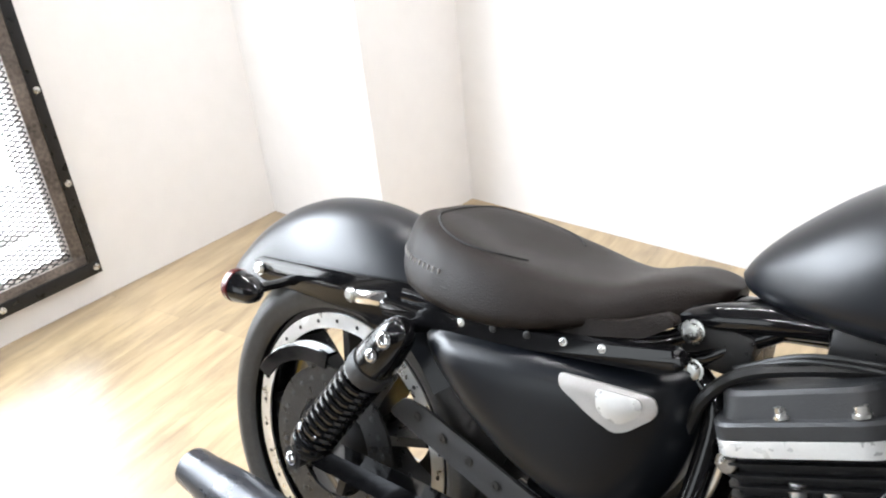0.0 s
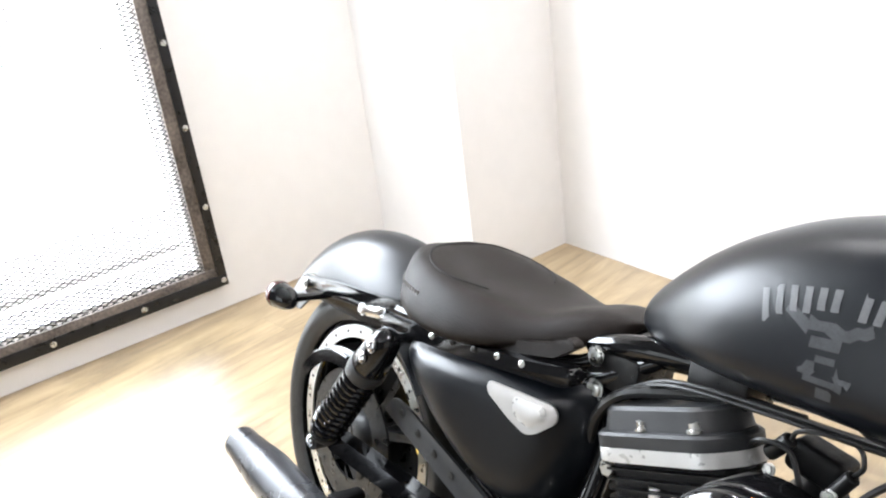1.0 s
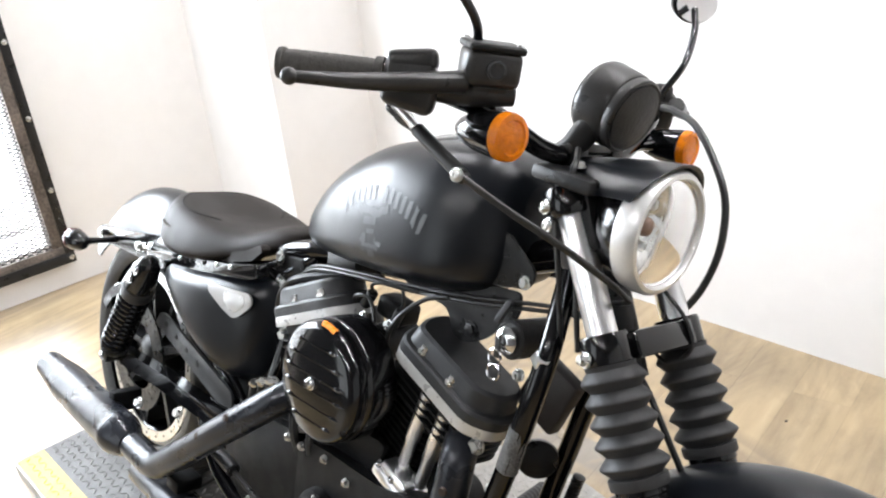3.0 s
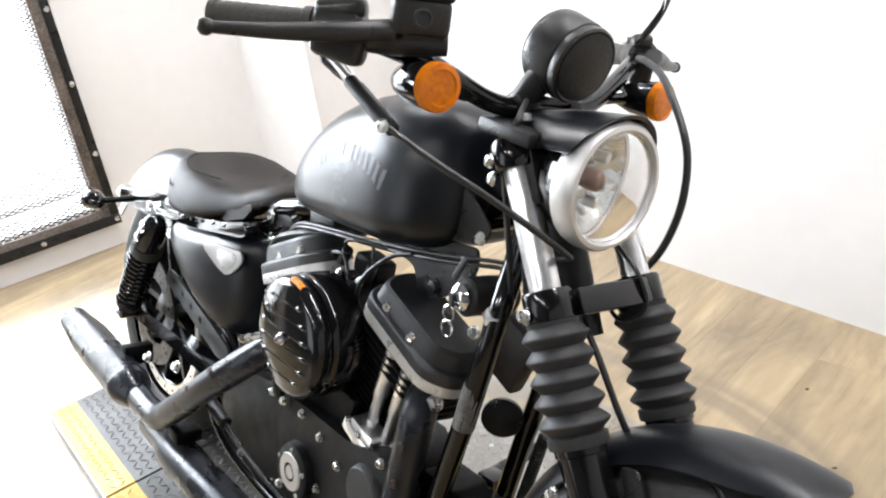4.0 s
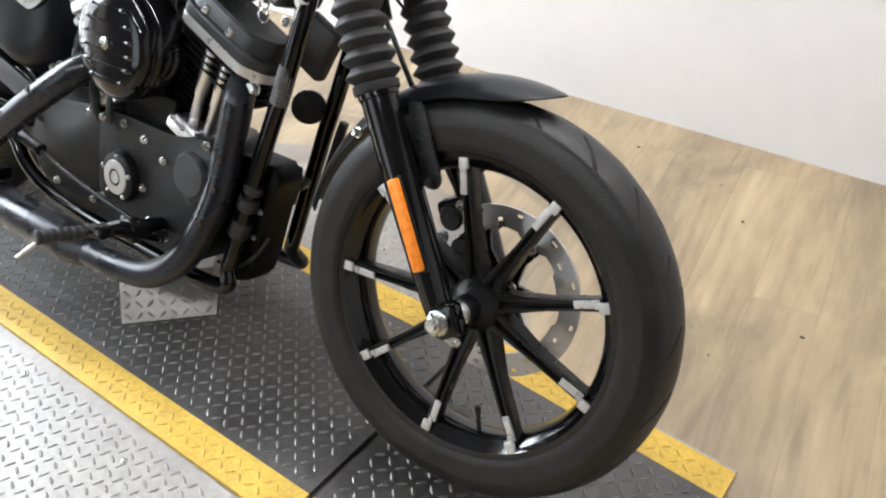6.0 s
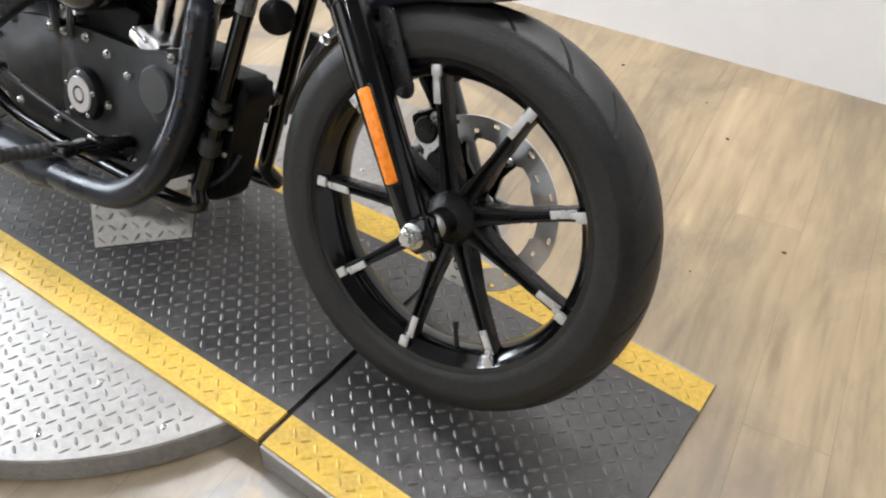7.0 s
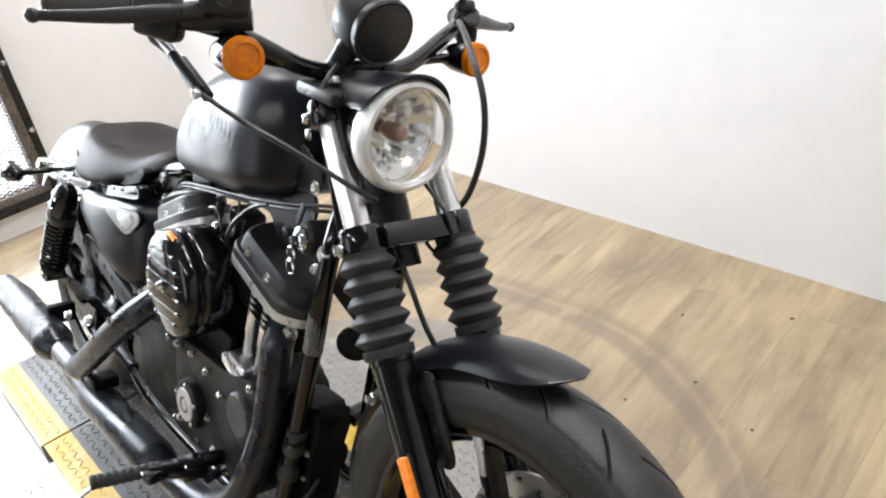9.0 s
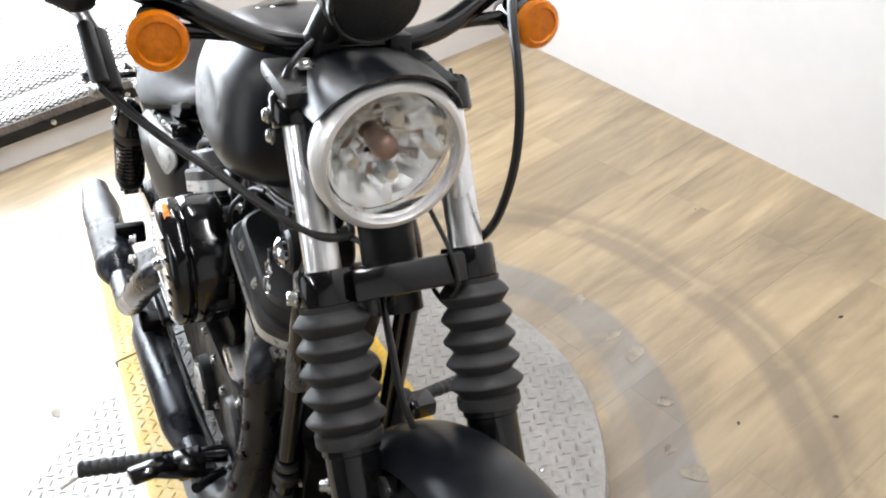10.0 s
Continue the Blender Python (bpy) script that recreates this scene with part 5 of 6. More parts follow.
def decal_quad(bm, x, z, w, h, tilt=0.0, lift=0.0008, shear=0.0):
    """A flat patch that follows the flank."""
    c, s = math.cos(tilt), math.sin(tilt)
    n = 4
    grid = []
    for i in range(n + 1):
        row = []
        for j in range(n + 1):
            u, v = (i / n - 0.5) * w, (j / n - 0.5) * h
            p, nn = on_tank(x + u * c - v * s, z + u * s + v * c)
            row.append(bm.verts.new(p + nn * lift))
        grid.append(row)
    for i in range(n):
        for j in range(n):
            bm.faces.new((grid[i][j], grid[i + 1][j], grid[i + 1][j + 1], grid[i][j + 1]))


decals = new("tank_decal")
decals.parent = bike
decals["label"] = "faded grey arched emblem of plain bars"
for k in range(14):
    if k == 6:
        continue
    x = 0.672 + 0.0158 * k
    q = (x - 0.777) / 0.105
    bm = bmesh.new()
    decal_quad(bm, x, 0.930 - 0.030 * q * q, 0.0088, 0.026 + 0.008 * q * q, -0.35 * q)
    part("bar", bm, DECAL, decals)
for x, z, w, h, tl in ((0.748, 0.898, 0.040, 0.013, 0.0), (0.716, 0.900, 0.034, 0.012, -0.45), (0.782, 0.902, 0.034, 0.012, 0.45), (0.752, 0.882, 0.034, 0.013, 0.0),
                       (0.756, 0.864, 0.022, 0.012, 0.0), (0.738, 0.850, 0.020, 0.010, 0.3), (0.778, 0.851, 0.020, 0.010, -0.3), (0.758, 0.842, 0.044, 0.009, 0.0), (0.762, 0.829, 0.018, 0.011, 0)):
    bm = bmesh.new()
    decal_quad(bm, x, z, w, h, tl, 0.0006)
    part("emblem_patch", bm, FAINT, decals)

# ---- seat ----
SEAT = [  # x, half width, underside, height, depth of the dish
    (-0.09, 0.012, 0.728, 0.750, 0.0), (-0.082, 0.056, 0.716, 0.768, 0.0), (-0.058, 0.1, 0.700, 0.783, 0.003), (-0.015, 0.138, 0.686, 0.789, 0.010), (0.04, 0.158, 0.678, 0.785, 0.018),
    (0.10, 0.165, 0.674, 0.777, 0.024), (0.16, 0.162, 0.678, 0.768, 0.022), (0.22, 0.147, 0.689, 0.757, 0.010), (0.265, 0.127, 0.702, 0.754, 0.002), (0.30, 0.112, 0.712, 0.762, 0.0), (0.33, 0.1, 0.722, 0.775, 0.0),
    (0.37, 0.084, 0.737, 0.786, 0.0), (0.40, 0.068, 0.750, 0.786, 0.0), (0.42, 0.047, 0.760, 0.783, 0.0), (0.43, 0.02, 0.768, 0.780, 0.0)]
SEATY = 0.012


def seat_line(x):
    return [float(np.interp(x, [r[0] for r in SEAT], [r[k] for r in SEAT])) for k in (1, 2, 3, 4)]


def seat_top(x, y):
    w, zb, zt, dish = seat_line(x)
    u = min(1.0, abs(y - SEATY) / w)
    return zb + (zt - zb) * (1 - u ** 4.6) ** 0.55 - dish * max(0.0, 1 - (u / 0.80) ** 2) ** 1.3


def seat_ring(x):
    w, zb, zt, dish = seat_line(x)
    pts = []
    for k in range(-18, 19):
        y = SEATY + w * math.sin(k / 18 * math.pi / 2)
        pts.append((x, y, seat_top(x, y)))
    return pts + [(x, SEATY + w * 0.93, zb - 0.008), (x, SEATY + w * 0.7, zb - 0.010), (x, SEATY, zb - 0.004), (x, SEATY - w * 0.7, zb - 0.010), (x, SEATY - w * 0.93, zb - 0.008)]


bm = bmesh.new()
sx = [-0.09 + 0.52 * (0.5 - 0.5 * math.cos(math.pi * i / 48)) for i in range(49)]
loft(bm, [seat_ring(x) for x in sx])
for _ in range(2):
    bmesh.ops.smooth_vert(bm, verts=bm.verts[:], factor=0.5, use_axis_x=True, use_axis_y=True, use_axis_z=True)
seat_tree = BVHTree.FromBMesh(bm)
seat = part("seat", bm, LEATHER, bike, "dished black leather solo seat", angle=60)


bm = bmesh.new()
loop = []
for k in range(45):
    a = radians(42 + 276 * k / 44)
    x, y = 0.072 + 0.112 * math.cos(a), SEATY + 0.116 * math.sin(a)
    hit = seat_tree.ray_cast(Vector((x, y, 1.2)), Vector((0, 0, -1)))[0]
    loop.append(hit + Vector((0, 0, 0.0004)))
tube(bm, loop, 0.0019, 6, 3)
part("seat_seam", bm, SEAM, seat, "stitched seam round the dish")
for k in range(34):
    a = radians(120 + 140 * k / 33)
    hub = Vector((0.082, SEATY, 0.724))
    out = Vector((math.cos(a), math.sin(a), 0))
    hit = seat_tree.ray_cast(hub + out * 0.4, -out)[0]
    bm = bmesh.new()
    box(bm, (0.0035, 0.0035, 0.009), Matrix.Translation(hit) @ Matrix.Rotation(a, 4, "Z"), 0.001, 1)
    part("stitch", bm, THREAD, seat)
bm = bmesh.new()
loft(bm, [[(x, y * w, z + dz) for y, dz in ((-1, 0), (1, 0), (1, 0.012), (-1, 0.012))] for x, w, z in ((-0.04, 0.09, 0.675), (0.1, 0.12, 0.66), (0.25, 0.092, 0.68), (0.36, 0.05, 0.725), (0.42, 0.035, 0.75))])
part("seat_pan", bm, POWDER, bike, angle=30)

bm = bmesh.new()
side_plate(bm, rounded([(0.02, 0.655), (0.10, 0.662), (0.25, 0.685), (0.36, 0.715), (0.40, 0.745), (0.385, 0.755), (0.33, 0.728), (0.22, 0.70), (0.08, 0.678), (0.02, 0.672)], 0.006), -0.098, 0.02, 0.004)
part("seat_lip", bm, LEATHER, bike)
bm = bmesh.new()
side_plate(bm, rounded([(-0.06, 0.652), (0.06, 0.664), (0.2, 0.680), (0.33, 0.702), (0.415, 0.722), (0.425, 0.700), (0.40, 0.688), (0.2, 0.655), (0.0, 0.628), (-0.06, 0.625)], 0.008), -0.116, 0.03, 0.010)
part("frame_band", bm, GLOSS, bike, "gloss black frame band")
bm = bmesh.new()
tube(bm, [(0.378, -0.05, 0.738), (0.43, -0.05, 0.752), (0.49, -0.045, 0.765), (0.55, -0.04, 0.772)], [0.014, 0.019, 0.02, 0.016], 16)
tube(bm, [(0.385, -0.055, 0.688), (0.42, -0.055, 0.70), (0.46, -0.05, 0.728), (0.50, -0.045, 0.755)], [0.013, 0.014, 0.013, 0.012], 14)
part("frame_casting", bm, GLOSS, bike, "gloss black frame casting")
for q in range(5):
    bm = bmesh.new()
    capbolt(bm, (0.10 + 0.055 * q, -0.131, 0.660 + 0.0085 * q), (0, -1, 0.2), 0.0045, 0.004)
    part("band_bolt", bm, ZINC if q in (0, 3, 4) else WIRE, bike)

# ---- rear fender and struts ----
part("rear_fender", fender_strip(RX, RZ, 148, 40, lambda t: 0.438 - 0.022 * t, 0.104, 0.125, n=44, taper0=0.1), DENIM, bike, "satin black chopped rear mudguard", angle=50)
for s in (-1, 1):
    bm = bmesh.new()
    out = rounded([(-0.365, 0.598), (-0.385, 0.622), (-0.36, 0.64), (-0.1, 0.672), (0.02, 0.69), (0.14, 0.69), (0.14, 0.655), (-0.02, 0.605), (-0.06, 0.585), (-0.10, 0.607)], 0.014)
    side_plate(bm, out, s * 0.117, 0.012, 0.003)
    part("fender_strut", bm, GLOSS, bike, "gloss black fender strut")
    bm = bmesh.new()
    for x, z in ((-0.36, 0.617), (-0.13, 0.634)):
        hexbolt(bm, (x, s * 0.123, z), (0, s, 0), 0.009, 0.008)
    part("strut_bolt", bm, ZINC, bike)
bm = bmesh.new()
side_plate(bm, rounded([(-0.125, 0.645), (-0.05, 0.66), (-0.05, 0.638), (-0.115, 0.625)], 0.006), -0.125, 0.004, 0.001)
part("strut_plate", bm, CHROME, bike, "bright strut end plate")

# ---- shocks ----
for s in (-1, 1):
    sh = new("shock_absorber")
    sh.parent = bike
    top, low = Vector((0.012, s * 0.163, 0.622)), Vector((-0.18, s * 0.163, 0.345))
    ax_ = (top - low)
    Ls = ax_.length
    M = frame_to(low, top)
    bm = bmesh.new()
    lathe(bm, [(0, 0.03), (0.017, 0.03), (0.017, Ls - 0.07), (0, Ls - 0.07)], M, 24)
    part("damper", bm, GLOSS, sh)
    bm = bmesh.new()
    turns, pts = 11.5, []
    for k in range(int(turns * 14) + 1):
        a = 2 * math.pi * k / 14
        pts.append(M @ Vector((0.031 * math.cos(a), 0.031 * math.sin(a), 0.045 + (Ls - 0.145) * k / (turns * 14))))
    tube(bm, pts, 0.0062, 8, 1)
    part("spring", bm, GLOSS, sh, "black coil spring")
    bm = bmesh.new()
    lathe(bm, [(0.012, Ls - 0.07), (0.034, Ls - 0.07), (0.035, Ls - 0.06), (0.033, Ls - 0.035), (0.028, Ls + 0.0), (0.02, Ls + 0.018), (0.01, Ls + 0.024), (0, Ls + 0.025)], M, 32)
    part("shroud", bm, GLOSS, sh, "black upper shroud")
    bm = bmesh.new()
    lathe(bm, [(0.036, Ls - 0.1), (0.0375, Ls - 0.095), (0.0375, Ls - 0.078), (0.036, Ls - 0.072), (0.03, Ls - 0.072), (0.03, Ls - 0.1)], M, 32, closed=True)
    part("preload_ring", bm, GREYCASE, sh)
    bm = bmesh.new()
    lathe(bm, [(0, 0.025), (0.03, 0.025), (0.032, 0.03), (0.032, 0.04), (0.026, 0.045), (0, 0.045)], M, 28)
    cyl(bm, low + Vector((0, -0.018, 0)), low + Vector((0, 0.018, 0)), 0.02, seg=20)
    part("lower_mount", bm, POWDER, sh)
    bm = bmesh.new()
    for p, q in ((top + Vector((-0.002, s * 0.027, -0.004)), 0.0115), (top + Vector((-0.018, s * 0.033, -0.032)), 0.009), (low + Vector((0, s * 0.02, 0)), 0.01)):
        capbolt(bm, p, (0, s, 0.1), q, 0.006)
    part("shock_bolt", bm, CHROME, sh)

# ---- oil tank cover ----
bm = bmesh.new()
COV = [(0.022, 0.622), (0.05, 0.642), (0.2, 0.660), (0.36, 0.678), (0.415, 0.682), (0.435, 0.65), (0.432, 0.58), (0.42, 0.53), (0.39, 0.475), (0.345, 0.45), (0.29, 0.452), (0.2, 0.488), (0.12, 0.535), (0.05, 0.588)]
ol = rounded(COV, 0.03, 4)
cx, cz = 0.26, 0.575
rings = []
for k in (1.0, 0.99, 0.975, 0.95, 0.92, 0.88, 0.82, 0.74, 0.62, 0.45, 0.25, 0.08):
    rings.append([(cx + (x - cx) * k, -0.160 + 0.045 * k ** 7 + 0.045 * max(0, (cx + (x - cx) * k - 0.12) / 0.30) ** 2, cz + (z - cz) * k) for x, z in ol])
loft(bm, [[(x, -0.03, z) for x, y, z in rings[0]]] + rings)
cover = part("oil_tank_cover", bm, DENIM, bike, "satin black oil tank cover", angle=50)
bm = bmesh.new()
bo = rounded([(0.222, 0.652), (0.345, 0.652), (0.352, 0.630), (0.318, 0.600), (0.302, 0.594), (0.272, 0.606), (0.226, 0.634)], 0.012)
prism(bm, bo, 0.006, Matrix.Translation((0.055, -0.1435, 0.004)) @ Matrix.Translation((0.28, 0, 0.62)) @ Matrix.Rotation(radians(14), 4, "Z") @ Matrix.Rotation(radians(-4), 4, "X") @ Matrix.Translation((-0.28, 0, -0.62)) @ SIDE, 0.002)
badge = part("badge", bm, BADGE, cover, "blank silver shield badge")
bm = bmesh.new()
bi = rounded([(0.272, 0.646), (0.330, 0.646), (0.334, 0.628), (0.308, 0.605), (0.278, 0.616)], 0.012)
prism(bm, bi, 0.003, Matrix.Translation((0.055, -0.147, 0.004)) @ Matrix.Translation((0.28, 0, 0.62)) @ Matrix.Rotation(radians(14), 4, "Z") @ Matrix.Rotation(radians(-4), 4, "X") @ Matrix.Translation((-0.28, 0, -0.62)) @ SIDE, 0.001)
part("badge_centre", bm, SILVER, cover, "raised centre of the badge")

# ---- frame ----
fr = new("frame")
fr.parent = bike
for s in (-1, 1):
    bm = bmesh.new()
    k = 1.0 if s < 0 else 0.62
    tube(bm, [(1.085, s * 0.03, 0.87), (1.108, s * 0.085 * k, 0.757), (1.080, s * 0.092 * k, 0.611), (1.050, s * 0.095 * k, 0.49), (1.016, s * 0.10 * k, 0.34), (0.992, s * 0.105 * k, 0.235), (0.95, s * 0.11, 0.18), (0.5, s * 0.11, 0.18), (0.30, s * 0.11, 0.22), (0.2, s * 0.11, 0.34)], 0.0165, 14)
    part("down_tube", bm, GLOSS, fr)
    bm = bmesh.new()
    tube(bm, [(-0.02, s * 0.115, 0.665), (0.1, s * 0.11, 0.672), (0.25, s * 0.09, 0.682), (0.36, s * 0.062, 0.70), (0.42, s * 0.045, 0.735), (0.5, s * 0.035, 0.765)], 0.014, 12)
    part("seat_rail", bm, GLOSS, fr)
    bm = bmesh.new()
    tube(bm, [(0.36, s * 0.06, 0.70), (0.42, s * 0.055, 0.67), (0.45, s * 0.06, 0.62), (0.43, s * 0.09, 0.45), (0.35, s * 0.11, 0.33)], 0.016, 12)
    part("rear_down_tube", bm, GLOSS, fr)
    bm = bmesh.new()
    side_plate(bm, rounded([(0.36, 0.378), (0.05, 0.372), (-0.19, 0.357), (-0.21, 0.335), (-0.17, 0.318), (0.05, 0.332), (0.36, 0.338)], 0.012), s * 0.125, 0.034, 0.012)
    part("swingarm", bm, GLOSS, fr, "gloss black swingarm")
bm = bmesh.new()
side_plate(bm, rounded([(-0.03, 0.47), (0.0, 0.505), (0.05, 0.50), (0.34, 0.425), (0.345, 0.39), (0.28, 0.385)], 0.012), -0.118, 0.006, 0.001)
part("belt_guard", bm, GREYCASE, fr)
bm = bmesh.new()
for k in range(4):
    capbolt(bm, (0.03 + 0.052 * k, -0.122, 0.484 - 0.0155 * k), (0, -1, 0), 0.007, 0.002)
part("guard_hole", bm, WIRE, fr)
bm = bmesh.new()
tube(bm, [(1.05, 0, 0.89), (0.8, 0, 0.80), (0.55, 0, 0.765), (0.40, 0, 0.74)], 0.026, 16)
part("backbone", bm, GLOSS, fr)
bm = bmesh.new()
for x, y, z in ((0.405, -0.068, 0.730), (0.412, -0.068, 0.682)):
    cyl(bm, (x, 0.05, z), (x, y, z), 0.009)
    capbolt(bm, (x, y, z), (0, -1, 0), 0.0125, 0.006)
part("frame_bolt", bm, ZINC, fr)
# electrical panel and front engine mount under the tank
bm = bmesh.new()
side_plate(bm, rounded([(0.74, 0.80), (1.03, 0.83), (1.03, 0.79), (0.965, 0.735), (0.93, 0.72), (0.90, 0.725), (0.885, 0.765), (0.79, 0.775)], 0.014), -0.062, 0.006, 0.001)
part("engine_mount_plate", bm, POWDER, fr)
bm = bmesh.new()
hexbolt(bm, (0.94, -0.066, 0.745), (0, -1, 0), 0.011, 0.006)
part("mount_bolt", bm, POWDER, fr)
bm = bmesh.new()
box(bm, (0.10, 0.09, 0.06), Matrix.Translation((0.43, -0.02, 0.715)), 0.01)
box(bm, (0.09, 0.08, 0.05), Matrix.Translation((0.60, -0.03, 0.765)), 0.01)
part("coil_box", bm, POWDER, fr)
# ---- engine ----
eng = new("engine")
eng.parent = bike
CRX, CRZ = 0.735, 0.33


def cylinder(tilt, front):
    """One cylinder with fins, head, polished band and rocker cover, leaning by tilt."""
    t = radians(tilt)
    M = Matrix.Translation((CRX, -0.028, CRZ)) @ Matrix.Rotation(t, 4, "Y")
    sg = 1 if front else -1
    v0, v1 = (-0.062, 0.170) if front else (-0.140, 0.088)
    bm = bmesh.new()
    lathe(bm, [(0.06, 0.1), (0.06, 0.37), (0, 0.37)], M, 32)
    part("barrel", bm, CASE, eng)
    for k in range(13):
        h = 0.125 + 0.0125 * k
        grow = 0.004 * k / 12
        bm = bmesh.new()
        w, d = 0.074 + grow, 0.066 + grow
        prism(bm, rounded([(-w, -d), (w, -d), (w, d), (-w, d)], 0.035, 5), 0.0028, M @ Matrix.Translation((0, 0, h)))
        part("fin", bm, CASE, eng, smooth=False)
    for k in range(4):
        h = 0.306 + 0.0135 * k
        bm = bmesh.new()
        prism(bm, rounded([(v0 + 0.008, -0.088), (v1 - 0.01, -0.088), (v1 - 0.004, 0.0), (v0 + 0.006, 0.0)], 0.03, 5), 0.0032, M @ Matrix.Translation((0, 0, h)))
        part("head_fin", bm, CASE, eng, smooth=False)
    bm = bmesh.new()
    prism(bm, rounded([(v0 + 0.016, -0.076), (v1 - 0.02, -0.076), (v1 - 0.02, -0.004), (v0 + 0.016, -0.004)], 0.02, 4), 0.07, M @ Matrix.Translation((0, 0, 0.325)))
    part("head", bm, CASE, eng)
    out = rounded([(v0, -0.06), (v0 + 0.02, -0.098), (v1 - 0.035, -0.098), (v1, -0.06), (v1, -0.016), (v1 - 0.02, 0.004), (v0 + 0.02, 0.004), (v0, -0.016)], 0.022, 5)
    bm = bmesh.new()
    prism(bm, out, 0.019, M @ Matrix.Translation((0, 0, 0.368)), 0.002)
    part("rocker_band", bm, SILVER, eng, "polished aluminium rocker band")
    bm = bmesh.new()
    cxm = (v0 + v1) / 2
    rings = []
    for h, k, dy in ((0.378, 1.0, 0), (0.394, 1.0, 0), (0.398, 0.96, 0.0), (0.400, 0.9, 0.003), (0.426, 0.86, 0.005), (0.431, 0.80, 0.006)):
        rings.append([M @ Vector((cxm + (x - cxm) * k, -0.047 + (y + 0.047) * k + dy, h)) for x, y in out])
    loft(bm, rings)
    part("rocker_cover", bm, GREYCASE, eng, "dark grey rocker cover", angle=22)
    bm = bmesh.new()
    for vx in ((0.0035, 0.0755) if front else (-0.048, 0.034)):
        p = M @ Vector((vx, -0.084, 0.400))
        lathe(bm, [(0.011, 0), (0.011, 0.004), (0.008, 0.005), (0.008, 0.013), (0.004, 0.014), (0, 0.011)], frame_to(p, p + M.to_3x3() @ Vector((0, 0, 1))), 14)
    part("rocker_bolt", bm, ZINC, eng)
    # push rod tubes
    rods = (((0.860, -0.107, 0.468), (0.902, -0.102, 0.632)), ((0.905, -0.107, 0.458), (0.944, -0.102, 0.612))) if front else (((0.64, -0.1, 0.47), (0.60, -0.096, 0.62)), ((0.605, -0.1, 0.46), (0.565, -0.096, 0.61)))
    for a, b in rods:
        bm = bmesh.new()
        a, b = Vector(a), Vector(b)
        n = (b - a).length
        lathe(bm, [(0.016, 0), (0.016, 0.014), (0.0105, 0.02), (0.0105, n * 0.45), (0.0125, n * 0.47), (0.0125, n), (0, n)], frame_to(a, b), 20)
        part("pushrod_tube", bm, HARDCHROME, eng, "chromed pushrod tube")
    bm = bmesh.new()
    tm = Matrix.Translation(((rods[0][0][0] + rods[1][0][0]) / 2 - 0.008 * sg, -0.120, rods[1][0][2] + 0.012)) @ Matrix.Rotation(t, 4, "Y")
    box(bm, (0.088, 0.05, 0.022), tm, 0.005)
    box(bm, (0.064, 0.042, 0.018), tm @ Matrix.Translation((0, 0, 0.016)), 0.005)
    part("tappet_block", bm, HARDCHROME, eng, "chromed tappet block")
    for q in (-0.036, 0.0, 0.036):
        bm = bmesh.new()
        capbolt(bm, tm @ Vector((q, -0.018, 0.011)), (0.3 * sg, -0.5, 1), 0.006, 0.008)
        part("tappet_bolt", bm, CHROME, eng)
    bm = bmesh.new()
    hexbolt(bm, M @ Vector((v1 - 0.014 if front else v0 + 0.014, -0.07, 0.345)), (0.25, -1, 0), 0.011, 0.014)
    part("head_bolt", bm, ZINC, eng)


cylinder(22.5, True)
cylinder(-22.5, False)
# crankcase and covers
bm = bmesh.new()
side_plate(bm, rounded([(0.34, 0.24), (0.36, 0.40), (0.50, 0.47), (0.94, 0.47), (0.965, 0.40), (0.96, 0.26), (0.9, 0.20), (0.45, 0.20)], 0.05), -0.05, 0.14, 0.01)
part("crankcase", bm, CASE, eng)
bm = bmesh.new()
side_plate(bm, rounded([(0.36, 0.30), (0.395, 0.40), (0.46, 0.435), (0.60, 0.455), (0.63, 0.42), (0.63, 0.24), (0.50, 0.235), (0.40, 0.255)], 0.035), -0.128, 0.03, 0.006)
part("sprocket_cover", bm, CASE, eng, "wrinkle black sprocket cover")
bm = bmesh.new()
side_plate(bm, rounded([(0.625, 0.455), (0.72, 0.462), (0.86, 0.462), (0.965, 0.485), (0.995, 0.44), (0.99, 0.35), (0.95, 0.30), (0.88, 0.268), (0.70, 0.262), (0.625, 0.27)], 0.03), -0.13, 0.034, 0.006)
part("gearcase_cover", bm, CASE, eng, "wrinkle black gearcase cover")
GY = -0.147
bm = bmesh.new()
lathe(bm, [(0, 0.02), (0.045, 0.02), (0.05, 0.016), (0.053, 0), (0, 0)], frame_to((0.712, GY, 0.336), (0.712, -1, 0.336)), 48)
tc_ = part("timer_cover", bm, CASE, eng, "round black timer cover")
bm = bmesh.new()
lathe(bm, [(0.018, 0.020), (0.018, 0.0225), (0.034, 0.0225), (0.036, 0.020)], frame_to((0.712, GY, 0.336), (0.712, -1, 0.336)), 48)
lathe(bm, [(0, 0.022), (0.012, 0.0225), (0.013, 0.0205), (0, 0.0205)], frame_to((0.712, GY, 0.336), (0.712, -1, 0.336)), 32)
part("timer_emblem", bm, BADGE, tc_, "silver ring emblem")
for k in range(5):
    a = 2 * math.pi * k / 5 + 0.3
    bm = bmesh.new()
    capbolt(bm, (0.712 + 0.043 * math.cos(a), GY - 0.019, 0.336 + 0.043 * math.sin(a)), (0, -1, 0), 0.004, 0.004)
    part("timer_screw", bm, ZINC, tc_)
bm = bmesh.new()
lathe(bm, [(0, 0.012), (0.04, 0.012), (0.044, 0.008), (0.046, 0), (0, 0)], frame_to((0.92, GY, 0.402), (0.92, -1, 0.402)), 40)
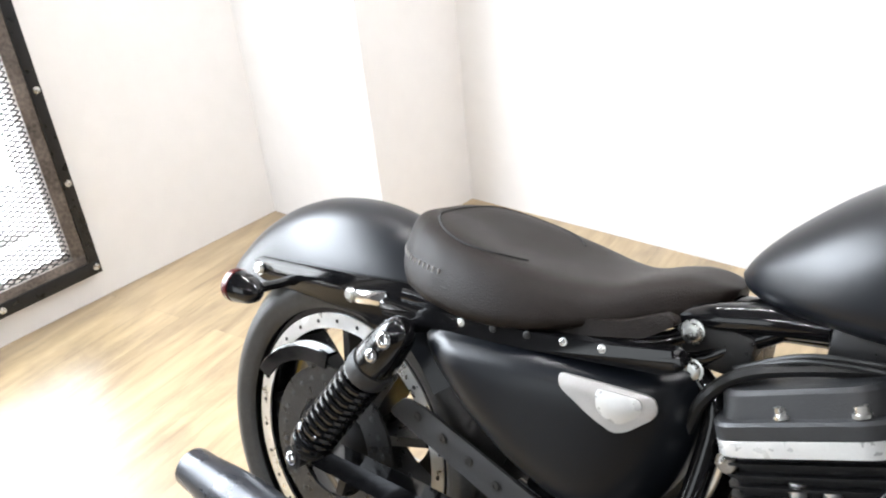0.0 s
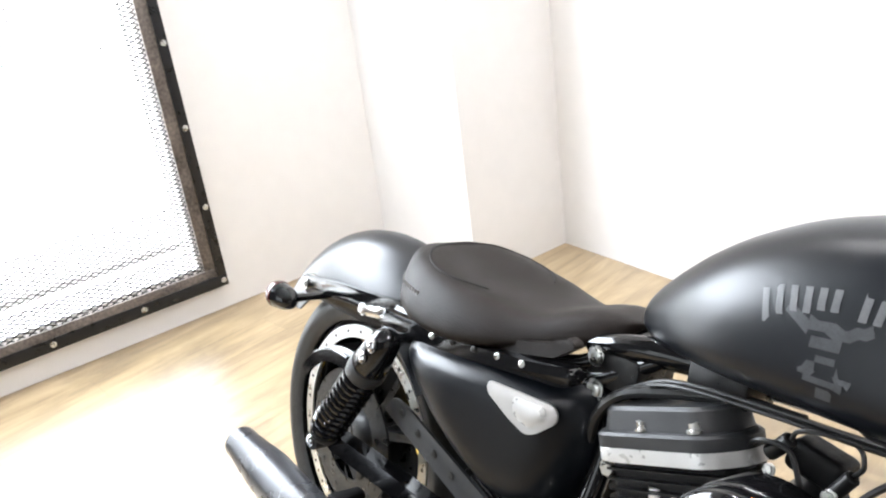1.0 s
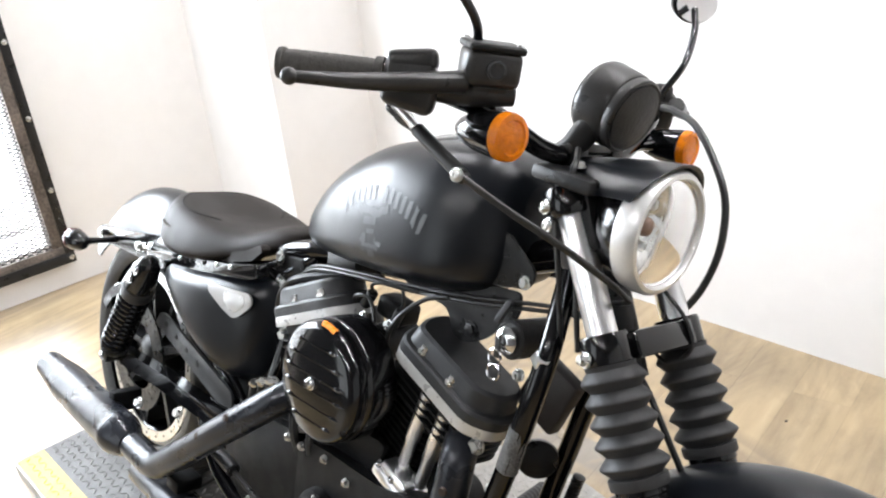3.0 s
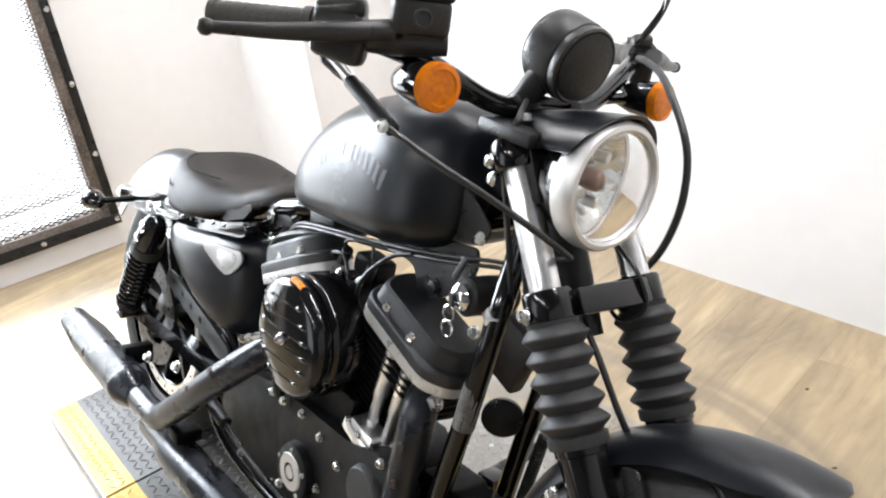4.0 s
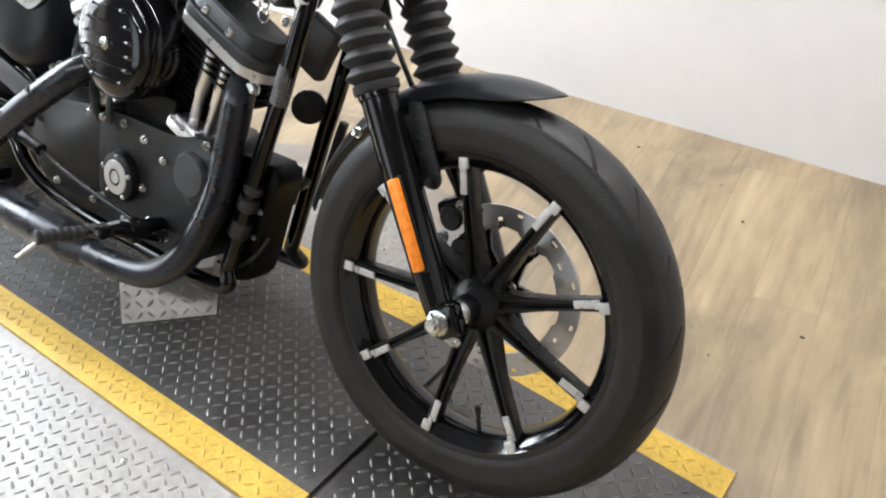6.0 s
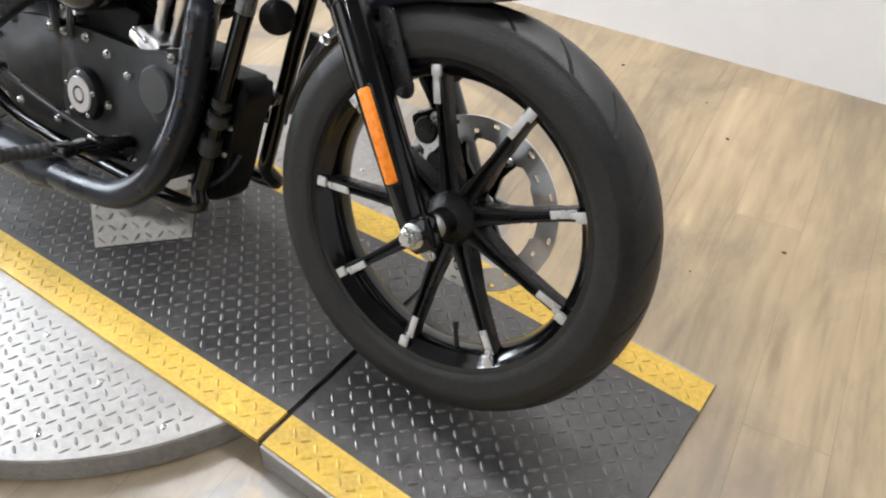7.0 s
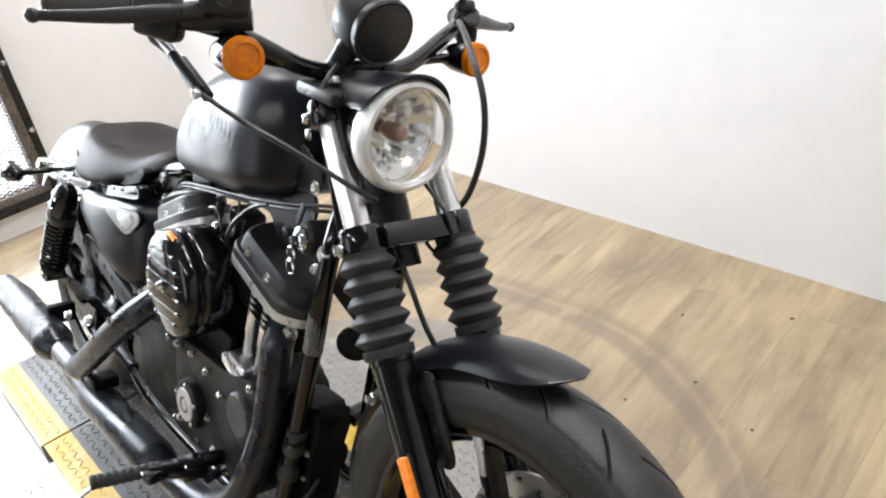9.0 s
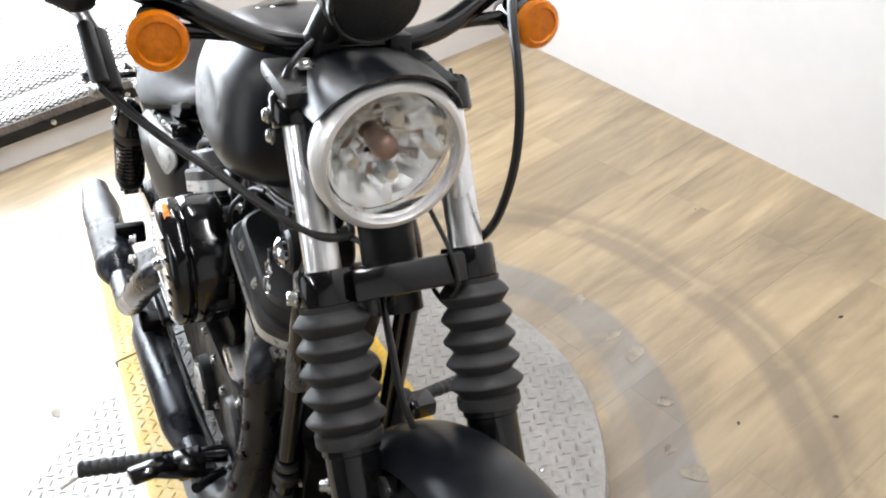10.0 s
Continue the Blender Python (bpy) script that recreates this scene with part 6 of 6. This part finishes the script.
side_plate(bm, rounded([(0.875, 0.40), (0.95, 0.445), (0.965, 0.38), (0.93, 0.335)], 0.02), GY - 0.004, 0.012, 0.003)
part("cam_cover", bm, GREYCASE, eng, "dark grey cam cover")
for x, z in ((0.64, 0.44), (0.71, 0.445), (0.775, 0.43), (0.835, 0.405), (0.955, 0.47), (0.97, 0.35), (0.93, 0.285), (0.85, 0.25), (0.72, 0.247), (0.642, 0.27), (0.80, 0.27), (0.655, 0.335), (0.775, 0.33)):
    bm = bmesh.new()
    capbolt(bm, (x, GY, z), (0, -1, 0), 0.007, 0.008)
    part("cover_bolt", bm, ZINC, eng)
for x, z in ((0.40, 0.375), (0.45, 0.42), (0.47, 0.25), (0.59, 0.437), (0.605, 0.25)):
    bm = bmesh.new()
    capbolt(bm, (x, -0.143, z), (0, -1, 0), 0.007, 0.008)
    part("cover_bolt", bm, ZINC, eng)
# oil filter and the smooth black housing low in front of the engine
bm = bmesh.new()
cyl(bm, (0.95, 0.0, 0.30), (1.0, 0.0, 0.295), 0.04, seg=28, chamfer=0.006)
side_plate(bm, rounded([(0.95, 0.192), (1.015, 0.196), (1.036, 0.26), (1.056, 0.372), (1.080, 0.43), (1.06, 0.452), (0.965, 0.452)], 0.018), -0.045, 0.068, 0.008)
part("oil_filter", bm, INK, eng)
bm = bmesh.new()
tube(bm, [(0.93, -0.079, 0.212), (0.985, -0.080, 0.222), (1.033, -0.079, 0.262), (1.046, -0.06, 0.30)], 0.004, 8)
part("edge_rail", bm, GREYCASE, eng)
for x, y, z, w in ((1.02, -0.045, 0.402, 0.022), (1.03, -0.015, 0.415, 0.03), (1.0, -0.06, 0.43, 0.018), (1.045, 0.02, 0.40, 0.02)):
    bm = bmesh.new()
    box(bm, (w, 0.024, w * 1.1), pose(x, y, z, 0, 18, 12), 0.004)
    part("plug_connector", bm, GREYCASE if w > 0.021 else POWDER, eng)
for x, y, z in ((1.024, -0.078, 0.30), (1.036, -0.078, 0.355), (0.985, -0.078, 0.25)):
    bm = bmesh.new()
    capbolt(bm, (x, y, z), (0, -1, 0), 0.006, 0.006)
    part("housing_bolt", bm, ZINC, eng)

# dull brown-black box between the front head and the steering head
bm = bmesh.new()
box(bm, (0.085, 0.03, 0.10), pose(1.06, 0.0, 0.672, 0, 24, 0), 0.008)
part("regulator", bm, mat("brown_black_casting", (0.016, 0.011, 0.009), 0.6, 0.0, 0.3, 40), eng, "brown-black regulator box")

# dull black filler added in the gap behind the crankcase, and pipes across it
bm = bmesh.new()
side_plate(bm, rounded([(0.20, 0.27), (0.205, 0.44), (0.25, 0.52), (0.40, 0.54), (0.42, 0.30), (0.36, 0.24)], 0.03), -0.01, 0.13, 0.012)
part("gearbox_housing", bm, INK, eng)
for k in range(3):
    bm = bmesh.new()
    tube(bm, [(0.20, -0.082, 0.47 - 0.035 * k), (0.27, -0.092, 0.455 - 0.03 * k), (0.35, -0.10, 0.415 - 0.02 * k), (0.42, -0.118, 0.385 - 0.012 * k)], 0.008 - 0.0012 * k, 10)
    part("oil_pipe", bm, GLOSS, eng)
for x, z in ((0.225, 0.40), (0.26, 0.335), (0.33, 0.315), (0.30, 0.485), (0.37, 0.50)):
    bm = bmesh.new()
    capbolt(bm, (x, -0.075, z), (0, -1, 0.15), 0.009, 0.01)
    part("housing_bolt", bm, ZINC, eng)

# ---- air cleaner ----
acl = new("air_cleaner")
acl.parent = bike
AC = Vector((0.745, -0.118, 0.612))
AM = frame_to(AC, AC + Vector((0, -1, 0)))
bm = bmesh.new()
lathe(bm, [(0, 0.0), (0.1, 0.0), (0.104, 0.004), (0.105, 0.05), (0.102, 0.06), (0.099, 0.062), (0.0985, 0.066), (0, 0.066)], AM, 72)
part("back_plate", bm, GLOSS, acl)
bm = bmesh.new()
lathe(bm, [(0.103, 0.064), (0.104, 0.07), (0.103, 0.082), (0.098, 0.09), (0.09, 0.094), (0.06, 0.097), (0, 0.098)], AM, 72)
lid = part("cover", bm, GLOSS, acl, "gloss black round air cleaner cover")
for k in range(6):
    zz = -0.065 + 0.026 * k
    half = math.sqrt(max(0.0, 0.086 ** 2 - zz ** 2))
    bm = bmesh.new()
    # a narrow raised rib that widens into a small lip at either end
    rings = []
    for i in range(25):
        u = 2 * i / 24 - 1
        x = half * u
        e = max(0.1, math.sqrt(max(0, 1 - u ** 6)))
        w = 0.0028 + 0.0030 * math.exp(-((abs(u) - 0.82) / 0.12) ** 2)
        d = 0.0008 + 0.0022 * math.exp(-((abs(u) - 0.82) / 0.12) ** 2)
        face = AC.y - 0.0975 + 0.030 * ((x * x + zz * zz) / 0.1 ** 2) ** 3 * 0.25
        rings.append([(AC.x + x, face + 0.003, AC.z + zz - w * e), (AC.x + x, face - d * 0.8 * e, AC.z + zz - w * 0.6 * e), (AC.x + x, face - d * e, AC.z + zz),
                      (AC.x + x, face - d * 0.8 * e, AC.z + zz + w * 0.6 * e), (AC.x + x, face + 0.003, AC.z + zz + w * e)])
    loft(bm, rings)
    part("louvre", bm, GLOSS, lid, angle=60)
bm = bmesh.new()
capbolt(bm, AC + Vector((0, -0.097, 0)), (0, -1, 0), 0.0085, 0.012)
part("cover_screw", bm, CHROME, lid)
bm = bmesh.new()
lathe(bm, [(0.1042, 0.080), (0.1052, 0.080), (0.1052, 0.086), (0.1, 0.0885), (0.0985, 0.0885)], AM @ Matrix.Rotation(radians(0), 4, "Z"), 72)
cut = [v for v in bm.verts if not (v.co.z > AC.z + 0.090 and AC.x - 0.002 < v.co.x < AC.x + 0.042)]
bmesh.ops.delete(bm, geom=cut, context="VERTS")
if bm.faces:
    part("cover_label", bm, ORANGE, lid, "orange warning strip")
else:
    bm.free()
bm = bmesh.new()
side_plate(bm, rounded([(0.66, 0.52), (0.70, 0.44), (0.80, 0.44), (0.84, 0.52)], 0.02), -0.118, 0.012, 0.002)
part("cleaner_bracket", bm, CASE, acl)

# ---- exhaust ----
ex = new("exhaust")
ex.parent = bike
bm = bmesh.new()
tube(bm, [(0.95, -0.045, 0.585), (0.975, -0.085, 0.588), (0.992, -0.113, 0.565), (0.994, -0.12, 0.525), (0.985, -0.123, 0.46), (0.980, -0.131, 0.395), (0.966, -0.147, 0.32), (0.922, -0.160, 0.235), (0.845, -0.170, 0.174), (0.76, -0.178, 0.156), (0.66, -0.184, 0.152), (0.5, -0.19, 0.155)], 0.0285, 20)
part("front_header", bm, EXHAUST, ex, "satin black exhaust header")
bm = bmesh.new()
for x, y, z in ((1.002, -0.1475, 0.522), (0.996, -0.150, 0.457), (0.993, -0.158, 0.400), (0.980, -0.173, 0.330)):
    p = Vector((x, y, z))
    lathe(bm, [(0, 0.004), (0.006, 0.004), (0.0075, 0.0), (0, 0)], frame_to(p + Vector((0, 0.0, 0)), p + Vector((0.25, -1, 0))), 14)
part("shield_slot", bm, SLOT, ex)
bm = bmesh.new()
lathe(bm, [(0.0275, 0.0), (0.033, 0.012), (0.042, 0.06), (0.044, 0.075), (0.044, 0.40), (0.041, 0.425), (0.031, 0.46), (0.029, 0.56), (0.027, 0.565), (0.025, 0.54), (0, 0.54)], frame_to((0.66, -0.184, 0.152), (0.10, -0.20, 0.160)), 40)
part("lower_muffler", bm, EXHAUST, ex, "satin black tapered muffler")
bm = bmesh.new()
tube(bm, [(0.60, -0.06, 0.585), (0.625, -0.11, 0.575), (0.63, -0.16, 0.548), (0.59, -0.20, 0.508), (0.50, -0.222, 0.435), (0.36, -0.23, 0.327), (0.285, -0.232, 0.272), (0.262, -0.233, 0.256), (0.235, -0.234, 0.246), (0.20, -0.235, 0.244), (0.08, -0.235, 0.246)], 0.0285, 20)
part("rear_header", bm, EXHAUST, ex, "satin black exhaust header")
bm = bmesh.new()
for k in range(3):
    p = Vector((0.545 - 0.10 * k, -0.252, 0.48 - 0.077 * k))
    lathe(bm, [(0, 0.002), (0.006, 0.002), (0.0075, -0.002), (0, -0.002)], frame_to(p, p + Vector((0, -1, 0.2))), 14)
part("shield_slot", bm, SLOT, ex)
bm = bmesh.new()
lathe(bm, [(0.0285, 0.0), (0.034, 0.01), (0.046, 0.045), (0.0495, 0.06), (0.0495, 0.078), (0.048, 0.08), (0.048, 0.36), (0.046, 0.385), (0.0385, 0.46), (0.036, 0.50), (0.033, 0.495), (0.035, 0.46), (0, 0.40)], frame_to((0.125, -0.237, 0.246), (-0.38, -0.24, 0.262)), 40)
part("upper_muffler", bm, EXHAUST, ex, "satin black tapered muffler")
bm = bmesh.new()
box(bm, (0.05, 0.06, 0.03), Matrix.Translation((0.29, -0.19, 0.22)), 0.006)
box(bm, (0.03, 0.07, 0.05), Matrix.Translation((-0.02, -0.19, 0.29)), 0.006)
part("muffler_bracket", bm, INK, ex)
bm = bmesh.new()
for p in ((0.06, -0.19, 0.31), (0.30, -0.215, 0.385), (0.335, -0.215, 0.32)):
    hexbolt(bm, p, (0, -1, 0.3), 0.010, 0.012)
part("bracket_bolt", bm, ZINC, ex)

# ---- foot pegs and controls ----
for s in (-1, 1):
    pg = new("foot_peg")
    pg.parent = bike
    bm = bmesh.new()
    tube(bm, [(0.84, s * 0.15, 0.275), (0.83, s * 0.21, 0.278), (0.82, s * 0.26, 0.28)], [0.016, 0.014, 0.013], 12)
    box(bm, (0.05, 0.05, 0.035), Matrix.Translation((0.845, s * 0.215, 0.278)), 0.008)
    part("peg_mount", bm, GLOSS, pg)
    bm = bmesh.new()
    a, b = Vector((0.822, s * 0.255, 0.281)), Vector((0.797, s * 0.385, 0.281))
    n = (b - a).length
    prof = [(0, 0), (0.012, 0)]
    for k in range(9):
        h = 0.006 + (n - 0.014) * k / 9
        prof += [(0.0125, h), (0.0138, h + 0.002), (0.0138, h + 0.008), (0.0125, h + 0.010)]
    prof += [(0.0145, n - 0.004), (0.012, n), (0, n)]
    lathe(bm, prof, frame_to(a, b), 20)
    part("peg_rubber", bm, BOOT, pg, "ribbed rubber peg")
    bm = bmesh.new()
    cyl(bm, b + Vector((0.0, -s * 0.008, -0.008)), b + Vector((-0.006, s * 0.03, -0.034)), 0.0045, 0.004, 10)
    part("peg_feeler", bm, STEEL, pg, "bare steel feeler")
bm = bmesh.new()
tube(bm, [(0.86, -0.165, 0.255), (0.90, -0.19, 0.285), (0.93, -0.22, 0.30)], 0.009, 12)
box(bm, (0.034, 0.075, 0.018), Matrix.Translation((0.855, -0.275, 0.295)) @ Matrix.Rotation(radians(10), 4, "Z"), 0.006)
tube(bm, [(0.86, -0.17, 0.255), (0.87, -0.23, 0.28), (0.86, -0.29, 0.296)], 0.008, 10)
part("brake_pedal", bm, GLOSS, bike)
bm = bmesh.new()
tube(bm, [(0.83, -0.165, 0.26), (0.70, -0.175, 0.28), (0.55, -0.18, 0.305), (0.42, -0.18, 0.33)], 0.0055, 10)
cyl(bm, (0.47, -0.18, 0.322), (0.34, -0.18, 0.345), 0.014, seg=18, chamfer=0.003)
part("brake_rod", bm, POWDER, bike)
# side stand on the left
bm = bmesh.new()
tube(bm, [(0.78, 0.12, 0.19), (0.76, 0.18, 0.10), (0.74, 0.24, 0.02), (0.74, 0.252, -0.068)], [0.014, 0.013, 0.012, 0.012], 12)
part("side_stand", bm, GLOSS, bike)
# horn and ignition
bm = bmesh.new()
lathe(bm, [(0, 0.018), (0.012, 0.018), (0.02, 0.012), (0.028, 0.012), (0.033, 0.008), (0.033, 0.0), (0.026, -0.014), (0, -0.014)], frame_to((1.046, 0.012, 0.556), (1.75, -0.75, 0.5)), 36)
part("horn", bm, POWDER, bike, "round black horn")
bm = bmesh.new()
cyl(bm, (1.05, -0.01, 0.762), (1.044, -0.096, 0.766), 0.029, seg=28, chamfer=0.004)
part("ignition_housing", bm, POWDER, bike)
bm = bmesh.new()
lathe(bm, [(0.021, 0), (0.021, 0.007), (0.014, 0.013), (0.009, 0.014), (0.008, 0.010), (0, 0.010)], frame_to((1.044, -0.096, 0.766), (1.043, -1, 0.768)), 10)
ign = part("ignition_switch", bm, CHROME, bike, "chromed ignition switch")
for k, (x, z, r) in enumerate(((1.041, 0.743, 0.0115), (1.045, 0.722, 0.0115))):
    bm = bmesh.new()
    pts = [(x + r * math.cos(2 * math.pi * i / 16), -0.118 - 0.004 * k, z + r * math.sin(2 * math.pi * i / 16)) for i in range(17)]
    tube(bm, pts, 0.0018, 8, 1)
    part("key_ring", bm, CHROME, ign, "small steel key ring")
bm = bmesh.new()
box(bm, (0.01, 0.004, 0.03), Matrix.Translation((1.042, -0.116, 0.757)), 0.001)
part("key", bm, WIRE, ign)
bm = bmesh.new()
lathe(bm, [(0, 0), (0.019, 0), (0.019, 0.006), (0.014, 0.012), (0.014, 0.016), (0, 0.016)], frame_to((1.104, -0.086, 0.752), (1.142, -0.144, 0.834)), 6)
part("tube_plug", bm, STEEL, bike, "chromed tube plug")
bm = bmesh.new()
capbolt(bm, (1.06, -0.08, 0.715), (0, -1, 0.1), 0.008, 0.01)
part("mount_bolt", bm, ZINC, bike)
bm = bmesh.new()
box(bm, (0.012, 0.006, 0.045), Matrix.Translation((1.018, -0.085, 0.80)) @ Matrix.Rotation(radians(30), 4, "Y"), 0.003)
part("mount_clip", bm, GREYCASE, bike)
# clamps and a paper label on the down tube
bm = bmesh.new()
cyl(bm, (1.0715, -0.0925, 0.575), (1.0865, -0.0915, 0.645), 0.0172, seg=20)
part("tube_label", bm, mat("worn_paper_label", (0.11, 0.11, 0.11), 0.6, 0.0, 0.95, 40), bike, "worn pale label round the tube")
bm = bmesh.new()
cyl(bm, (1.021, -0.099, 0.36), (1.028, -0.0985, 0.385), 0.021, seg=20, chamfer=0.003)
cyl(bm, (1.031, -0.098, 0.395), (1.036, -0.0975, 0.412), 0.0195, seg=20, chamfer=0.003)
cyl(bm, (1.005, -0.102, 0.30), (1.014, -0.100, 0.335), 0.021, seg=20, chamfer=0.003)
part("hose_clamp", bm, GREYCASE, bike)


# ribbed conduit beside the left down tube
bm = bmesh.new()
prof = [(0, 0)]
for k in range(26):
    prof += [(0.008, 0.0065 * k), (0.0105, 0.0065 * k + 0.0015), (0.0105, 0.0065 * k + 0.004), (0.008, 0.0065 * k + 0.0055)]
lathe(bm, prof + [(0, 0.17)], frame_to((1.062, 0.055, 0.37), (1.098, 0.06, 0.54)), 14)
part("ribbed_conduit", bm, WIRE, bike)

# ---- cables and hoses ----
def cable(pts, r=0.0045, material=WIRE, name="cable", label=""):
    bm = bmesh.new()
    tube(bm, pts, r, 8, 8)
    return part(name, bm, material, bike, label)


for dy, dz in ((0, 0), (0.012, -0.008)):
    cable([(0.985, -0.31 + dy, 1.088), (0.986, -0.312 + dy, 1.076 + dz), (1.023, -0.296 + dy, 1.056 + dz), (1.057, -0.297 + dy, 1.038 + dz), (1.102, -0.293 + dy, 1.015 + dz), (1.150, -0.252 + dy, 0.980 + dz), (1.190, -0.205 + dy, 0.948 + dz), (1.235, -0.135 + dy, 0.898 + dz), (1.205, -0.07, 0.865), (1.12, -0.04, 0.84)], 0.0036, name="throttle_cable")
    bm = bmesh.new()
    cyl(bm, (1.021, -0.296 + dy, 1.058 + dz), (1.099, -0.293 + dy, 1.017 + dz), 0.009, seg=14, chamfer=0.002)
    part("cable_adjuster", bm, WIRE, bike)
    bm = bmesh.new()
    cyl(bm, (0.984, -0.311 + dy, 1.090), (1.018, -0.297 + dy, 1.060 + dz), 0.0058, seg=10)
    part("cable_elbow", bm, HARDCHROME, bike, "bright cable elbow")
bm = bmesh.new()
capbolt(bm, (1.102, -0.299, 1.015), (0.3, -1, 0), 0.007, 0.006)
part("adjuster_nut", bm, ZINC, bike)
cable([(1.03, 0.225, 1.115), (1.08, 0.185, 1.112), (1.150, 0.140, 1.090), (1.212, 0.122, 1.018), (1.228, 0.118, 0.955), (1.222, 0.114, 0.893), (1.197, 0.108, 0.835), (1.15, 0.08, 0.78), (1.10, 0.04, 0.72)], 0.0055, name="clutch_cable")
cable([(1.20, -0.03, 0.79), (1.25, -0.035, 0.74), (1.295, -0.033, 0.68), (1.33, 0.0, 0.60), (1.37, 0.05, 0.50), (1.40, 0.07, 0.45)], 0.0045, name="brake_hose")
cable([(1.19, 0.03, 0.88), (1.235, 0.04, 0.84), (1.25, 0.045, 0.80), (1.22, 0.04, 0.77), (1.18, 0.03, 0.80)], 0.003)
cable([(1.10, -0.075, 1.05), (1.125, -0.11, 1.03), (1.118, -0.118, 0.99), (1.10, -0.10, 0.96), (1.11, -0.085, 0.86), (1.12, -0.075, 0.78)], 0.004)
cable([(1.135, -0.10, 0.97), (1.14, -0.085, 0.86), (1.15, -0.075, 0.78)], 0.004)
for k in range(2):
    cable([(0.46, -0.065, 0.70), (0.55, -0.085, 0.745 + 0.006 * k), (0.68, -0.09, 0.765 + 0.007 * k), (0.82, -0.08, 0.775 + 0.008 * k), (0.96, -0.078, 0.795 + 0.008 * k), (1.08, -0.06, 0.815 + 0.008 * k), (1.15, -0.03, 0.82)], 0.0034, name="wiring_loom")
cable([(0.42, -0.07, 0.60), (0.44, -0.085, 0.66), (0.48, -0.085, 0.705), (0.56, -0.07, 0.735), (0.64, -0.06, 0.755), (0.72, -0.07, 0.768)], 0.0085, name="wiring_loom")
cable([(0.80, -0.09, 0.64), (0.80, -0.112, 0.69), (0.82, -0.11, 0.735), (0.855, -0.09, 0.772), (0.90, -0.082, 0.788)], 0.004, name="breather_hose")
cable([(0.62, -0.13, 0.40), (0.615, -0.15, 0.46), (0.60, -0.14, 0.52), (0.58, -0.10, 0.56)], 0.009, name="oil_hose")
cable([(0.655, -0.125, 0.40), (0.66, -0.145, 0.455), (0.65, -0.13, 0.52), (0.63, -0.10, 0.56)], 0.009, name="oil_hose")
for k in range(3):
    bm = bmesh.new()
    cyl(bm, (0.455 + 0.028 * k, -0.14, 0.44 + 0.012 * k), (0.475 + 0.028 * k, -0.15, 0.50 + 0.012 * k), 0.011, seg=14, chamfer=0.002)
    part("hose_fitting", bm, POWDER, bike)
    bm = bmesh.new()
    lathe(bm, [(0.013, 0), (0.013, 0.006), (0, 0.006)], frame_to((0.475 + 0.028 * k, -0.15, 0.50 + 0.012 * k), (0.482 + 0.028 * k, -0.153, 0.53 + 0.012 * k)), 6)
    part("hose_nut", bm, ZINC, bike)
bm = bmesh.new()
cyl(bm, (0.73, 0.0, 0.66), (0.745, -0.11, 0.66), 0.034, seg=24, chamfer=0.004)
box(bm, (0.07, 0.05, 0.04), Matrix.Translation((0.735, -0.035, 0.715)) @ Matrix.Rotation(radians(8), 4, "Y"), 0.01, 3)
part("intake_body", bm, CASE, eng)
bm = bmesh.new()
cyl(bm, (0.69, -0.075, 0.715), (0.715, -0.08, 0.745), 0.010, seg=14, chamfer=0.002)
cyl(bm, (0.77, -0.075, 0.70), (0.79, -0.078, 0.735), 0.009, seg=14, chamfer=0.002)
part("connector", bm, WIRE, eng)
bm = bmesh.new()
hexbolt(bm, (0.775, -0.09, 0.705), (0, -1, 0.3), 0.007, 0.008)
hexbolt(bm, (0.70, -0.085, 0.70), (0, -1, 0.3), 0.006, 0.006)
part("intake_bolt", bm, ZINC, eng)
cable([(0.715, -0.08, 0.745), (0.73, -0.095, 0.765), (0.77, -0.09, 0.775), (0.83, -0.082, 0.778)], 0.003)
cable([(0.79, -0.078, 0.735), (0.80, -0.085, 0.755), (0.78, -0.08, 0.772), (0.70, -0.08, 0.765)], 0.003)
cable([(0.66, -0.07, 0.70), (0.68, -0.09, 0.73), (0.72, -0.09, 0.735), (0.745, -0.095, 0.70)], 0.0035)

# ---- true size ----
for ob in list(scene.objects):
    if ob.parent is None and ob != cam:
        ob.matrix_world = Matrix.Scale(SIZE, 4) @ ob.matrix_basis
